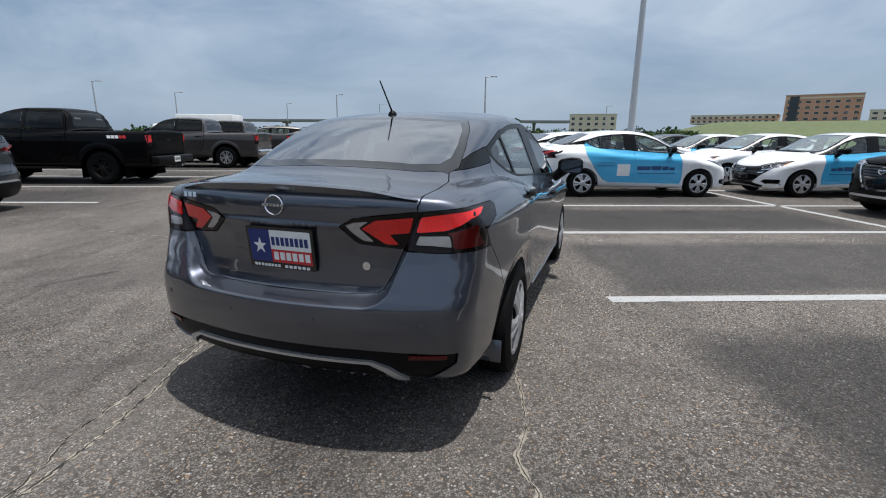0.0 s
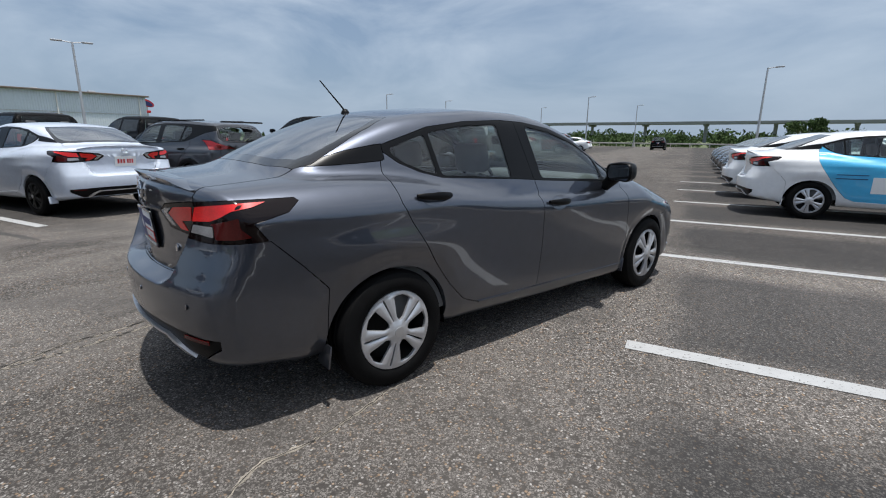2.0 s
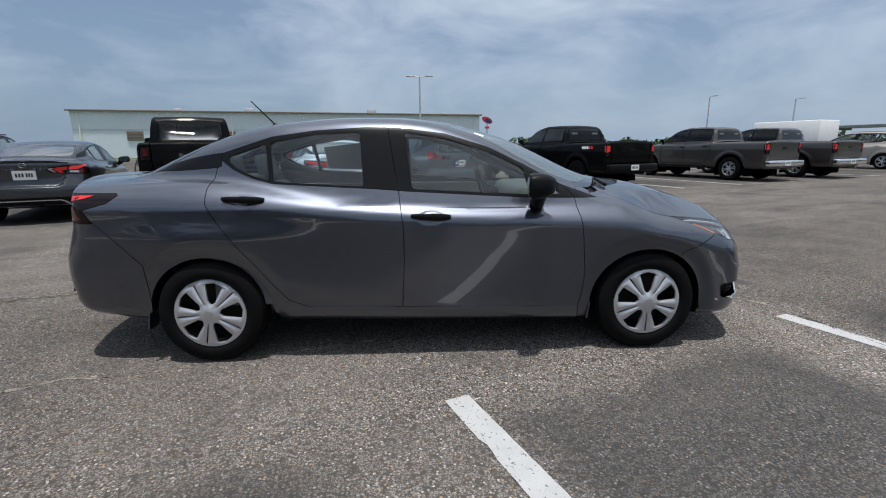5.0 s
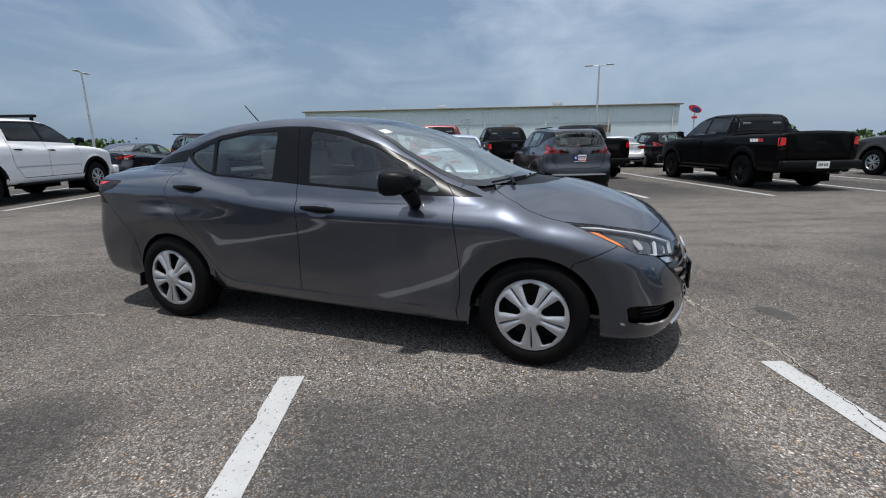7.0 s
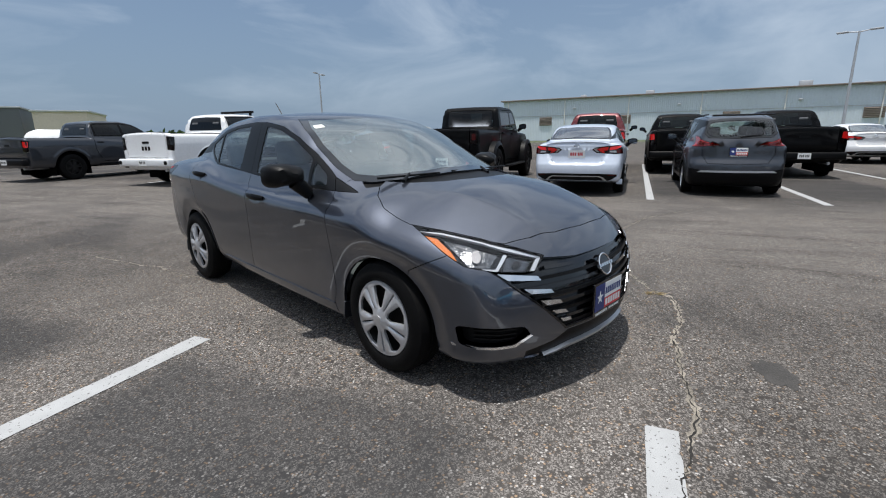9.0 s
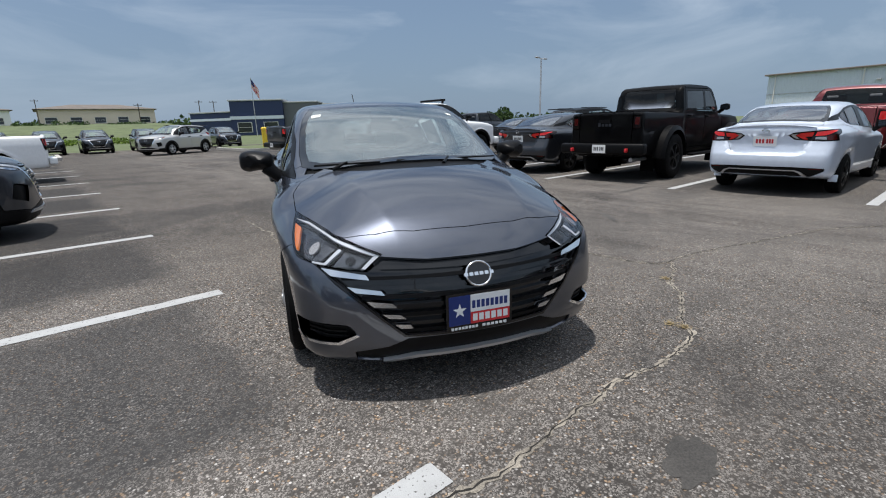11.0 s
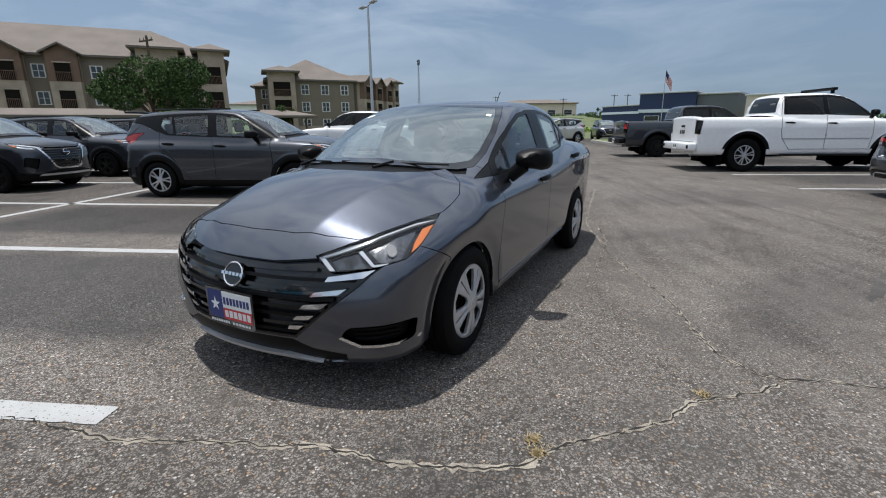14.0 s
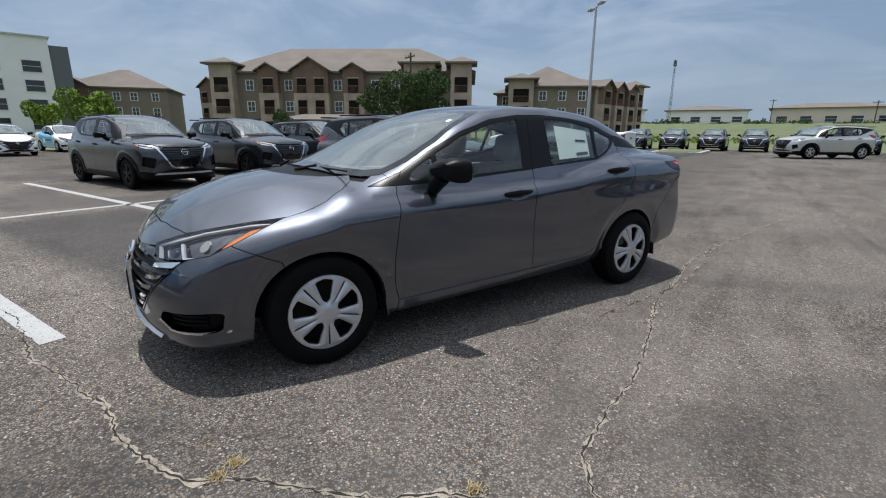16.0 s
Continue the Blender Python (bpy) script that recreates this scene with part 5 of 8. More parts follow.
def crossover(paint, label, group="", wheels=("split", HUBCAP), plate="dealer", grille_rim=CHROME, clad=TRIM, privacy=PANE):
    """A small five-door crossover."""
    F = crossover_form
    car = empty("crossover", label, "car", group)
    bm = shell(F, -1.5, 1.45, .70, 62, 14, 56)
    names = ["body"]
    N1 = lambda c, n: n.x > .25 and c.x > .4
    cab = lambda c, n: n.z > .12 and c.z > .98
    mark(bm, names, "cladding", [(-2.5, .42), (-1.78, .36), (-.9, .33), (.9, .33), (1.75, .33), (2.5, .36), (2.5, .1), (-2.5, .1)], "side", lambda c, n: c.x > .2)
    for y0 in (-1.31, 1.31):
        mark(bm, names, "cladding", arch(y0, .33, .475, .45), "side", N1, over=("body",))
    mark(bm, names, "hood", [(0, 2.06), (.40, 1.99), (.62, 1.86), (.735, 1.60), (.75, 1.2), (.62, 1.08), (.4, 1.22), (0, 1.30)], "top", lambda c, n: n.z > .15 and c.y > .98 and c.z > .8, over=("body",))
    mark(bm, names, "front_door", [(.86, 1.03), (.90, .75), (.90, .50), (.84, .345), (-.20, .345), (-.19, .85), (-.22, 1.05), (-.29, 1.60), (.3, 1.60), (.95, 1.12)], "side", N1, over=("body",))
    mark(bm, names, "rear_door", [(-.22, 1.05), (-.19, .85), (-.20, .345), (-.72, .345), (-.86, .55), (-1.05, .80), (-1.20, .90), (-1.27, 1.05), (-1.25, 1.25), (-1.10, 1.60), (-.29, 1.60)], "side", N1, over=("body",))
    mark(bm, names, "frame", [(.98, 1.055), (-.22, 1.085), (-1.10, 1.12), (-1.36, 1.20), (-1.62, 1.30), (-1.95, 1.36), (-1.90, 1.44), (-1.55, 1.455), (-1.0, 1.49), (-.3, 1.505), (.15, 1.475), (.45, 1.385), (.75, 1.225)], "side", lambda c, n: n.x > .25 and c.x > .4 and c.z > 1.0, over=("body", "front_door", "rear_door"))
    for nm, poly in (("glass_f", [(-.14, 1.105), (.66, 1.085), (.44, 1.345), (.15, 1.435), (-.18, 1.465)]), ("glass_r", [(-.31, 1.11), (-.93, 1.135), (-1.0, 1.445), (-.34, 1.468)]), ("glass_q", [(-.98, 1.145), (-1.08, 1.152), (-1.26, 1.29), (-1.22, 1.415), (-1.05, 1.44)])):
        mark(bm, names, nm, rounded(poly, .03), "side", lambda c, n: n.x > .25 and c.x > .4 and c.z > 1.0, over=("frame",))
    mark(bm, names, "shield_frame", [(0, .22), (.30, .19), (.52, .10), (.62, .40), (.67, .75), (.64, .98), (.40, 1.10), (0, 1.18)], "top", cab, over=("body", "frame"))
    mark(bm, names, "shield", [(0, .27), (.30, .24), (.49, .17), (.58, .42), (.625, .75), (.58, .92), (.38, 1.03), (0, 1.10)], "top", cab, over=("shield_frame",))
    mark(bm, names, "cowl", [(0, 1.18), (.40, 1.10), (.64, .98), (.62, 1.08), (.4, 1.22), (0, 1.30)], "top", cab, over=("body", "hood"))
    rear_ok = lambda c, n: n.y < -.15 and c.y < -1.6
    mark(bm, names, "back_frame", [(0, 1.10), (.52, 1.12), (.60, 1.20), (.53, 1.44), (.30, 1.475), (0, 1.48)], "rear", rear_ok, over=("body", "frame"))
    mark(bm, names, "backlight", rounded([(0, 1.14), (.48, 1.155), (.55, 1.22), (.49, 1.40), (.28, 1.43), (0, 1.435)], .02), "rear", rear_ok, over=("back_frame",))
    mark(bm, names, "gate", [(0, .62), (.50, .64), (.60, .80), (.60, 1.0), (.66, 1.15), (.60, 1.56), (0, 1.60)], "rear", rear_ok, over=("body",))
    mark(bm, names, "tail_lamp", [(1.78, .985), (1.45, 1.075), (1.15, 1.15), (.88, 1.165), (1.0, 1.09), (1.10, .965), (1.40, .955)], "tail", lambda c, n: c.y < -1.5, over=("body", "gate", "cladding"))
    mark(bm, names, "headlamp", [(.80, .975), (1.10, .965), (1.40, .93), (1.66, .885), (1.52, .845), (1.25, .855), (.98, .90)], "nose", lambda c, n: c.y > 1.3 and c.x > .3)
    mark(bm, names, "grille", [(0, .88), (.44, .89), (.52, .86), (.30, .50), (.22, .47), (0, .465)], "front", lambda c, n: n.y > .2 and c.y > 1.8)
    mark(bm, names, "fog", rounded([(.56, .66), (.76, .70), (.78, .52), (.62, .46)], .02), "front", lambda c, n: n.y > .1 and c.y > 1.6)
    mark(bm, names, "rear_skirt", [(0, .48), (.55, .50), (.86, .56), (.9, .15), (0, .15)], "rear", lambda c, n: n.y < -.2 and c.y < -1.7)
    mark(bm, names, "front_skirt", [(0, .44), (.30, .43), (.60, .36), (.86, .40), (.9, .15), (0, .15)], "front", lambda c, n: n.y > .2 and c.y > 1.7)
    for y0 in (-1.31, 1.31):
        mark(bm, names, "gone", arch(y0, .33, .375, .345), "side", lambda c, n: c.x > .45 and c.z < .8)
    S = lambda w, **kw: skin(F, bm, names, w, gap=kw.pop("gap", .004), **kw)
    skin_part("body", S(["body"], both=True), paint, car)
    skin_part("hood", S(["hood"], both=True), paint, car)
    skin_part("tailgate", S(["gate"], both=True), paint, car)
    skin_part("cladding", S(["cladding", "front_skirt", "rear_skirt"], both=True), clad, car, "black plastic lower cladding")
    skin_part("cowl", S(["cowl"], both=True, push=-.01), TRIM, car)
    skin_part("windshield_border", S(["shield_frame"], both=True), FRIT, car)
    skin_part("windshield", S(["shield"], both=True, lip=0, gap=0), SCREEN, car, "clear tinted windscreen")
    skin_part("rear_window_border", S(["back_frame"], both=True), FRIT, car)
    skin_part("rear_window", S(["backlight"], both=True, lip=0, gap=0), privacy, car, "tinted rear window")
    skin_part("grille", S(["grille"], both=True, push=-.02, gap=0, lip=-.02), GLOSSB, car, "black mesh grille")
    for flip in (False, True):
        s = -1 if flip else 1
        for d, g in (("front_door", ("glass_f",)), ("rear_door", ("glass_r", "glass_q"))):
            door = skin_part(d, S([d], flip=flip), paint, car)
            for q in g:
                skin_part("window", S([q], flip=flip, gap=0, lip=0, push=-.003), PANE if q == "glass_f" else privacy, door, "tinted side window")
            handle(door, F, *((-.06, .93) if d == "front_door" else (-1.06, .97)), flip)
        skin_part("window_surround", S(["frame"], flip=flip), PILLAR, car, "black window surround")
        tl = skin_part("taillight", S(["tail_lamp"], flip=flip), MIDRED, car, "tail lamp with red lens")
        part("red_lens", patch(F, [(1.72, .99), (1.45, 1.055), (1.18, 1.125), (1.0, 1.14), (1.12, 1.04), (1.42, .985)], "tail", .003, .005, .06, flip), MIDRED, tl)
        hl = skin_part("headlight", S(["headlamp"], flip=flip, push=-.03, lip=-.03), GLOSSB, car, "headlamp with clear cover")
        part("light_guide", patch(F, [(.86, .967), (1.10, .957), (1.40, .92), (1.62, .884), (1.55, .868), (1.38, .902), (1.08, .94)], "nose", -.01, .01, .06, flip), DRL, hl)
        part("reflector", patch(F, [(1.02, .93), (1.36, .893), (1.48, .865), (1.25, .866), (1.06, .90)], "nose", -.02, .01, .06, flip), CHROME, hl)
        part("amber_lens", patch(F, [(.86, .953), (1.0, .938), (1.03, .905), (.98, .912)], "nose", -.005, .006, .06, flip), AMBER, hl)
        skin_part("lamp_cover", S(["headlamp"], flip=flip, lip=0), LENS, hl)
        skin_part("fog_recess", S(["fog"], flip=flip, push=-.03, gap=0, lip=-.03), TRIM, car)
        part("grille_rim", patch(F, [(.47, .895), (.535, .87), (.315, .485), (.23, .445), (0, .44), (0, .47), (.22, .475), (.29, .51), (.485, .855)], "front", .004, .02, .06, flip), grille_rim, car, "bright V-shaped grille surround")
        for y0 in (-1.31, 1.31):
            liner_and_wheel(car, y0, s, .325, .375, .345, .33, .85, .52, .765, rim=.212, width=.20, style=wheels[0], cover=wheels[1], spin=.3 * (y0 > 0))
        mirror(car, (.99, .62, 1.13), flip)
        bm2 = bmesh.new()
        tube(bm2, (s * .50, -1.45, 1.572), (s * .56, .05, 1.575), .014, seg=8)
        part("roof_rail", bm2, TRIM, car)
    for z in (.84, .79, .74, .69, .64, .59, .54):
        w = .48 - (.86 - z) * .62
        part("grille_bar", patch(F, [(-w, z), (w, z), (w, z - .012), (-w, z - .012)], "front", -.006, .012, .1), TRIM, car)
    badge(car, front_place(F, 0, .78), .07)
    if plate == "dealer":
        dealer_plate(car, back_place(F, 0, .86, .004))
    else:
        plain_plate(car, back_place(F, 0, .86, .004))
        plain_plate(car, front_place(F, 0, .50))
    part("rear_strip", patch(F, [(-.66, .47), (.66, .47), (.60, .505), (-.60, .505)], "rear", .014, .02, .08), SATIN, car, "silver strip across the rear bumper")
    part("skid_strip", patch(F, [(-.62, .325), (.62, .325), (.56, .362), (-.56, .362)], "front", .016, .02, .08), SATIN, car, "silver lower bumper strip")
    bm2 = bmesh.new()
    box(bm2, (1.0, .14, .035), (0, -2.02, 1.535), .012)
    part("roof_spoiler", bm2, GLOSSB, car)
    bm2 = bmesh.new()
    tube(bm2, (.0, -2.115, 1.13), (.36, -2.09, 1.175), .012, .008, 8)
    part("rear_wiper", bm2, TRIM, car)
    bm2 = bmesh.new()
    box(bm2, (1.45, 3.0, .05), (0, -.2, .40), .01)
    part("cabin_floor", bm2, DASH, car)
    bm2 = bmesh.new()
    box(bm2, (1.40, .45, .28), (0, .85, .96), .09, seg=3)
    part("dashboard", bm2, DASH, car)
    for s in (-1, 1):
        seat(car, s * .37, .08, z=.50)
        seat(car, s * .37, -.86, .56, .50, .60)
    return car


def pickup(paint, label, group="", bumper=CHROME, wheels=("split", HUBCAP), flares=None, boxy=False, R=.415, plate="plain"):
    """A crew-cab pickup with a covered bed."""
    F = offroad_form if boxy else pickup_form
    car = empty("pickup_truck", label, "truck", group)
    bm = shell(F, -2.2, 2.1, .95, 84, 14, 60)
    refine(F, bm, lambda c: c.y < -2.72 and c.z > .5)
    refine(F, bm, lambda c: c.x > .6 and c.z < 1.12 and .38 < min(math.hypot(c.y - 1.775, c.z - .42), math.hypot(c.y + 1.775, c.z - .42)) < .70)
    names = ["body"]
    N1 = lambda c, n: n.x > .25 and c.x > .5
    cab = lambda c, n: n.z > .12 and c.z > 1.2
    mark(bm, names, "hood", [(0, 2.50), (.62, 2.48), (.66, 2.0), (.72, 1.15), (0, 1.12)] if boxy else [(0, 2.70), (.45, 2.66), (.72, 2.56), (.82, 2.2), (.84, 1.55), (.70, 1.42), (0, 1.52)], "top", lambda c, n: n.z > .2 and c.y > 1.4 and c.z > 1.0, over=("body",))
    mark(bm, names, "front_door", [(1.18, 1.30), (1.20, .95), (1.16, .56), (.10, .56), (.10, 1.36), (.06, 1.9), (.5, 1.9), (1.25, 1.5)], "side", N1, over=("body",))
    mark(bm, names, "rear_door", [(.10, 1.36), (.10, .56), (-.72, .56), (-.92, .80), (-.97, 1.0), (-.97, 1.42), (-.90, 1.9), (.06, 1.9)], "side", N1, over=("body",))
    gs = lambda c, n: n.x > .25 and c.x > .4 and c.z > 1.25
    mark(bm, names, "frame", [(.88, 1.28), (-.98, 1.31), (-.95, 1.735), (.50, 1.75), (.70, 1.60)] if boxy else [(1.24, 1.345), (.1, 1.385), (-.92, 1.40), (-.88, 1.83), (.2, 1.855), (.55, 1.80), (.85, 1.655)], "side", gs, over=("body", "front_door", "rear_door"))
    mark(bm, names, "glass_f", rounded([(.16, 1.33), (.78, 1.32), (.60, 1.60), (.46, 1.70), (.14, 1.70)] if boxy else [(.16, 1.41), (1.08, 1.375), (.80, 1.63), (.53, 1.765), (.14, 1.81)], .03), "side", gs, over=("frame",))
    mark(bm, names, "glass_r", rounded([(.05, 1.335), (-.88, 1.345), (-.85, 1.68), (.03, 1.70)] if boxy else [(.05, 1.415), (-.86, 1.43), (-.83, 1.79), (.03, 1.81)], .03), "side", gs, over=("frame",))
    mark(bm, names, "shield", [(0, .66), (.60, .64), (.68, .90), (.66, .96), (0, .98)] if boxy else [(0, .56), (.40, .52), (.60, .45), (.72, .80), (.80, 1.15), (.76, 1.28), (.4, 1.36), (0, 1.40)], "top", cab, over=("body", "frame"))
    mark(bm, names, "cowl", [(0, .98), (.66, .96), (.70, 1.0), (.72, 1.15), (0, 1.12)] if boxy else [(0, 1.40), (.4, 1.36), (.76, 1.28), (.70, 1.42), (0, 1.52)], "top", cab, over=("body",))
    rk = lambda c, n: n.y < -.2 and -1.3 < c.y < -.7
    mark(bm, names, "backlight", rounded([(-.01, 1.36), (.62, 1.36), (.58, 1.72), (-.01, 1.73)] if boxy else [(-.01, 1.45), (.66, 1.45), (.58, 1.80), (-.01, 1.82)], .03), "rear", rk, over=("body",))
    mark(bm, names, "bed_cover", [(0, -1.14), (.70, -1.14), (.70, -2.90), (0, -2.92)] if boxy else [(0, -1.12), (.86, -1.12), (.88, -2.90), (0, -2.92)], "top", lambda c, n: n.z > .5 and c.y < -1.0, over=("body",))
    rr = lambda c, n: n.y < -.3 and c.y < -2.5
    mark(bm, names, "gate", [(0, .70), (.60, .70), (.60, 1.5), (0, 1.5)] if boxy else [(0, .74), (.755, .74), (.755, 1.5), (0, 1.5)], "rear", rr, over=("body",))
    mark(bm, names, "tail_lamp", rounded([(1.93, 1.26), (2.20, 1.28), (2.22, .95), (1.97, .93)], .02) if not boxy else [(2.19, 1.22), (2.37, 1.22), (2.37, .98), (2.19, .98)], "tail", lambda c, n: c.y < -2.6, over=("body", "gate"))
    mark(bm, names, "headlamp", [(1.95 + .11 * math.cos(a), .98 + .1 * math.sin(a)) for a in np.linspace(0, 6.283, 17)[:-1]] if boxy else [(1.60, 1.10), (1.85, 1.08), (2.12, 1.04), (2.12, .88), (1.85, .86), (1.70, .95)], "nose", lambda c, n: c.y > 2.1 and c.x > .4)
    mark(bm, names, "grille", [(0, 1.10), (.56, 1.08), (.60, .95), (.52, .70), (0, .68)], "front", lambda c, n: n.y > .2 and c.y > 2.3)
    for y0 in (-1.775, 1.775):
        mark(bm, names, "gone", arch(y0, .42, .525, .515, .2), "side", lambda c, n: c.x > .5 and c.z < 1.1)
    S = lambda w, **kw: skin(F, bm, names, w, gap=kw.pop("gap", .008), **kw)
    skin_part("body", S(["body"], both=True), paint, car)
    skin_part("hood", S(["hood"], both=True), paint, car)
    gate = skin_part("tailgate", S(["gate"], both=True, push=-.004), paint, car)
    bm2 = bmesh.new()
    prism(bm2, rounded([(-.13, 1.10), (.13, 1.10), (.13, 1.16), (-.13, 1.16)], .015), .012, lambda a, b, c: (a, -3.0 - c, b))
    bmesh.ops.recalc_face_normals(bm2, faces=bm2.faces)
    part("tailgate_handle", bm2, TRIM, gate)
    skin_part("bed_cover", S(["bed_cover"], both=True, push=-.05, lip=-.06), TRIM, car, "black bed cover")
    skin_part("cowl", S(["cowl"], both=True, push=-.01), TRIM, car)
    skin_part("windshield", S(["shield"], both=True, lip=0, gap=0), SCREEN, car, "clear windscreen")
    skin_part("rear_window", S(["backlight"], both=True, lip=0, gap=0), PRIVACY, car, "dark tinted rear window")
    skin_part("grille", S(["grille"], both=True, push=-.02, lip=-.02), GLOSSB, car)
    bm2 = bmesh.new()
    box(bm2, (1.90, .20, .20), (0, -3.08, .62), .045, seg=3)
    part("rear_bumper", bm2, bumper, car, "rear step bumper")
    bm2 = bmesh.new()
    box(bm2, (1.94 if not boxy else 1.7, .26, .24), (0, 2.70, .60), .06, seg=3)
    part("front_bumper", bm2, bumper, car)
    pl = lambda a, b, c: (a, -3.184 - c, .62 + b)
    dealer_plate(car, pl) if plate == "dealer" else plain_plate(car, pl, INK)
    for flip in (False, True):
        s = -1 if flip else 1
        for d, q in (("front_door", "glass_f"), ("rear_door", "glass_r")):
            door = skin_part(d, S([d], flip=flip), paint, car)
            skin_part("window", S([q], flip=flip, gap=0, lip=0, push=-.003), PRIVACY, door, "dark tinted side window")
            handle(door, F, *((.22, 1.18) if d == "front_door" else (-.78, 1.20)), flip)
        skin_part("window_surround", S(["frame"], flip=flip), PILLAR if paint is BLACKP else TRIM, car)
        tl = skin_part("taillight", S(["tail_lamp"], flip=flip), DARKLENS, car, "red tail lamp")
        part("red_lens", patch(F, rounded([(2.235, 1.185), (2.325, 1.185), (2.325, 1.06), (2.235, 1.06)] if boxy else [(1.96, 1.24), (2.17, 1.25), (2.185, 1.08), (1.99, 1.06)], .02), "tail", .004, .006, .08, flip, 3.6), DARKRED if boxy else REDLENS, tl)
        hl = skin_part("headlight", S(["headlamp"], flip=flip), CLEARLENS, car)
        for y0 in (-1.775, 1.775):
            liner_and_wheel(car, y0, s, R, .525, .515, .42, .80 if boxy else .97, .50, .86, rim=R * .58, width=.26, style=wheels[0], cover=wheels[1], spokes=6, spin=.2)
            if flares:
                fl = bmesh.new()
                prof = arch(y0, .42, .525, .515, .42)[1:-1]
                big = arch(y0, .42, .62, .60, .42)[1:-1]
                rows = [[fl.verts.new((s * xx, y, z)) for y, z in pr] for xx, pr in ((.78, big), (.97, big), (1.01, prof), (.78, prof))]
                for p, q in zip(rows, rows[1:]):
                    for j in range(len(p) - 1):
                        fl.faces.new((p[j], p[j + 1], q[j + 1], q[j]))
                bmesh.ops.recalc_face_normals(fl, faces=fl.faces)
                part("fender_flare", fl, flares, car, "black plastic wheel arch flare")
        mirror(car, (1.0, .80, 1.36) if boxy else (1.17, 1.02, 1.42), flip, TRIM)
        st = bmesh.new()
        box(st, (.14, 2.1, .05), (s * .95, .15, .42), .02)
        part("side_step", st, TRIM, car)
    bm2 = bmesh.new()
    box(bm2, (1.5, 4.2, .16), (0, -.2, .46), .03)
    part("chassis", bm2, WELL, car)
    bm2 = bmesh.new()
    tube(bm2, (.55, -1.2, .40), (.62, -3.0, .42), .04, seg=10)
    part("exhaust", bm2, SATIN, car)
    for s in (-1, 1):
        seat(car, s * .42, .30, z=.86)
        seat(car, s * .42, -.50, .6, .86, .60)
    return car

# ---- the sedan under the sun ----
main, main_bm, main_names = sedan(GUN, "dark grey metallic four-door sedan with silver wheel covers")
# antenna
bm = bmesh.new()
lathe(bm, [(.028, 0), (.028, .006), (.020, .022), (.012, .03), (.0001, .032)], 20, "z")
tube(bm, (0, 0, .02), (0, -.16, .185), .0055, .0035, 8)
for v in bm.verts:
    v.co += Vector((0.0, -1.085, 1.392))
part("antenna", bm, TRIM, main, "short black roof antenna")
wiper(main, (.60, 1.03, 1.018), (.22, 1.16, 1.032), (.50, 1.14, 1.0))
wiper(main, (.12, 1.17, 1.035), (-.58, 1.06, 1.025), (-.16, 1.23, 1.01))
# lid lock
bm = bmesh.new()
pl = back_place(sedan_form, .375, .775)
bm2 = [(.017 * math.cos(a), .017 * math.sin(a)) for a in np.linspace(0, 2 * math.pi, 17)[:-1]]
prism(bm, bm2, .006, pl)
part("lid_lock", bm, CHROME, main, "small round chrome lock")
for x in (-.62, -.2, .2, .62):
    bm = bmesh.new()
    prism(bm, [(.011 * math.cos(a), .011 * math.sin(a)) for a in np.linspace(0, 2 * math.pi, 13)[:-1]], .003, back_place(sedan_form, x, .575))
    part("parking_sensor", bm, GUN, main)
# plain bars for the lettering on the lid
bm = bmesh.new()
bars(bm, [(-.06 + i * .025, -.041 + i * .025, -.011, .011) for i in range(5)], back_place(sedan_form, -.468, 1.018, .002))
part("lid_lettering", bm, CHROME, main, "small chrome lettering bars", smooth=False)
# dealer's price sheet in the left rear window
bm = patch(sedan_form, [(-.50, 1.062), (-.86, 1.078), (-.88, 1.262), (-.52, 1.30)], "side", -.012, 0, .05, True)
stick = part("price_sheet", bm, PAPER, main, "white price sheet behind the rear side window")
bm = patch(sedan_form, [(-.72, 1.20), (-.84, 1.195), (-.84, 1.18), (-.72, 1.185)], "side", -.009, 0, .05, True)
part("sheet_print", bm, INK, stick)
bm = patch(sedan_form, [(-.70, 1.105), (-.84, 1.112), (-.84, 1.090), (-.70, 1.083)], "side", -.009, 0, .05, True)
part("sheet_print", bm, INK, stick)

# inside mirror with its sensor box, and stickers in the windscreen's upper corners
bm = bmesh.new()
box(bm, (.16, .11, .05), (.03, .345, 1.315), .018, Matrix.Rotation(radians(-22), 3, "X"))
part("sensor_box", bm, TRIM, main, "black sensor housing behind the windscreen")
bm = bmesh.new()
box(bm, (.25, .035, .07), (0, .36, 1.245), .018)
part("inside_mirror", bm, TRIM, main)
for poly, flip in (([(.47, .285), (.535, .27), (.545, .325), (.48, .34)], False), ([(.50, .30), (.535, .295), (.54, .335), (.505, .34)], True)):
    part("windscreen_sticker", patch(sedan_form, poly, "top", .002, 0, .05, flip), PAPER, main, smooth=False)

# ---- the parked vehicles ----
def place(car, u, v, face=1, dy=0.0, scale=(1, 1, 1), lean=0.0):
    """Parks a vehicle with the middle of its wheelbase at (u, v); face 1 points along +u, -1 along -u."""
    car.matrix_basis = lot(u, v, 0, radians(-90 if face > 0 else 90) + lean) @ Matrix.Diagonal((*scale, 1))
    return car


def again(car, u, v, face=1, scale=(1, 1, 1), label="", lean=0.0):
    c = copy_thing(car, Matrix.Identity(4))
    place(c, u, v, face, scale=scale, lean=lean)
    return tagged(c, label)


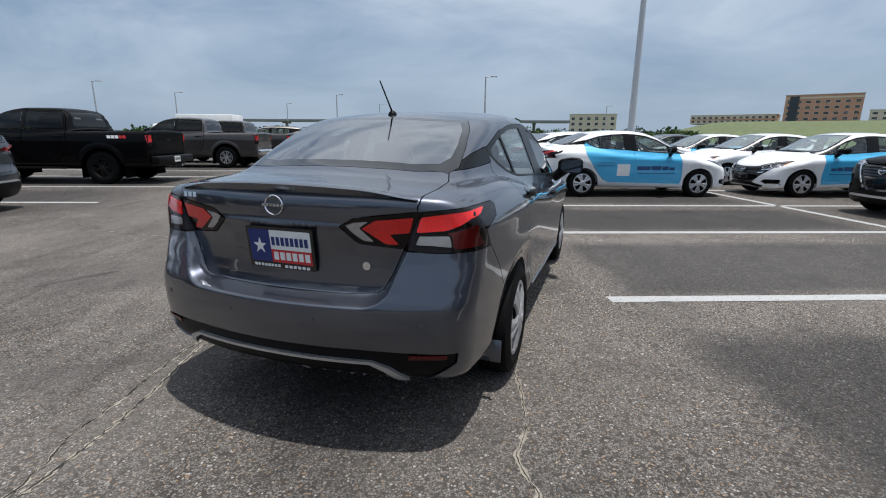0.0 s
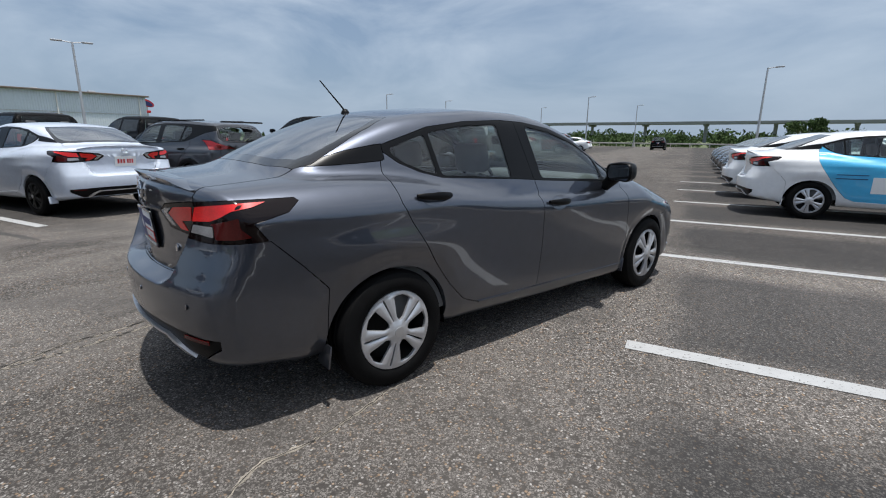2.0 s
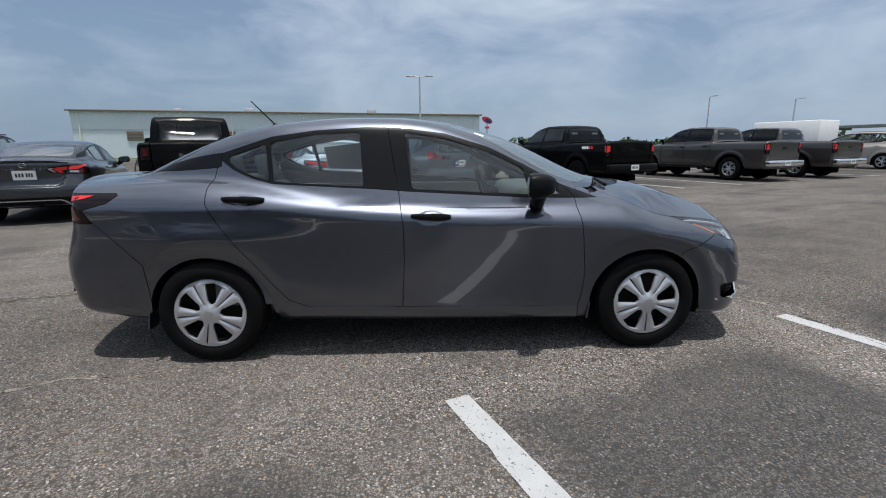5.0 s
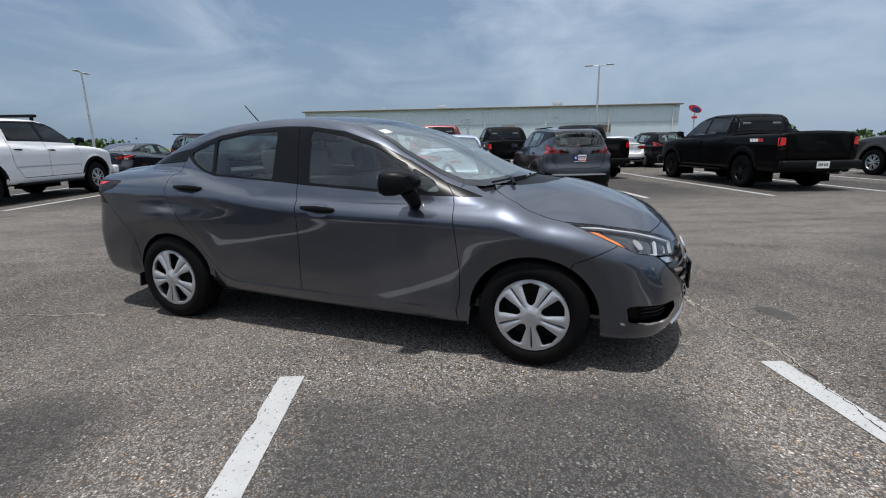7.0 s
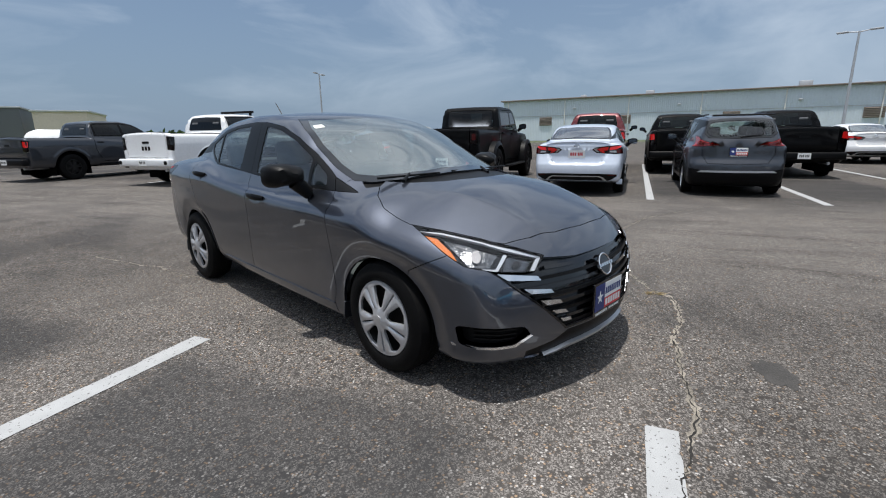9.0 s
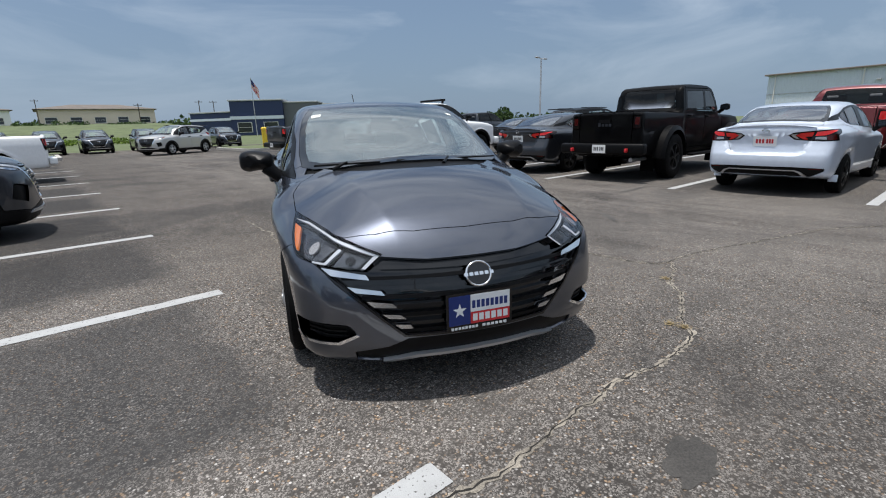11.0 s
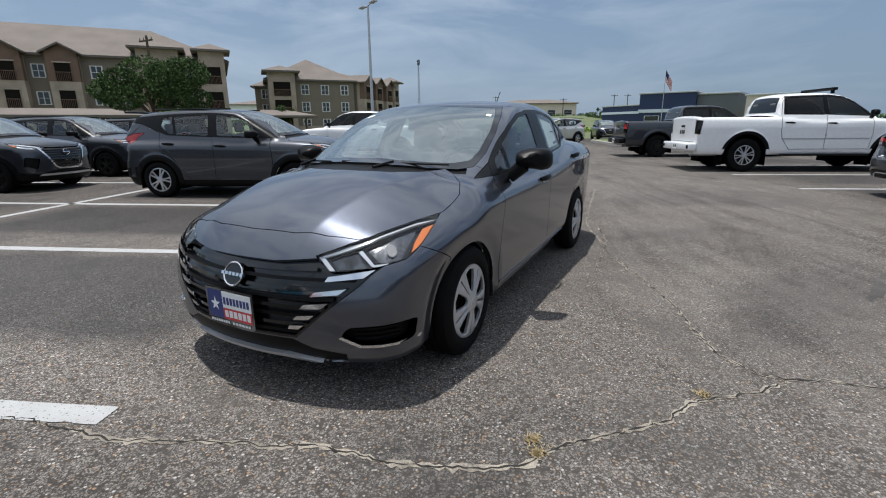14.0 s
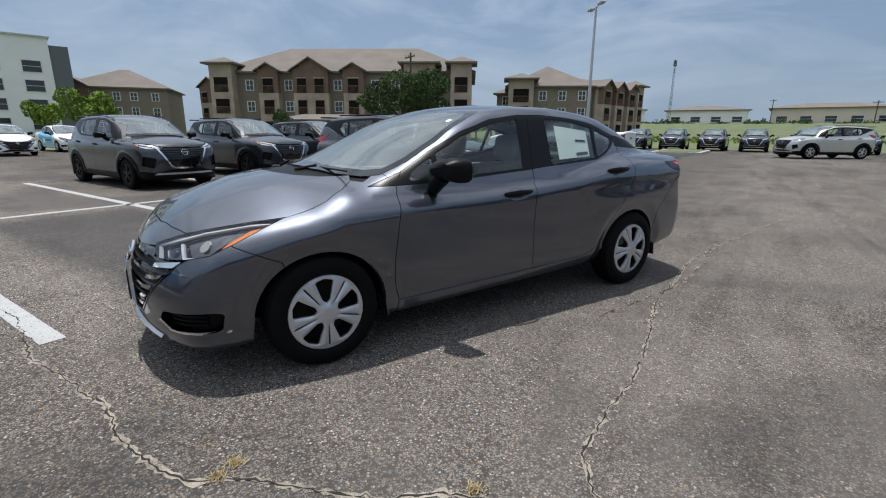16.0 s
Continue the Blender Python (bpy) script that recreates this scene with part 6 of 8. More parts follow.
def repaint(car, swap, label, group=""):
    """A copy of a vehicle in other colours; only the painted meshes are made anew."""
    c = copy_thing(car, Matrix.Identity(4))
    for o in c.children_recursive:
        if o.type == "MESH" and any(m in swap for m in o.data.materials):
            o.data = o.data.copy()
            for i, m in enumerate(o.data.materials):
                o.data.materials[i] = swap.get(m, m)
    if "group" in c:
        del c["group"]
    return tagged(c, label, group=group)


def part_of(car, name):
    return [o for o in car.children if o.name.split(".")[0] == name]


# white and blue fleet sedans
plain = sedan(WHITE, "plain white sedan parked in the row", "fleet sedans", near=False, dealer=False)[0]
place(plain, 4.5, 9.8, 1)
fleet = repaint(plain, {}, "white fleet sedan with sky-blue wrapped doors", "fleet sedans")
for name in ("front_door", "rear_door"):
    for i, d in enumerate(part_of(fleet, name)):
        d.data = d.data.copy()
        d.data.materials[0] = SKYBLUE
        q = lambda a0, a1, z0, z1: patch(sedan_form, [(a0, z0), (a1, z0), (a1, z1), (a0, z1)], "side", .003, .003, .08, i == 1)
        if name == "front_door":
            for a0, a1, z0, z1 in ((-.12, .18, .60, .68), (.20, .42, .60, .69), (.44, .58, .60, .68), (.60, .72, .60, .66), (-.10, .18, .52, .535), (.22, .48, .52, .535), (.50, .74, .52, .535)):
                part("lettering", q(a0, a1, z0, z1), NAVY, d)
        else:
            part("white_square", q(-.56, -.28, .47, .72), WHITEP, d, "plain white square panel")
            for z in (.74, .68):
                part("lettering", q(-1.02, -.62, z, z + .014), NAVY, d)
place(fleet, 4.62, 7.05, 1)
again(fleet, 9.6, 7.0, -1)
again(plain, 4.6, 12.6, -1)
again(plain, 9.7, 9.8, -1)
again(fleet, 9.7, 12.5, -1)
dark = repaint(plain, {WHITE: CHARCOAL}, "charcoal sedan parked in the row", "parked sedans")
place(dark, 4.6, 15.4, -1)
for u, v in ((4.6, 18.2), (4.6, 21.0), (4.6, 23.8), (4.6, 26.6), (9.7, 15.4)):
    again(dark, u, v, -1)
again(fleet, 31.5, -7.3, -1)
again(plain, 28.5, -3.9, -1)
again(plain, -9.9, 46.6, -1)
again(plain, -20.3, 9.9, -1)
again(dark, -15.0, -10.5, -1)

# sedans backed by the long aisle
pearl = repaint(plain, {WHITE: PEARL, HUBCAP: STEELB}, "pale blue-white sedan with dark alloy wheels", "parked sedans")
plain_plate(pearl, back_place(sedan_form, 0, .84, .006))
place(pearl, -8.9, 1.0, -1, scale=(1.06, 1.08, 1.0))
grey = repaint(plain, {WHITE: CHARCOAL, HUBCAP: STEELB}, "dark grey sedan with a white licence plate", "parked sedans")
plain_plate(grey, back_place(sedan_form, 0, .84, .006), INK)
place(grey, -9.35, -4.45, -1, scale=(1.05, 1.07, 1.0))

# crossovers
grey_x = crossover(GREYX, "dark grey crossover with silver alloy wheels", "crossovers")
place(grey_x, 4.40, -4.95, -1)
again(grey_x, -9.25, 3.90, -1)
dark_x = repaint(grey_x, {GREYX: CHARCOAL, HUBCAP: STEELB}, "charcoal crossover with black steel wheels", "crossovers")
place(dark_x, 10.4, -2.2, -1)
again(dark_x, 10.8, -5.3, -1)
again(dark_x, 11.1, -8.4, -1)
again(grey_x, 11.2, -11.4, -1)
black_x = repaint(grey_x, {GREYX: BLACKP}, "black crossover with a bright grille surround", "crossovers")
place(black_x, 9.6, 3.6, -1)
again(black_x, -19.4, 11.4, -1)
again(black_x, -15.9, -8.0, -1, (1.08, 1.12, 1.1), "black sport utility vehicle parked in the second row")
c = again(black_x, -2.4, 63.5, 1)
c.matrix_basis = lot(-2.4, 63.5)
for u, v, r in ((6.8, -37.6, 2), (4.15, -38.0, 1), (1.5, -38.1, -1), (-1.1, -38.0, 1), (-4.2, -38.0, 0), (-6.85, -38.1, 2), (-9.7, -38.0, -1)):
    again(dark_x, 0, 0, 1).matrix_basis = lot(u, v, 0, radians(r))
silver_x = repaint(grey_x, {GREYX: SILVER}, "silver crossover standing in the far aisle")
silver_x.matrix_basis = pose(6.7, -28.6, 0, 0, 0, -30) @ Matrix.Diagonal((1.06, 1.08, 1.06, 1))
wine_x = repaint(grey_x, {GREYX: RED}, "dark red crossover parked by the aisle")
place(wine_x, -10.2, 38.4, -1, scale=(1.1, 1.12, 1.08))
pewter_x = repaint(grey_x, {GREYX: BEIGE, TRIM: BEIGE}, "pewter sport utility vehicle with tinted windows")
place(pewter_x, -10.4, 29.0, -1, scale=(1.14, 1.18, 1.17))

# pickups
brown_t = pickup(BROWN, "dark brown-grey crew-cab pickup with a chrome bumper", "pickups")
place(brown_t, -9.6, 16.0, -1)
again(brown_t, -9.3, 19.4, -1)
black_t = repaint(brown_t, {BROWN: BLACKP, CHROME: TRIM, HUBCAP: STEELB}, "black crew-cab pickup with dark alloy wheels", "pickups")
for i, s_ in enumerate((1, -1)):
    for a0, a1, mat in ((-2.36, -2.30, REDP), (-2.28, -2.20, WHITEP), (-2.18, -2.10, WHITEP), (-2.08, -2.0, WHITEP), (-2.46, -2.38, REDP)):
        part("bed_lettering", patch(pickup_form, [(a0, 1.16), (a1, 1.16), (a1 + .02, 1.235), (a0 + .02, 1.235)], "side", .004, .004, .06, s_ < 0), mat, black_t, smooth=False)
def arch_trim(car):
    """Black plastic lips round the wheel arches of a pickup."""
    for y0 in (-1.775, 1.775):
        for flip in (False, True):
            ring = [(y0 + .60 * math.cos(t), .42 + .585 * math.sin(t)) for t in np.linspace(0, math.pi, 17)]
            ring += [(y0 + .522 * math.cos(t), .42 + .512 * math.sin(t)) for t in np.linspace(math.pi, 0, 17)]
            part("arch_trim", patch(pickup_form, ring, "side", .014, .05, .12, flip), TRIM, car, "black plastic wheel arch trim")


arch_trim(black_t)
place(black_t, -10.15, 9.55, -1)
again(black_t, -14.4, 6.1, -1, (.93, .93, .95))
again(black_t, -15.2, 3.35, -1, (.93, .93, .95))
white_t = repaint(brown_t, {BROWN: WHITE, CHROME: WHITE, REDLENS: GLOSSB}, "white crew-cab heavy-duty pickup with silver wheels", "pickups")
arch_trim(white_t)
place(white_t, -8.7, -10.25, -1, scale=(1.02, 1.0, 1.04))
bm = bmesh.new()
box(bm, (1.30, .12, .07), (0, .35, 2.0), .02)
for x in (-.55, .55):
    box(bm, (.05, .08, .09), (x, .35, 1.935), .01)
part("light_bar", bm, TRIM, white_t, "black roof light bar")
bm = bmesh.new()
bars(bm, [(-.16 + i * .12, -.08 + i * .12, .93, 1.03) for i in range(3)], lambda a, b, c: (a, -3.02 - c, b))
part("tailgate_lettering", bm, TRIM, white_t, smooth=False)
for s_ in (1, -1):
    bm = patch(pickup_form, [(-.94, .80), (1.14, .80), (1.14, .825), (-.94, .825)], "side", .008, .01, .2, s_ < 0)
    part("side_moulding", bm, SATIN, white_t, smooth=False)
    bm = bmesh.new()
    box(bm, (.10, .22, .10), (s_ * .86, -3.10, .62), .03)
    part("bumper_corner", bm, TRIM, white_t, "black bumper corner pad")
white_f = repaint(brown_t, {BROWN: WHITE, CHROME: WHITE, HUBCAP: STEELB}, "white crew-cab pickup with dark wheels", "pickups")
place(white_f, 4.7, -14.3, 1, scale=(.94, .92, .94))
red_t = repaint(brown_t, {BROWN: RED}, "red crew-cab pickup with a chrome bumper", "pickups")
place(red_t, -14.7, .80, -1)
grey_t = repaint(brown_t, {BROWN: CHARCOAL, CHROME: TRIM, HUBCAP: STEELB}, "charcoal crew-cab pickup with black wheels", "pickups")
place(grey_t, -8.4, -16.1, -1)
again(grey_t, -19.6, -18.4, -1)
jeep = pickup(BLACKP, "black off-road pickup with wide arch flares", "pickups", TRIM, ("spoke", STEELB), flares=TRIM, boxy=True, R=.43)
bm = bmesh.new()
bars(bm, [(-.15 + i * .08, -.09 + i * .08, 1.03, 1.11 - .03 * (i > 0)) for i in range(4)], lambda a, b, c: (a, -2.995 - c, b))
part("tailgate_lettering", bm, CHARCOAL, jeep, smooth=False)
for x in (-.62, .62):
    bm = bmesh.new()
    box(bm, (.05, .10, .07), (x, -3.21, .60), .015)
    part("tow_hook", bm, REDP, jeep, "small red tow hook")
place(jeep, -9.6, -1.95, -1, scale=(.99, .94, 1.07))

# ---- around the lot ----
GALV = material("galvanised_steel", (0.52, 0.53, 0.54), 0.45, 0.5, grain=0.1, size=4)
METALW = material("white_metal_siding", (0.62, 0.68, 0.745), 0.5, grain=0.05, size=0.8)
SIDING = material("olive_grey_siding", (0.215, 0.178, 0.138), 0.85, grain=0.10, size=3)
STONE = material("tan_stone_facing", (0.39, 0.315, 0.25), 0.9, grain=0.30, size=2.5, bump=0.3)
TIMBER = material("brown_timber", (0.17, 0.105, 0.075), 0.8, grain=0.2, size=4)
SHINGLE = material("weathered_roof_shingles", (0.155, 0.134, 0.118), 0.95, grain=0.18, size=1.6, bump=0.4)
TRIMW = material("white_window_trim", (0.70, 0.69, 0.66), 0.6, grain=0.05)
DARKW = material("dark_window_glass", (0.025, 0.03, 0.035), 0.08, coat=0.5)
STUCCO = material("white_stucco", (0.82, 0.81, 0.79), 0.9, grain=0.06, size=1.0)
GREYW = material("grey_panel_wall", (0.13, 0.14, 0.15), 0.7, grain=0.08, size=1.0)
NAVYW = material("navy_metal_wall", (0.02, 0.035, 0.10), 0.5, grain=0.08, size=0.8)
BRICK = material("red_brick_wall", (0.56, 0.30, 0.22), 0.9, grain=0.15, size=1.0)
TANW = material("tan_precast_wall", (0.66, 0.57, 0.48), 0.9, grain=0.1, size=0.6)
CONC = material("pale_concrete", (0.42, 0.40, 0.37), 0.9, grain=0.15, size=2, bump=0.2)
YELLOW = material("yellow_bollard_paint", (0.72, 0.48, 0.03), 0.5, grain=0.1)
CLADB = material("grey_brown_louvre_metal", (0.20, 0.165, 0.14), 0.6, grain=0.15, size=3)
# near-black colour standing in for the shade inside the balconies
BALCONY_SHADE = material("painted_balcony_shade", (0.014, 0.012, 0.010), 0.9, grain=0.2, spec=0.1)
ROADC = material("grey_bridge_concrete", (0.24, 0.25, 0.26), 0.9, grain=0.12, size=0.6)
BARK = material("grey_brown_bark", (0.10, 0.075, 0.055), 0.95, grain=0.3, size=8, bump=0.5)
FLAGRED, FLAGWHITE, FLAGBLUE = (material(n, c, 0.8, grain=0.05) for n, c in (("red_cloth", (.45, .03, .05)), ("white_cloth", (.75, .74, .72)), ("blue_cloth", (.02, .03, .12))))


def leafy(name, color):
    m = material(name, color, 0.8, grain=0.5, size=3, spec=0.12)
    nt = m.node_tree
    geo, hsv = nt.nodes.new("ShaderNodeNewGeometry"), nt.nodes.new("ShaderNodeHueSaturation")
    span = nt.nodes.new("ShaderNodeMapRange")
    span.inputs["To Min"].default_value, span.inputs["To Max"].default_value = 0.55, 1.5
    nt.links.new(geo.outputs["Random Per Island"], span.inputs["Value"])
    b = nt.nodes["Principled BSDF"]
    src = b.inputs["Base Color"].links[0].from_socket
    nt.links.new(src, hsv.inputs["Color"])
    nt.links.new(span.outputs["Result"], hsv.inputs["Value"])
    nt.links.new(hsv.outputs["Color"], b.inputs["Base Color"])
    return m


OAK, LIME, HEDGE = leafy("oak_leaves", (.052, .088, .030)), leafy("lime_green_leaves", (.15, .22, .04)), leafy("scrub_leaves", (.055, .088, .032))


def leaf_crown(bm, center, radii, count, leaf, seed, lumps=15):
    """Leaf clumps on uneven lobes: a ragged crown with gaps."""
    rnd = random.Random(seed)
    lobes = []
    for _ in range(lumps):
        a, b = rnd.uniform(0, 6.283), rnd.uniform(-.5, 1)
        r = rnd.uniform(.35, .75)
        lobes.append((Vector((r * math.cos(a), r * math.sin(a), b * .6)), rnd.uniform(.24, .44)))
    for _ in range(count):
        c, rr = rnd.choice(lobes)
        d = Vector((rnd.gauss(0, 1), rnd.gauss(0, 1), rnd.gauss(0, 1))).normalized()
        p = c + d * rr * rnd.uniform(.55, 1.0) ** .5
        p = Vector((p.x * radii[0], p.y * radii[1], p.z * radii[2])) + Vector(center)
        s = leaf * rnd.uniform(.6, 1.4)
        q = Euler((rnd.uniform(0, 6.28), rnd.uniform(0, 6.28), rnd.uniform(0, 6.28))).to_matrix()
        vs = [bm.verts.new(p + q @ Vector(o) * s) for o in ((-.5, 0, 0), (0, -.32, .12), (.5, 0, 0), (0, .32, .12))]
        bm.faces.new(vs)


def tree(x, y, h, w, mat, label, seed, trunk=.22, count=2600, leaf=.34):
    t = empty("tree", label, "tree", at=Matrix.Translation((x, y, -.05)))
    rnd = random.Random(seed)
    bm = bmesh.new()
    fork = h * .30
    tube(bm, (0, 0, 0), (.1, 0, fork), trunk, trunk * .7, 10)
    for i in range(7):
        a = i * .9 + rnd.uniform(-.3, .3)
        tip = Vector((math.cos(a) * w * .36, math.sin(a) * w * .36, h * rnd.uniform(.55, .82)))
        mid = Vector((.1, 0, fork)).lerp(tip, .5) + Vector((0, 0, h * .06))
        tube(bm, (.1, 0, fork - .1), mid, trunk * .45, trunk * .28, 7)
        tube(bm, mid, tip, trunk * .28, trunk * .08, 6)
    part("trunk", bm, BARK, t, "grey-brown trunk and limbs")
    bm = bmesh.new()
    leaf_crown(bm, (0, 0, h * .62), (w / 2, w / 2, h * .40), count, leaf, seed)
    part("crown", bm, mat, t, "crown of small leaves", smooth=False)
    return t


def pole_lamp(x, y, h, heads=2, turn=0.0, r=.10):
    t = empty("street_lamp", "grey steel lamp post with flat lamp heads", "street lamp", "lot lamps", Matrix.Translation((x, y, 0)) @ Matrix.Rotation(turn, 4, "Z"))
    bm = bmesh.new()
    tube(bm, (0, 0, .7), (0, 0, h), r, r * .62, 12)
    part("pole", bm, GALV, t)
    bm = bmesh.new()
    tube(bm, (0, 0, 0), (0, 0, .75), r * 2.6, r * 2.6, 16)
    part("concrete_base", bm, CONC, t)
    for s in ((-1, 1) if heads == 2 else (1,)):
        bm = bmesh.new()
        tube(bm, (0, 0, h - .05), (s * .55, 0, h + .02), .035, .03, 8)
        part("arm", bm, GALV, t)
        bm = bmesh.new()
        box(bm, (.62, .30, .09), (s * .80, 0, h + .02), .03)
        part("lamp_head", bm, GALV, t)
    return t


# poles of the lot
for i, (x, y, h, hd, tn) in enumerate(((-37.8, .3, 7.06, 2, 1.5), (-23.6, -37.8, 7.06, 2, .6), (-56, 37, 7.2, 1, .3), (-10.4, 42.5, 6.9, 1, .2), (16.0, -21.0, 8.1, 2, 2.6), (-58, 50, 7.1, 1, .4),
                                      (-37, 59, 7.1, 1, 0), (.5, 93, 7.1, 1, 0), (-57, 74, 7.1, 1, 0), (-40, 79, 7.1, 1, 0))):
    pole_lamp(x, y, h, hd, tn)
pole_lamp(1.86, 11.85, 8.3, 2, .4, .10)


def wall_frame(o, e):
    """The pose of a wall: x along it from o to e, y into the building, z up; and its length."""
    d = Vector((e[0] - o[0], e[1] - o[1], 0))
    return Matrix.Translation((o[0], o[1], 0)) @ Matrix.Rotation(math.atan2(d.y, d.x), 4, "Z"), d.length


# long white metal warehouse beyond the pickups
n_az = radians(104)
nrm = Vector((-math.sin(n_az), math.cos(n_az), 0))
tan_ = Vector((-nrm.y, nrm.x, 0))
c0 = nrm * 80
m, ln = wall_frame(c0 - tan_ * 32 * (1 if tan_.y < 0 else 1), c0 + tan_ * 32)
if (m.to_3x3() @ Vector((0, 1, 0))).dot(nrm) < 0:
    m, ln = wall_frame(c0 + tan_ * 32, c0 - tan_ * 32)
ware = empty("warehouse", "long white metal-sided warehouse with a flat eave", "warehouse", at=m)
H = 6.9
bm = bmesh.new()
n = int(ln / .3)
for i in range(n):
    for z0, z1, off in ((0, 4.2, 0), (4.24, H, 0)):
        x0, x1 = i * ln / n, (i + 1) * ln / n
        pr = [(x0, 0), (x0 + .16, 0), (x0 + .18, -.035), (x1 - .02, -.035)]
        prv = [(a, b) for a, b in pr] + [(x1, 0)]
        lo = [bm.verts.new((a, b, z0)) for a, b in prv]
        hi = [bm.verts.new((a, b, z1)) for a, b in prv]
        for j in range(len(prv) - 1):
            bm.faces.new((lo[j], lo[j + 1], hi[j + 1], hi[j]))
tagged(part("wall_ribs", bm, METALW, ware, "ribbed white metal wall", smooth=False), kind="stuff")
bm = bmesh.new()
box(bm, (ln, 30, H - .05), (ln / 2, 15.06, (H - .05) / 2))
part("building_core", bm, METALW, ware)
bm = bmesh.new()
box(bm, (ln + .8, 31, .22), (ln / 2, 15, H + .08), .03)
part("roof_edge", bm, CLADB, ware)
bm = bmesh.new()
box(bm, (ln, .05, .08), (ln / 2, -.05, 4.22))
part("girt_trim", bm, GALV, ware)
for i in range(7):
    bm = bmesh.new()
    box(bm, (.16, .14, H), (1.0 + i * (ln - 2) / 6, -.12, H / 2), .02)
    part("downspout", bm, TRIMW, ware)
for x in (8, 21, 36, 52):
    bm = bmesh.new()
    box(bm, (2.2, .12, 1.4), (x, -.06, 3.3))
    for k in range(6):
        box(bm, (2.0, .10, .06), (x, -.14, 2.75 + k * .22), turn=Matrix.Rotation(.5, 3, "X"))
    part("louvre", bm, CLADB, ware, "grey-brown wall louvre")
for x in (13, 29, 44):
    bm = bmesh.new()
    box(bm, (.5, .35, .25), (x, -.2, 5.3), .05)
    part("wall_lamp", bm, GALV, ware)
for x, s in ((5, .5), (13, .8), (24, 1.0), (34, .5), (45, 1.2), (52, .6), (59, .7)):
    bm = bmesh.new()
    box(bm, (s * 1.3, s, s * .9), (x, 6, H + .2 + s * .45), .05)
    part("roof_vent", bm, GALV, ware)


def lattice(bm, xs, zs, solid, y0, y1):
    """A flat grating in one piece: the cells between xs and zs that solid(i, j) keeps, from y0 to y1."""
    g = [[bm.verts.new((x, y0, z)) for z in zs] for x in xs]
    faces = [bm.faces.new((g[i][j], g[i + 1][j], g[i + 1][j + 1], g[i][j + 1])) for i in range(len(xs) - 1) for j in range(len(zs) - 1) if solid(i, j)]
    for row in g:
        for v in row:
            if not v.link_faces:
                bm.verts.remove(v)
    r = bmesh.ops.extrude_face_region(bm, geom=faces)
    for v in r["geom"]:
        if isinstance(v, bmesh.types.BMVert):
            v.co.y = y1
    bmesh.ops.recalc_face_normals(bm, faces=bm.faces)


def window_unit(parent, x, z, w, h, y=0.0, awning=False, sash=True):
    """A framed window on the wall plane y, facing -y."""
    bm = bmesh.new()
    k, m_ = w / 2, h / 2
    mid = [x - .045, x + .045] if sash else []
    xs = [x - k - .1, x - k + .045] + mid + [x + k - .045, x + k + .1]
    lattice(bm, xs, [z - m_ - .05, z - m_ + .05, z - .03, z + .03, z + m_ - .05, z + m_ + .05], lambda a, b: a % 2 == 0 or b % 2 == 0, y - .10, y + .01)
    fr = part("window", bm, TRIMW, parent)
    bm = bmesh.new()
    box(bm, (w, .04, h), (x, y - .01, z))
    part("pane", bm, DARKW, fr, smooth=False)
    if awning:
        bm = bmesh.new()
        box(bm, (w + .6, .9, .08), (x, y - .4, z + h / 2 + .45), turn=Matrix.Rotation(.5, 3, "X"))
        part("awning", bm, SHINGLE, fr)


def gable(bm, x0, x1, y0, y1, z, rise, over=.5):
    """A gabled roof with its ridge running back from the wall."""
    a = [bm.verts.new(p) for p in ((x0 - over, y0 - over, z - .1), ((x0 + x1) / 2, y0 - over, z + rise), (x1 + over, y0 - over, z - .1))]
    b = [bm.verts.new((v.co.x, y1, v.co.z)) for v in a]
    a2 = [bm.verts.new(v.co - Vector((0, 0, .22))) for v in a]
    bm.faces.new((a[0], a[1], b[1], b[0])), bm.faces.new((a[1], a[2], b[2], b[1]))
    bm.faces.new((a[0], a2[0], a2[1], a[1])), bm.faces.new((a[1], a2[1], a2[2], a[2]))
    bm.faces.new((a[0], b[0], a2[0])), bm.faces.new((a[2], a2[2], b[2]))


def hip(bm, x0, x1, y0, y1, z, rise, over=.6, inset=None):
    k = inset if inset is not None else min(x1 - x0, y1 - y0) / 2
    b = [bm.verts.new(p) for p in ((x0 - over, y0 - over, z), (x1 + over, y0 - over, z), (x1 + over, y1 + over, z), (x0 - over, y1 + over, z))]
    l = [bm.verts.new(v.co - Vector((0, 0, .25))) for v in b]
    if x1 - x0 >= y1 - y0:
        t = [bm.verts.new((x0 + k, (y0 + y1) / 2, z + rise)), bm.verts.new((x1 - k + .01, (y0 + y1) / 2, z + rise))]
        bm.faces.new((b[0], b[1], t[1], t[0])), bm.faces.new((b[1], b[2], t[1])), bm.faces.new((b[2], b[3], t[0], t[1])), bm.faces.new((b[3], b[0], t[0]))
    else:
        t = [bm.verts.new(((x0 + x1) / 2, y0 + k, z + rise)), bm.verts.new(((x0 + x1) / 2, y1 - k, z + rise))]
        bm.faces.new((b[0], b[1], t[0])), bm.faces.new((b[1], b[2], t[1], t[0])), bm.faces.new((b[2], b[3], t[1])), bm.faces.new((b[3], b[0], t[0], t[1]))
    for i in range(4):
        bm.faces.new((b[i], l[i], l[(i + 1) % 4], b[(i + 1) % 4]))
    bm.faces.new(l)


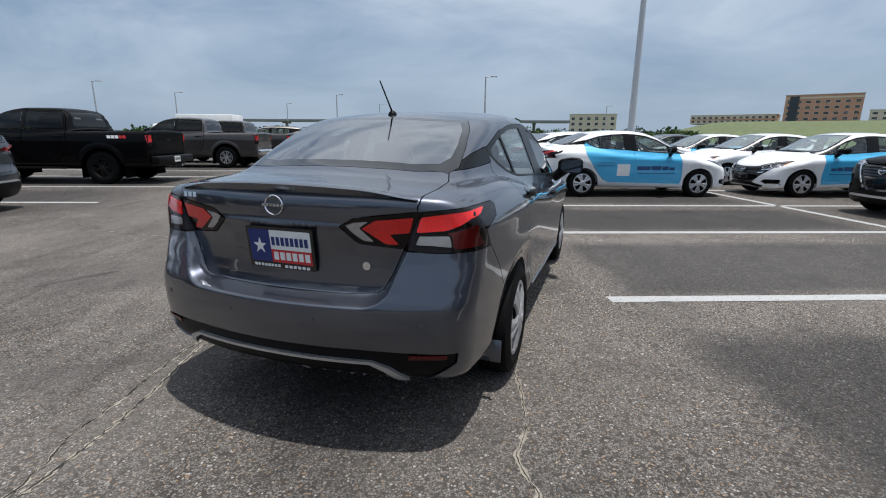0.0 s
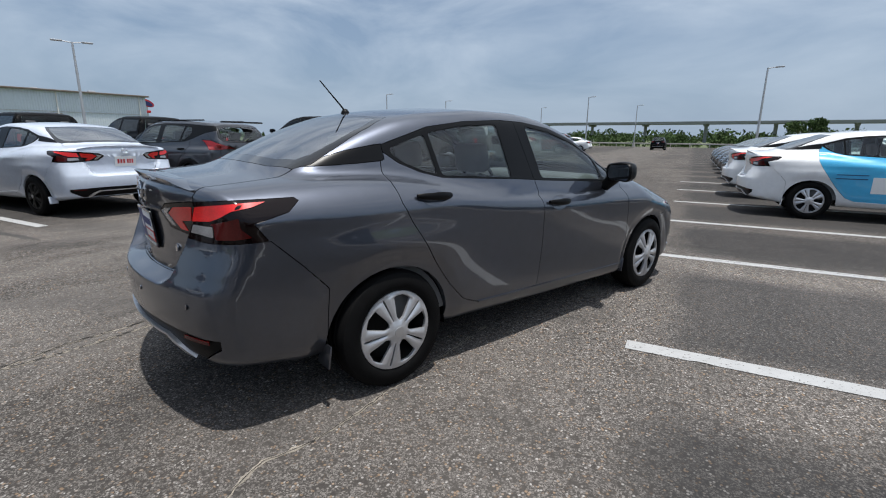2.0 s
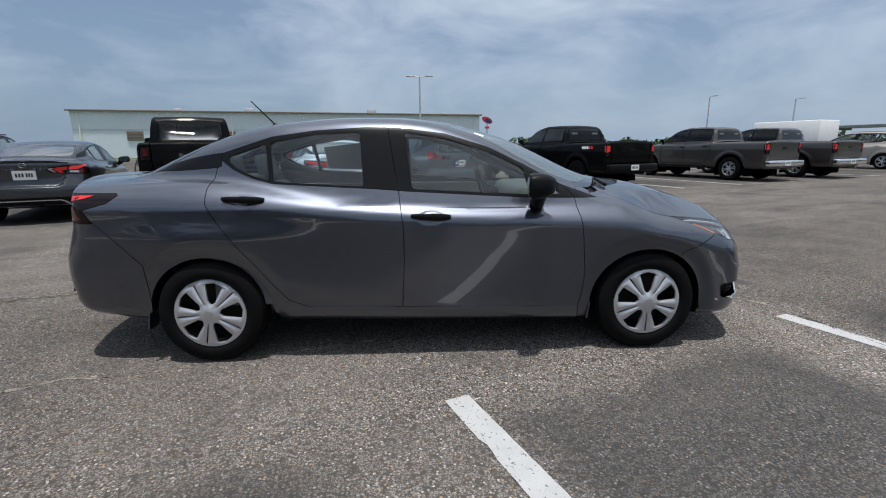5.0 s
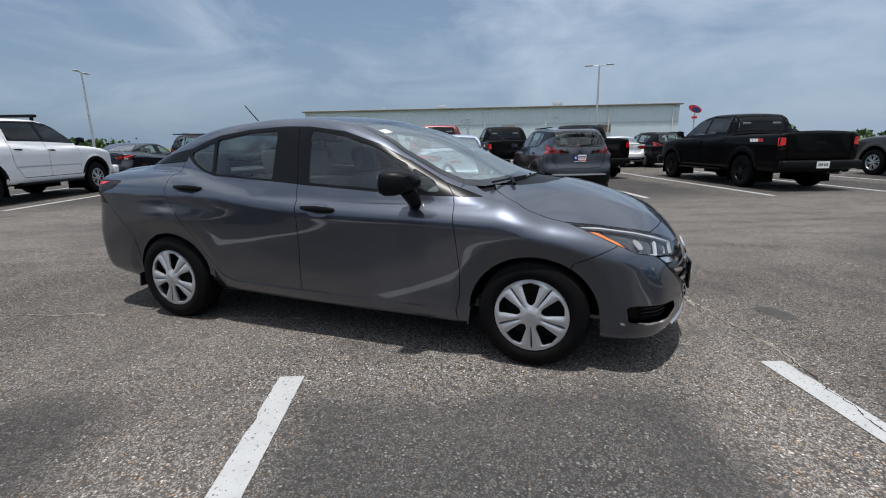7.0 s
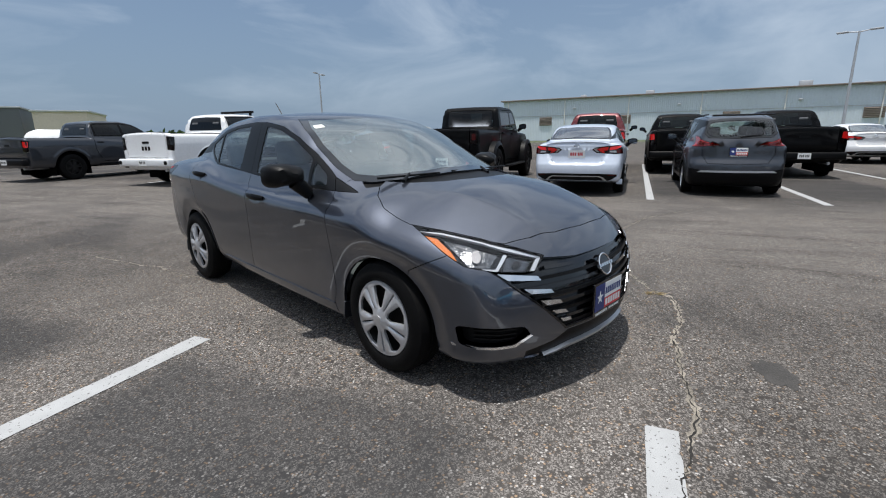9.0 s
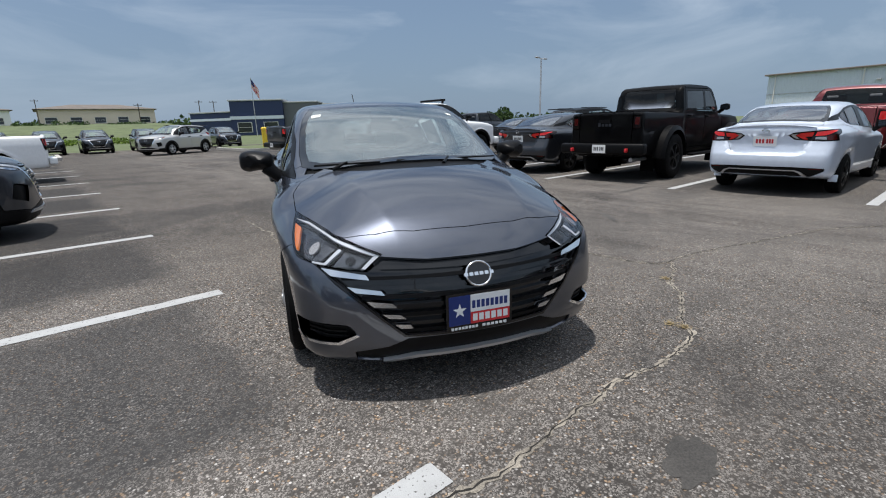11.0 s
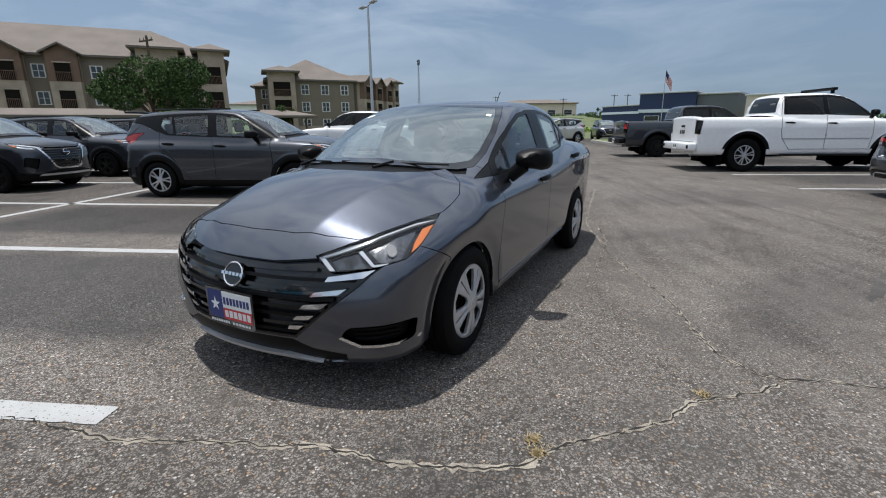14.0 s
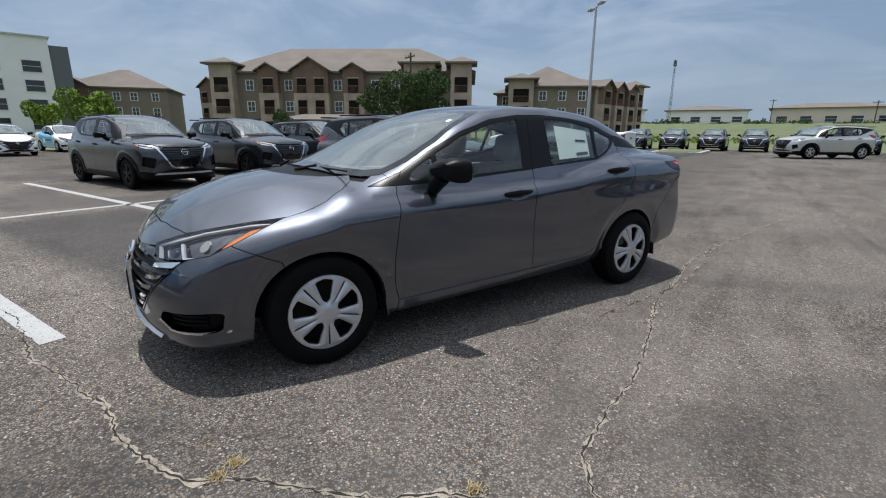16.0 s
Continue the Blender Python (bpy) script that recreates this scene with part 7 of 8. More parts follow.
def balcony(parent, x, z, w, y, h=2.1):
    """A balcony as a flat dark panel, the shade of its recess painted on, with its rail."""
    bm = bmesh.new()
    box(bm, (w, .06, h), (x, y - .02, z))
    b = part("balcony", bm, BALCONY_SHADE, parent, "flat dark panel painted as a shaded balcony opening", smooth=False)
    bm = bmesh.new()
    k = int(w / .16)
    xs = [v for i in range(k + 1) for v in (x - w / 2 + i * w / k - .018, x - w / 2 + i * w / k + .018)]
    lattice(bm, xs, [z - h / 2, z - h / 2 + .96, z - h / 2 + 1.04], lambda a, c: c == 1 or a % 2 == 0, y - .12, y - .06)
    part("railing", bm, TIMBER, b, smooth=False)
    bm = bmesh.new()
    box(bm, (w + .3, .14, .14), (x, y - .06, z + h / 2 + .02))
    part("lintel", bm, STONE, b)


def apartments(o, e, depth, plan, label, floor=3.15, storeys=3, roof_rise=4.7):
    """A three-storey block; plan lists its bays along the front: (kind, width)."""
    m, ln = wall_frame(o, e)
    h = empty("apartment_building", label, "apartments", "apartment buildings", m)
    top = floor * storeys + .6
    total = sum(w for _, w in plan)
    bm = bmesh.new()
    box(bm, (ln, depth, top), (ln / 2, depth / 2, top / 2))
    part("wall", bm, SIDING, h, "olive grey siding wall")
    bm = bmesh.new()
    hip(bm, 0, ln, 0, depth, top, roof_rise)
    part("roof", bm, SHINGLE, h, "brown shingle roof", smooth=False)
    bm = bmesh.new()
    box(bm, (ln + .1, .16, 1.4), (ln / 2, -.06, .7))
    part("stone_base", bm, STONE, h)
    x = 0
    for kind, w in plan:
        w = w * ln / total
        c = x + w / 2
        if kind == "wall":
            k = max(1, int(w / 2.6))
            for s in range(storeys):
                for i in range(k):
                    window_unit(h, x + (i + .5) * w / k, floor * s + 1.75, 1.15, 1.5, 0, awning=False)
        elif kind == "gable":
            bm = bmesh.new()
            box(bm, (w, 1.6, top + .2), (c, -.6, (top + .2) / 2))
            part("bay", bm, STONE, h, "tan stone bay")
            bm = bmesh.new()
            box(bm, (w + .06, .9, floor + .3), (c, -.98, top - floor / 2 + .05))
            part("bay_cladding", bm, TIMBER, h, "brown timber top storey")
            bm = bmesh.new()
            gable(bm, x, x + w, -1.4, depth * .5, top + .1, w * .34)
            part("bay_roof", bm, SHINGLE, h, smooth=False)
            bm = bmesh.new()
            vs = [bm.verts.new(p) for p in ((x, -1.38, top), (x + w, -1.38, top), (c, -1.38, top + w * .33))]
            bm.faces.new(vs)
            part("gable_panel", bm, TIMBER, h, smooth=False)
            k = 1 if w < 5 else 2
            for s in range(storeys):
                for i in range(k):
                    balcony(h, x + (i + .5) * w / k, floor * s + 1.6, w / k * .50, -1.46)
        else:
            bm = bmesh.new()
            box(bm, (w, w, top + 1.1), (c, w / 2 - 1.8, (top + 1.1) / 2))
            part("tower", bm, STONE, h, "stone corner tower")
            bm = bmesh.new()
            hip(bm, x, x + w, -1.8, w - 1.8, top + 1.1, 1.0, .8)
            part("tower_roof", bm, SHINGLE, h, smooth=False)
            for s in range(storeys):
                balcony(h, c, floor * s + 1.7, w * .62, -1.8, 2.2)
        x += w
    return h


apartments((80.8, -11.2), (56.6, -43.0), 18, [("tower", 4.5), ("wall", 5), ("gable", 4), ("wall", 3), ("gable", 7), ("wall", 3), ("gable", 4), ("wall", 8), ("tower", 6), ("wall", 3), ("tower", 4)], "three-storey apartment block in olive siding and tan stone")
apartments((60.6, -54), (51.5, -64.6), 22, [("tower", 3.8), ("wall", 9)], "three-storey apartment block with a hipped shingle roof", floor=2.75, roof_rise=4.0)
apartments((51.3, -65.2), (55.0, -81.2), 12, [("gable", 4), ("wall", 2), ("gable", 4), ("wall", 2), ("gable", 4), ("tower", 3)], "three-storey apartment wing with gabled bays", roof_rise=2.2, floor=2.7)
apartments((113, 10.5), (108.5, -6.5), 16, [("gable", 4), ("wall", 8), ("wall", 4)], "three-storey apartment block with a hipped roof", floor=2.85, roof_rise=4.0)
apartments((113, -14), (104, -20), 14, [("gable", 4), ("tower", 4)], "small three-storey apartment block", roof_rise=2.5)
apartments((66, -56), (60, -61), 12, [("wall", 3), ("tower", 4)], "three-storey apartment link block", roof_rise=2.2, floor=2.5)


def slab_building(o, e, depth, h, wall, label, rows=(), base=0.0, band=None, name="office_building", wsize=(1.4, 1.5), step_=3.2, cap=None, category="building", alcove=0.0):
    """A flat-roofed block with rows of separate windows."""
    m, ln = wall_frame(o, e)
    b = empty(name, label, category, at=Matrix.Translation((0, 0, base)) @ m)
    bm = bmesh.new()
    box(bm, (ln, depth, h), (ln / 2, depth / 2, h / 2))
    part("wall", bm, wall, b)
    bm = bmesh.new()
    box(bm, (ln + .6, depth + .6, .35), (ln / 2, depth / 2, h + .1), .04)
    if cap:
        hip(bm, 0, ln, 0, depth, h + .2, 1.9, .9)
    part("roof", bm, cap or GALV, b, smooth=not cap)
    if band:
        bm = bmesh.new()
        box(bm, (ln + .2, .3, band[1]), (ln / 2, -.1, band[0]))
        part("band", bm, band[2], b)
    k = int(ln / step_)
    for z in rows:
        for i in range(k):
            window_unit(b, (i + .5) * ln / k, z, wsize[0], wsize[1], -.02, sash=False)
    return b


# white hotel with its grey end
hotel = slab_building((101.5, 26), (104, 10.5), 22, 16, STUCCO, "white five-storey hotel with dark square windows", (2.0, 5.1, 8.2, 11.3), name="hotel", wsize=(2.5, 1.9), step_=4.6, category="hotel")
bm = bmesh.new()
box(bm, (2.6, 20, 14.9), (17.05, 10.3, 7.45))
part("grey_wing", bm, GREYW, hotel, "dark grey end wing")
bm = bmesh.new()
bars(bm, [(3.0 + i * 1.0, 3.7 + i * 1.0, 13.9, 14.7) for i in range(5)], lambda a, b, c: (a, -.12 - c, b))
part("sign_lettering", bm, INK, hotel)
bm = bmesh.new()
bars(bm, [(3.5, 6.9, 12.9, 13.4)], lambda a, b, c: (a, -.12 - c, b))
part("sign_lettering", bm, REDP, hotel)
# brick medical buildings on the rise
slab_building((112, 382), (150, 369), 40, 17.5, BRICK, "brick hospital block with pale bands", (2.2, 5.8, 9.4, 13.0), base=12.5, name="hospital", wsize=(2.6, 1.6), step_=4.6, band=(15.6, 1.0, TANW))
slab_building((153, 366), (195, 348), 30, 7, TANW, "low tan wing of the hospital", (2.0, 5.0), base=12.5, name="hospital", wsize=(2.6, 1.4), step_=5)
bm = bmesh.new()
box(bm, (5.0, .6, 16.5), (5.0, -.35, 8.4))
part("blue_glass", bm, DARKW, [o for o in bpy.data.objects if o.name == "hospital"][0])
slab_building((62, 425), (115, 405), 25, 6.5, TANW, "long low tan and brick office block", (1.8, 4.6), base=12.5, name="office_building", wsize=(2.0, 1.5), step_=4, band=(3.2, .9, BRICK))
slab_building((-22, 300), (5, 300), 20, 14.5, TANW, "tan office block with brick bands", (2.0, 5.4, 8.8, 12.0), base=.5, wsize=(2.0, 1.6), step_=4, band=(3.7, .9, BRICK))
# low grey shops beyond the grass, navy dealership, beige block
slab_building((166, -128), (112, -171), 20, 5.6, STUCCO, "long low pale commercial building with a brown roof", (2.0,), name="shop_building", wsize=(3.2, 2.0), step_=6, cap=SHINGLE, base=4.4)
slab_building((106, -176), (82, -189), 20, 5.2, STUCCO, "low pale commercial building with a brown roof", (1.9,), name="shop_building", wsize=(3.2, 2.0), step_=6, cap=SHINGLE, base=4.4)
slab_building((76, -192), (44, -204), 20, 5.6, TANW, "low tan commercial building", (2.0,), name="shop_building", wsize=(3.2, 2.0), step_=6, cap=SHINGLE, base=4.3)
slab_building((11.9, -130.9), (-.9, -128.6), 24, 8.6, NAVYW, "navy blue metal dealership building", (2.0,), name="dealership", wsize=(3.4, 2.4), step_=5.5, band=(4.4, .8, METALW))
slab_building((23, -143), (12.1, -134), 20, 6.0, NAVYW, "navy blue metal workshop wing", (), name="dealership", band=(4.2, .6, METALW))
slab_building((-1.2, -130), (-9.6, -128), 20, 8.0, GREYW, "plain grey panel commercial building", (), name="shop_building")
slab_building((-10.5, -119), (-18.8, -116), 20, 6.9, TANW, "beige flat-roofed commercial building", (2.0,), name="shop_building", wsize=(3, 2.2), step_=6)

# flag
flag = empty("flagpole", "tall pole with a red, white and blue striped flag", "flag", at=Matrix.Translation((5.3, -112, 0)))
bm = bmesh.new()
tube(bm, (0, 0, 0), (0, 0, 12.4), .09, .05, 10)
part("pole", bm, GALV, flag)


def cloth(x0, x1, z0, z1, off=0.0):
    bm = bmesh.new()
    g = [[bm.verts.new((-(x0 + (x1 - x0) * i / 8) * .55, .22 * math.sin((x0 + (x1 - x0) * i / 8) * 3.4 + z * .5) + off, z - (x0 + (x1 - x0) * i / 8) * .95)) for z in (z0, (z0 + z1) / 2, z1)] for i in range(9)]
    for p, q in zip(g, g[1:]):
        for j in range(2):
            bm.faces.new((p[j], q[j], q[j + 1], p[j + 1]))
    return bm


for i in range(13):
    z1 = 12.3 - i * .16
    part("flag_stripe", cloth(0 if i > 6 else 1.1, 2.6, z1 - .16, z1), FLAGRED if i % 2 == 0 else FLAGWHITE, flag)
part("flag_field", cloth(0, 1.1, 11.18, 12.3), FLAGBLUE, flag)

# mast and timber utility poles
mast = empty("radio_mast", "slender lattice radio mast", "mast", at=Matrix.Translation((80, -135, 0)) @ Matrix.Diagonal((.5, .5, .90, 1)))
bm = bmesh.new()
for k in range(3):
    a = k * 2.094
    tube(bm, (1.0 * math.cos(a), 1.0 * math.sin(a), 0), (.35 * math.cos(a), .35 * math.sin(a), 24), .09, .06, 6)
for j in range(12):
    r0, r1 = 1 - .65 * j / 12, 1 - .65 * (j + 1) / 12
    for k in range(3):
        a, b = k * 2.094, (k + 1) * 2.094
        tube(bm, (r0 * math.cos(a), r0 * math.sin(a), 2 * j), (r1 * math.cos(b), r1 * math.sin(b), 2 * j + 2), .04, .04, 5)
part("lattice", bm, STEELB, mast)
bm = bmesh.new()
for k in range(3):
    a = k * 2.094
    box(bm, (.35, .35, 1.8), (.75 * math.cos(a), .75 * math.sin(a), 23.4), .04)
part("antenna_panel", bm, STEELB, mast)


def utility(x, y, h, arm=2.2):
    t = empty("utility_pole", "weathered timber utility pole with a crossarm", "utility pole", "utility poles", Matrix.Translation((x, y, 0)))
    bm = bmesh.new()
    tube(bm, (0, 0, 0), (0, 0, h), .17, .11, 10)
    part("pole", bm, BARK, t)
    bm = bmesh.new()
    box(bm, (arm, .12, .14), (0, .1, h - .5))
    for k in range(4):
        tube(bm, ((k - 1.5) * arm / 3.4, .1, h - .43), ((k - 1.5) * arm / 3.4, .1, h - .2), .05, .04, 8)
    part("crossarm", bm, BARK, t)


for x, y, h in ((49, -28, 10.4), (75, -190, 13), (128, -180, 15), (40, -165, 10), (24, -170, 11), (20, -172, 11)):
    utility(x, y, h)

# trees and scrub
tree(36.2, -19.9, 6.7, 8.6, OAK, "dark green spreading oak tree", 3, .28, 17000, .20)
tree(57, 4.5, 5.2, 5.4, LIME, "bright green bushy tree", 5, .14, 2400, .34)
tree(62, 8.6, 4.2, 3.6, LIME, "bright green bushy tree", 6, .12, 1500, .32)
tree(29, -16.0, 2.6, 2.6, LIME, "small lime green shrub by the lot", 7, .08, 900, .22)
tree(44, -41, 4.0, 2.6, OAK, "small dark green tree", 8, .10, 900, .26)
tree(-27, -54, 3.5, 4.2, OAK, "dark green tree beyond the parked trucks", 9, .14, 1500, .3)
tree(52, -13, 3.6, 2.6, OAK, "small dark green tree", 11, .10, 900, .26)
tree(-19, 96, 5.3, 7.5, HEDGE, "green tree at the edge of the car park", 12, .16, 2600, .36)


def scrub(name, label, o, e, h0, h1, count, leaf, seed, depth=5.0, mat=None):
    """A long ragged belt of bushes."""
    rnd = random.Random(seed)
    bm = bmesh.new()
    d = Vector((e[0] - o[0], e[1] - o[1], 0))
    nrm_ = Vector((-d.y, d.x, 0)).normalized()
    lumps = [(rnd.random(), rnd.uniform(h0, h1), rnd.uniform(.5, 1) * h1) for _ in range(int(d.length / h1 * 1.6))]
    for _ in range(count):
        t, hh, rr = rnd.choice(lumps)
        a, b = rnd.uniform(0, 6.283), math.acos(rnd.uniform(0, 1))
        k = rnd.uniform(.75, 1.0)
        p = Vector((o[0], o[1], 0)) + d * t + d.normalized() * (rr * k * math.cos(a) * math.sin(b)) + nrm_ * (rnd.uniform(0, depth) + rr * .6 * math.sin(a) * math.sin(b)) + Vector((0, 0, hh * k * math.cos(b)))
        s = leaf * rnd.uniform(.6, 1.5)
        q = Euler((rnd.uniform(0, 6.28), rnd.uniform(0, 6.28), rnd.uniform(0, 6.28))).to_matrix()
        bm.faces.new([bm.verts.new(p + q @ Vector(v) * s) for v in ((-.5, 0, 0), (0, -.35, .1), (.5, 0, 0), (0, .35, .1))])
    return tagged(part(name, bm, mat or HEDGE, smooth=False), label, "bushes", kind="stuff")


L2 = lambda u, v: (lot(u, v).translation.x, lot(u, v).translation.y)
scrub("scrub_belt", "belt of green scrub along the edge of the car park", L2(-60, 95), L2(60, 97), 2.0, 3.4, 30000, .40, 21)
scrub("far_woods", "dark distant belt of trees", (-300, 420), (330, 330), 5, 11, 9000, 2.2, 22, 30)
scrub("far_woods", "dark distant belt of trees on the rise", (30, 300), (200, 330), 3, 7, 5000, 1.6, 23, 40)
scrub("far_woods", "pale distant belt of trees", (-330, 60), (-260, 330), 4, 9, 5000, 2.2, 24, 30)
scrub("far_woods", "far tree line behind the shops", (260, -150), (-200, -260), 4, 8, 6000, 2.0, 26, 30)
scrub("far_bushes", "scattered bushes along the grass bank", (140, -110), (24, -160), .6, 2.2, 9000, .55, 28, 26).location.z = 3.4
scrub("weed_belt", "tall green and yellow weeds on the grass strip", (48, -50), (10, -72), .3, .9, 5000, .30, 29, 14, LIME)

# elevated highway
hw = empty("highway_bridge", "long elevated concrete highway on slim piers", "bridge")
m, ln = wall_frame((-240, 216), (-20, 266))
hw.matrix_basis = m
bm = bmesh.new()
box(bm, (ln, 12, .8), (ln / 2, 0, 9.3))
part("deck", bm, ROADC, hw)
bm = bmesh.new()
box(bm, (ln, .3, .5), (ln / 2, -5.9, 9.9))
part("parapet", bm, ROADC, hw)
for i in range(8):
    bm = bmesh.new()
    tube(bm, (10 + i * ln / 8, 0, 0), (10 + i * ln / 8, 0, 8.7), .8, .8, 12)
    box(bm, (1.4, 9, .9), (10 + i * ln / 8, 0, 8.4))
    part("pier", bm, ROADC, hw)

# low timber rail at the end of the lot
rail = empty("guard_rail", "low weathered timber guard rail", "rail", at=lot(-50, 89))
for i in range(34):
    bm = bmesh.new()
    box(bm, (.16, .16, .75), (i * 3, 0, .375), .02)
    part("post", bm, CONC, rail)
bm = bmesh.new()
box(bm, (100, .08, .22), (50, -.1, .62), .02)
part("rail_board", bm, CONC, rail)

# kerbed islands, yellow bollards and the tank behind them
def island(u, v, a, b, label="pale concrete kerb island", turn=0.0):
    isl = tagged(empty("kerb_island", label, "kerb", at=lot(u, v, 0, turn)))
    bm = bmesh.new()
    prism(bm, rounded([(-a, -b), (a, -b), (a, b), (-a, b)], .6, 6), .15, lambda x, y, z: (x, y, z))
    part("kerb", bm, CONC, isl)
    bm = bmesh.new()
    prism(bm, rounded([(-a + .2, -b + .2), (a - .2, -b + .2), (a - .2, b - .2), (-a + .2, b - .2)], .5, 6), .01, lambda x, y, z: (x, y, z + .152))
    part("grass_bed", bm, GRASS, isl)


island(2.6, -31.0, 1.4, 3.0)
island(-11.5, -29.5, 4.0, 3.4, "pale concrete kerb island with yellow bollards")
for u, v in ((-10.6, -31.1), (-10.3, -28.7), (-12.2, -31.1), (-13.6, -31.1), (-9.3, -28.0)):
    t = empty("bollard", "yellow painted steel bollard with a domed cap", "bollard", "bollards", lot(u, v, .15))
    bm = bmesh.new()
    tube(bm, (0, 0, 0), (0, 0, 1.15), .11, .11, 16)
    part("post", bm, YELLOW, t)
    bm = bmesh.new()
    lathe(bm, [(.125, 1.13), (.125, 1.2), (.08, 1.26), (.0001, 1.28)], 16, "z")
    part("cap", bm, YELLOW, t)
tank = empty("tank", "white horizontal storage tank on saddles", "tank", at=lot(-11.8, -24.5, 0, .35) @ Matrix.Scale(.8, 4))
bm = bmesh.new()
lathe(bm, [(.0001, -2.3), (.5, -2.25), (.82, -2.0), (.9, -1.7), (.9, 1.7), (.82, 2.0), (.5, 2.25), (.0001, 2.3)], 32)
for v_ in bm.verts:
    v_.co.z += 1.35
part("shell", bm, WHITEP, tank)
for x in (-1.2, 1.2):
    bm = bmesh.new()
    box(bm, (.25, 1.4, .7), (x, 0, .35), .03)
    part("saddle", bm, CONC, tank)

# round sign on its post, carports and white box van
sign = empty("pylon_sign", "round blue and red sign on a tall post", "sign", at=pose(-174, 26.3, 0, 0, 0, 82 + 180) @ Matrix.Diagonal((1.7, 1.7, 2.5, 1)))
bm = bmesh.new()
tube(bm, (0, 0, 0), (0, 0, 4.4), .15, .12, 10)
part("post", bm, GALV, sign)
bm = bmesh.new()
prism(bm, [(1.15 * math.cos(a), 4.35 + .45 * math.sin(a) + .25 * math.cos(a)) for a in np.linspace(0, 2 * math.pi, 33)[:-1]], .3, lambda a, b, c: (a, c, b))
part("face", bm, FLAGRED, sign, "round red sign face")
bm = bmesh.new()
prism(bm, [(.7 * math.cos(a) - .2, 4.25 + .28 * math.sin(a) + .15 * math.cos(a)) for a in np.linspace(0, 2 * math.pi, 33)[:-1]], .36, lambda a, b, c: (a, c - .03, b))
part("emblem", bm, FLAGBLUE, sign)
bm = bmesh.new()
box(bm, (1.0, .25, .3), (0, .15, 3.3), .03)
part("lower_board", bm, REDP, sign)
for o, e in (((58, -14), (50, -27)), ((46, -33), (40, -42))):
    m, ln = wall_frame(o, e)
    cp = empty("carport", "long low carport with a shingle roof", "carport", at=m)
    bm = bmesh.new()
    hip(bm, 0, ln, 0, 5.5, 2.6, .7, .3)
    part("roof", bm, SHINGLE, cp, smooth=False)
    for i in range(6):
        bm = bmesh.new()
        box(bm, (.2, .2, 2.45), (.5 + i * (ln - 1) / 5, 2.7, 1.22))
        part("post", bm, TIMBER, cp)
van = empty("box_truck", "white box truck behind the pickups", "truck", at=lot(-17.7, 34.3, 0, radians(90)))
bm = bmesh.new()
box(bm, (2.2, 4.2, 2.0), (0, -1.2, 1.75), .05)
part("box", bm, WHITEP, van)
bm = bmesh.new()
box(bm, (2.0, 1.8, 1.6), (0, 1.9, 1.25), .25, seg=4)
part("cab", bm, WHITEP, van)
for s in (-1, 1):
    for y in (-2.2, 1.8):
        wheel("wheel", van, (s * .9, y, .38), R=.38, rim=.22, width=.24, style="spoke", mirror=s < 0)

# cracks in the asphalt: sandy filler with a dark open line
FILLER = material("sandy_crack_filler", (0.235, 0.21, 0.175), 0.95, grain=0.6, size=30, bump=0.4)
OPEN = material("dark_open_crack", (0.022, 0.020, 0.018), 1.0, grain=0.3, size=20)
WEED = material("dry_yellow_weed", (0.36, 0.28, 0.15), 0.95, grain=0.4, size=30, bump=0.5)


def crack(points, seed, pale=.030, dark=.010):
    rnd = random.Random(seed)
    pts = []
    for a, b in zip(points, points[1:]):
        a, b = Vector((*a, 0)), Vector((*b, 0))
        n = max(2, int((b - a).length / .022))
        pts += [a.lerp(b, i / n) for i in range(n)]
    pts.append(Vector((*points[-1], 0)))
    walk_ = Vector()
    path = []
    for p in pts:
        walk_ = walk_ * .8 + Vector((rnd.gauss(0, .005), rnd.gauss(0, .005), 0))
        path.append(p + walk_)
    for name, w, z, mat, label in (("crack_filler", pale, .0025, FILLER, "sandy filler along a crack in the asphalt"), ("crack", dark, .0042, OPEN, "dark open crack in the asphalt")):
        if w <= 0:
            continue
        bm = bmesh.new()
        rows = []
        for i, p in enumerate(path):
            d = (path[min(i + 1, len(path) - 1)] - path[max(i - 1, 0)]).normalized()
            s = Vector((-d.y, d.x, 0))
            k = w / 2 * max(.03, rnd.gauss(.8, .45))
            q = p + s * rnd.uniform(-.15, .15) * pale
            rows.append((bm.verts.new(q + s * k + Vector((0, 0, z))), bm.verts.new(q - s * k + Vector((0, 0, z)))))
        for a, b in zip(rows, rows[1:]):
            bm.faces.new((a[1], b[1], b[0], a[0]))
        tagged(part(name, bm, mat, smooth=False), label, "crack", kind="structure")


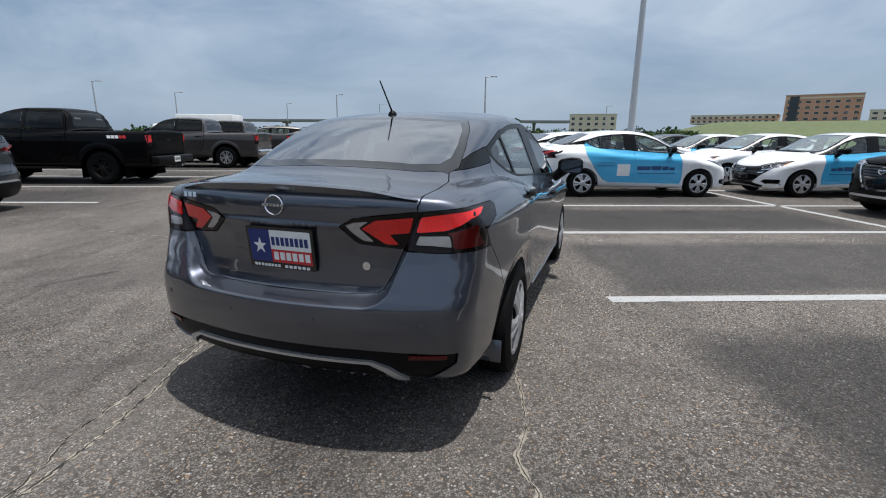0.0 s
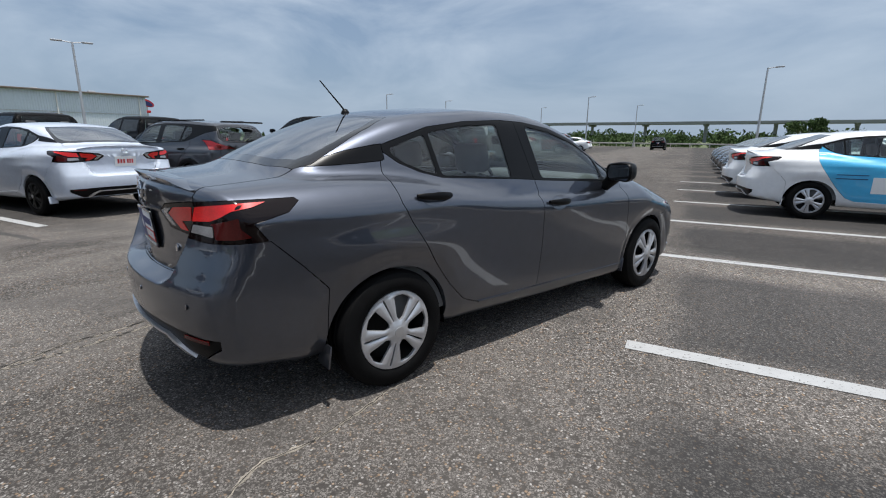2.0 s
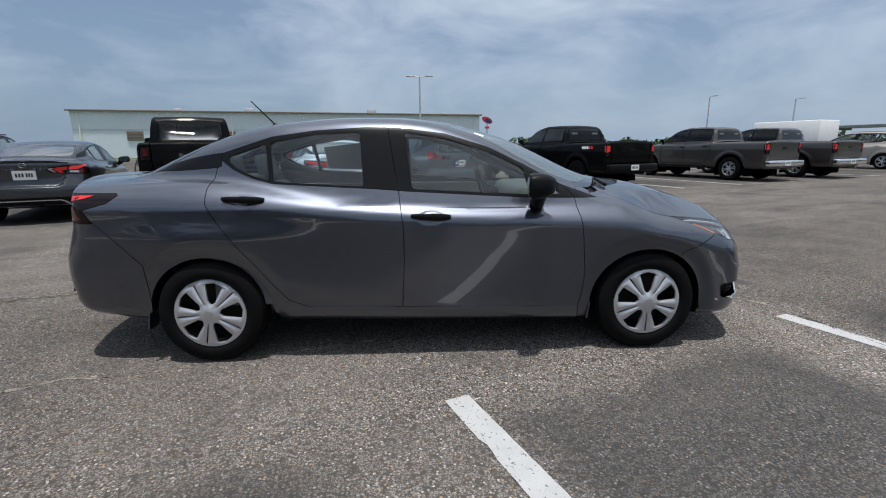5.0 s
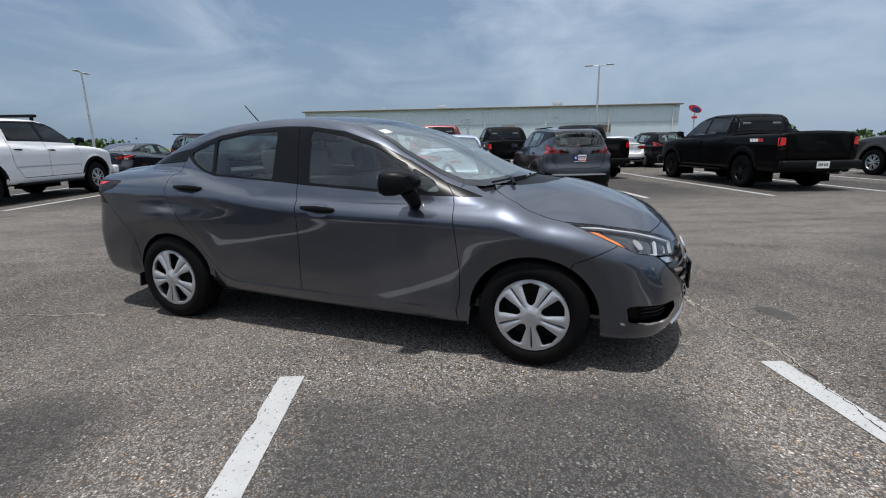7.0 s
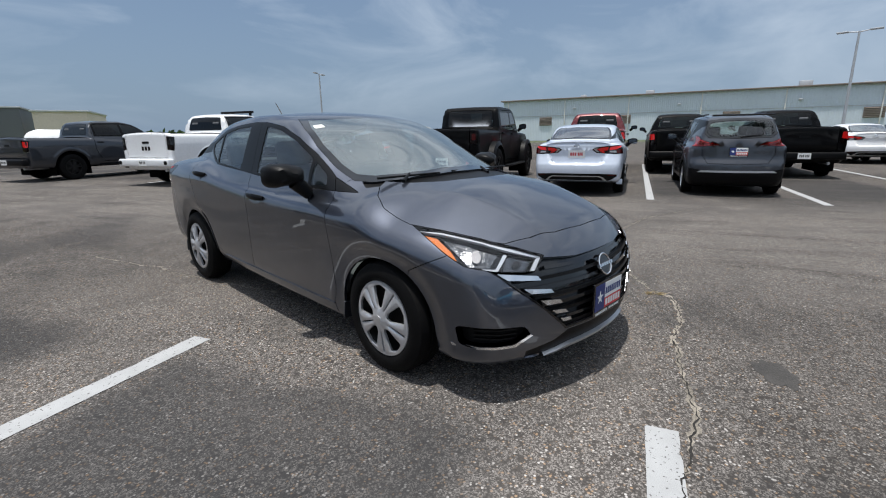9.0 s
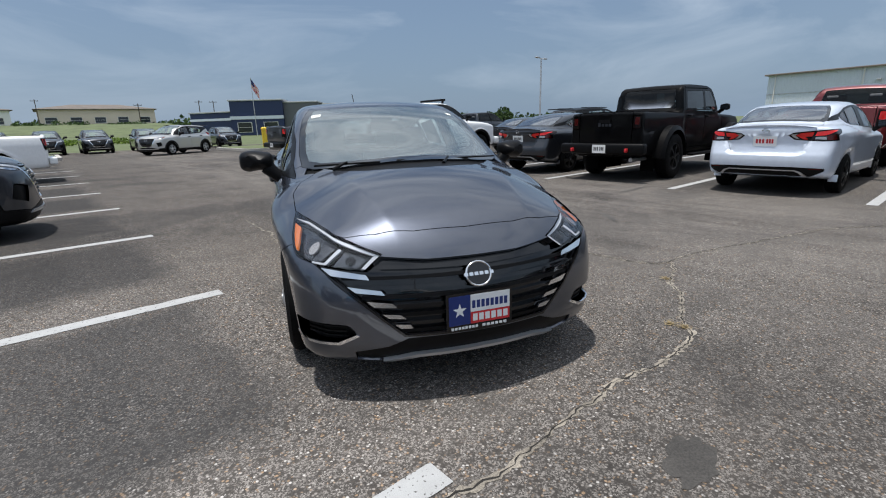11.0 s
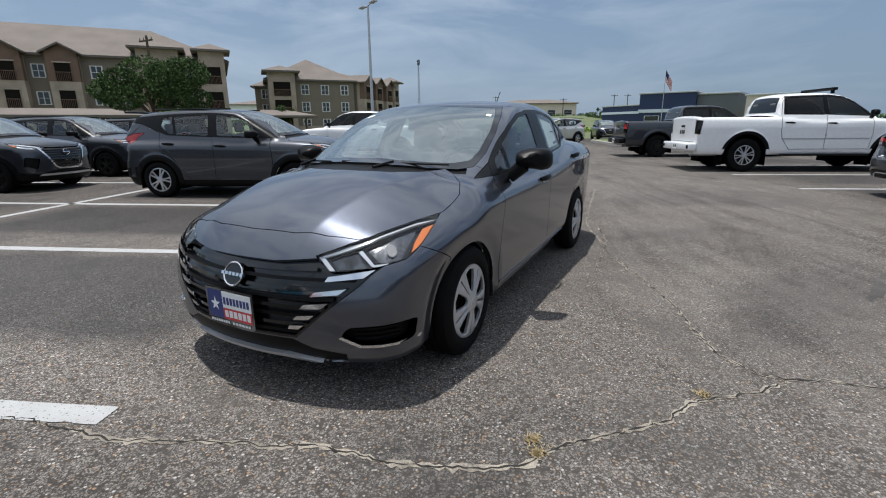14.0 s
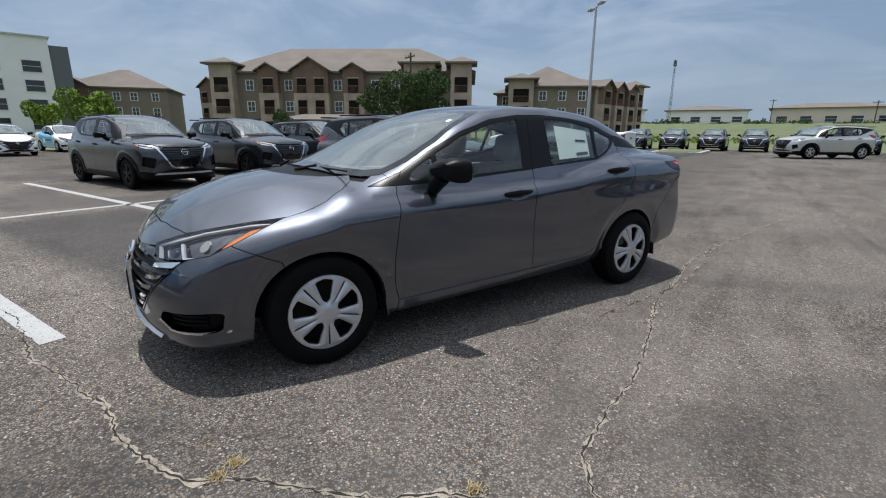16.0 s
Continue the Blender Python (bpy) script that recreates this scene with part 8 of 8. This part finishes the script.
crack([(-.2, -6.0), (-.53, -3.65), (-.75, -2.47), (-1.10, -1.52), (-1.18, -1.25), (-1.54, -.56), (-1.80, -.03), (-1.98, .45), (-2.10, .75), (-2.27, .87), (-2.38, .88)], 1, .028, .008)
crack([(-2.38, .88), (-2.57, .80), (-2.80, .75), (-3.29, .69), (-3.87, .66), (-4.78, .57), (-6.2, .9)], 2, .022, .010)
crack([(-2.38, .88), (-2.23, 1.09), (-2.0, 1.26), (-1.89, 1.50), (-1.74, 1.64), (-1.52, 1.85), (-1.41, 2.04), (-1.27, 2.14), (-1.0, 2.27), (-.67, 2.33), (-.35, 2.45), (-.15, 2.54), (.14, 2.68), (.42, 2.75), (.96, 2.86), (1.8, 3.2), (3.0, 3.7)], 3, .032, .008)
crack([(1.35, -3.1), (1.08, -2.21), (.99, -2.06), (.99, -1.89), (.92, -1.6), (.86, -1.4), (.6, -.4)], 4, .018, .004)
crack([(-.45, -3.6), (-.73, -2.85), (-.85, -2.57), (-.97, -2.16), (-1.1, -1.69), (-1.2, -.5)], 5, .018, .008)
for i, (x, y) in enumerate(((-2.01, 1.22), (-1.43, 1.97), (-1.39, 1.90))):
    bm = bmesh.new()
    rnd = random.Random(i)
    for _ in range(160):
        a, r = rnd.uniform(0, 6.28), abs(rnd.gauss(0, .022))
        p = Vector((x + r * math.cos(a), y + r * math.sin(a), .004))
        t = Vector((rnd.gauss(0, .012), rnd.gauss(0, .012), rnd.uniform(.004, .016)))
        s = Vector((.0025, .002, 0))
        bm.faces.new([bm.verts.new(p - s), bm.verts.new(p + s), bm.verts.new(p + t)])
    tagged(part("weed", bm, WEED, smooth=False), "dry yellow weed growing in a crack", "weed", kind="stuff")


def stain(x, y, a, b, seed, turn=0.0):
    """A dark oil spot with a ragged edge."""
    rnd = random.Random(seed)
    bm = bmesh.new()
    n = 26
    ring = []
    for i in range(n):
        t = 2 * math.pi * i / n
        k = rnd.uniform(.7, 1.15)
        p = Matrix.Rotation(turn, 3, "Z") @ Vector((a * k * math.cos(t), b * k * math.sin(t), 0))
        ring.append(bm.verts.new((x + p.x, y + p.y, .0022)))
    bm.faces.new(ring)
    tagged(part("oil_stain", bm, STAIN, smooth=False), "dark oil spot on the asphalt", "stain", "oil spots", "structure")


STAIN = material("oily_asphalt", (0.052, 0.048, 0.044), 0.8, grain=0.45, size=18, bump=0.5)
for i, (x, y, a, b, t) in enumerate(((-.54, 2.88, .16, .09, .6), (-5.2, -2.9, .55, .06, .4), (-3.2, -1.0, .3, .05, 1.2))):
    stain(x, y, a, b, i, t)
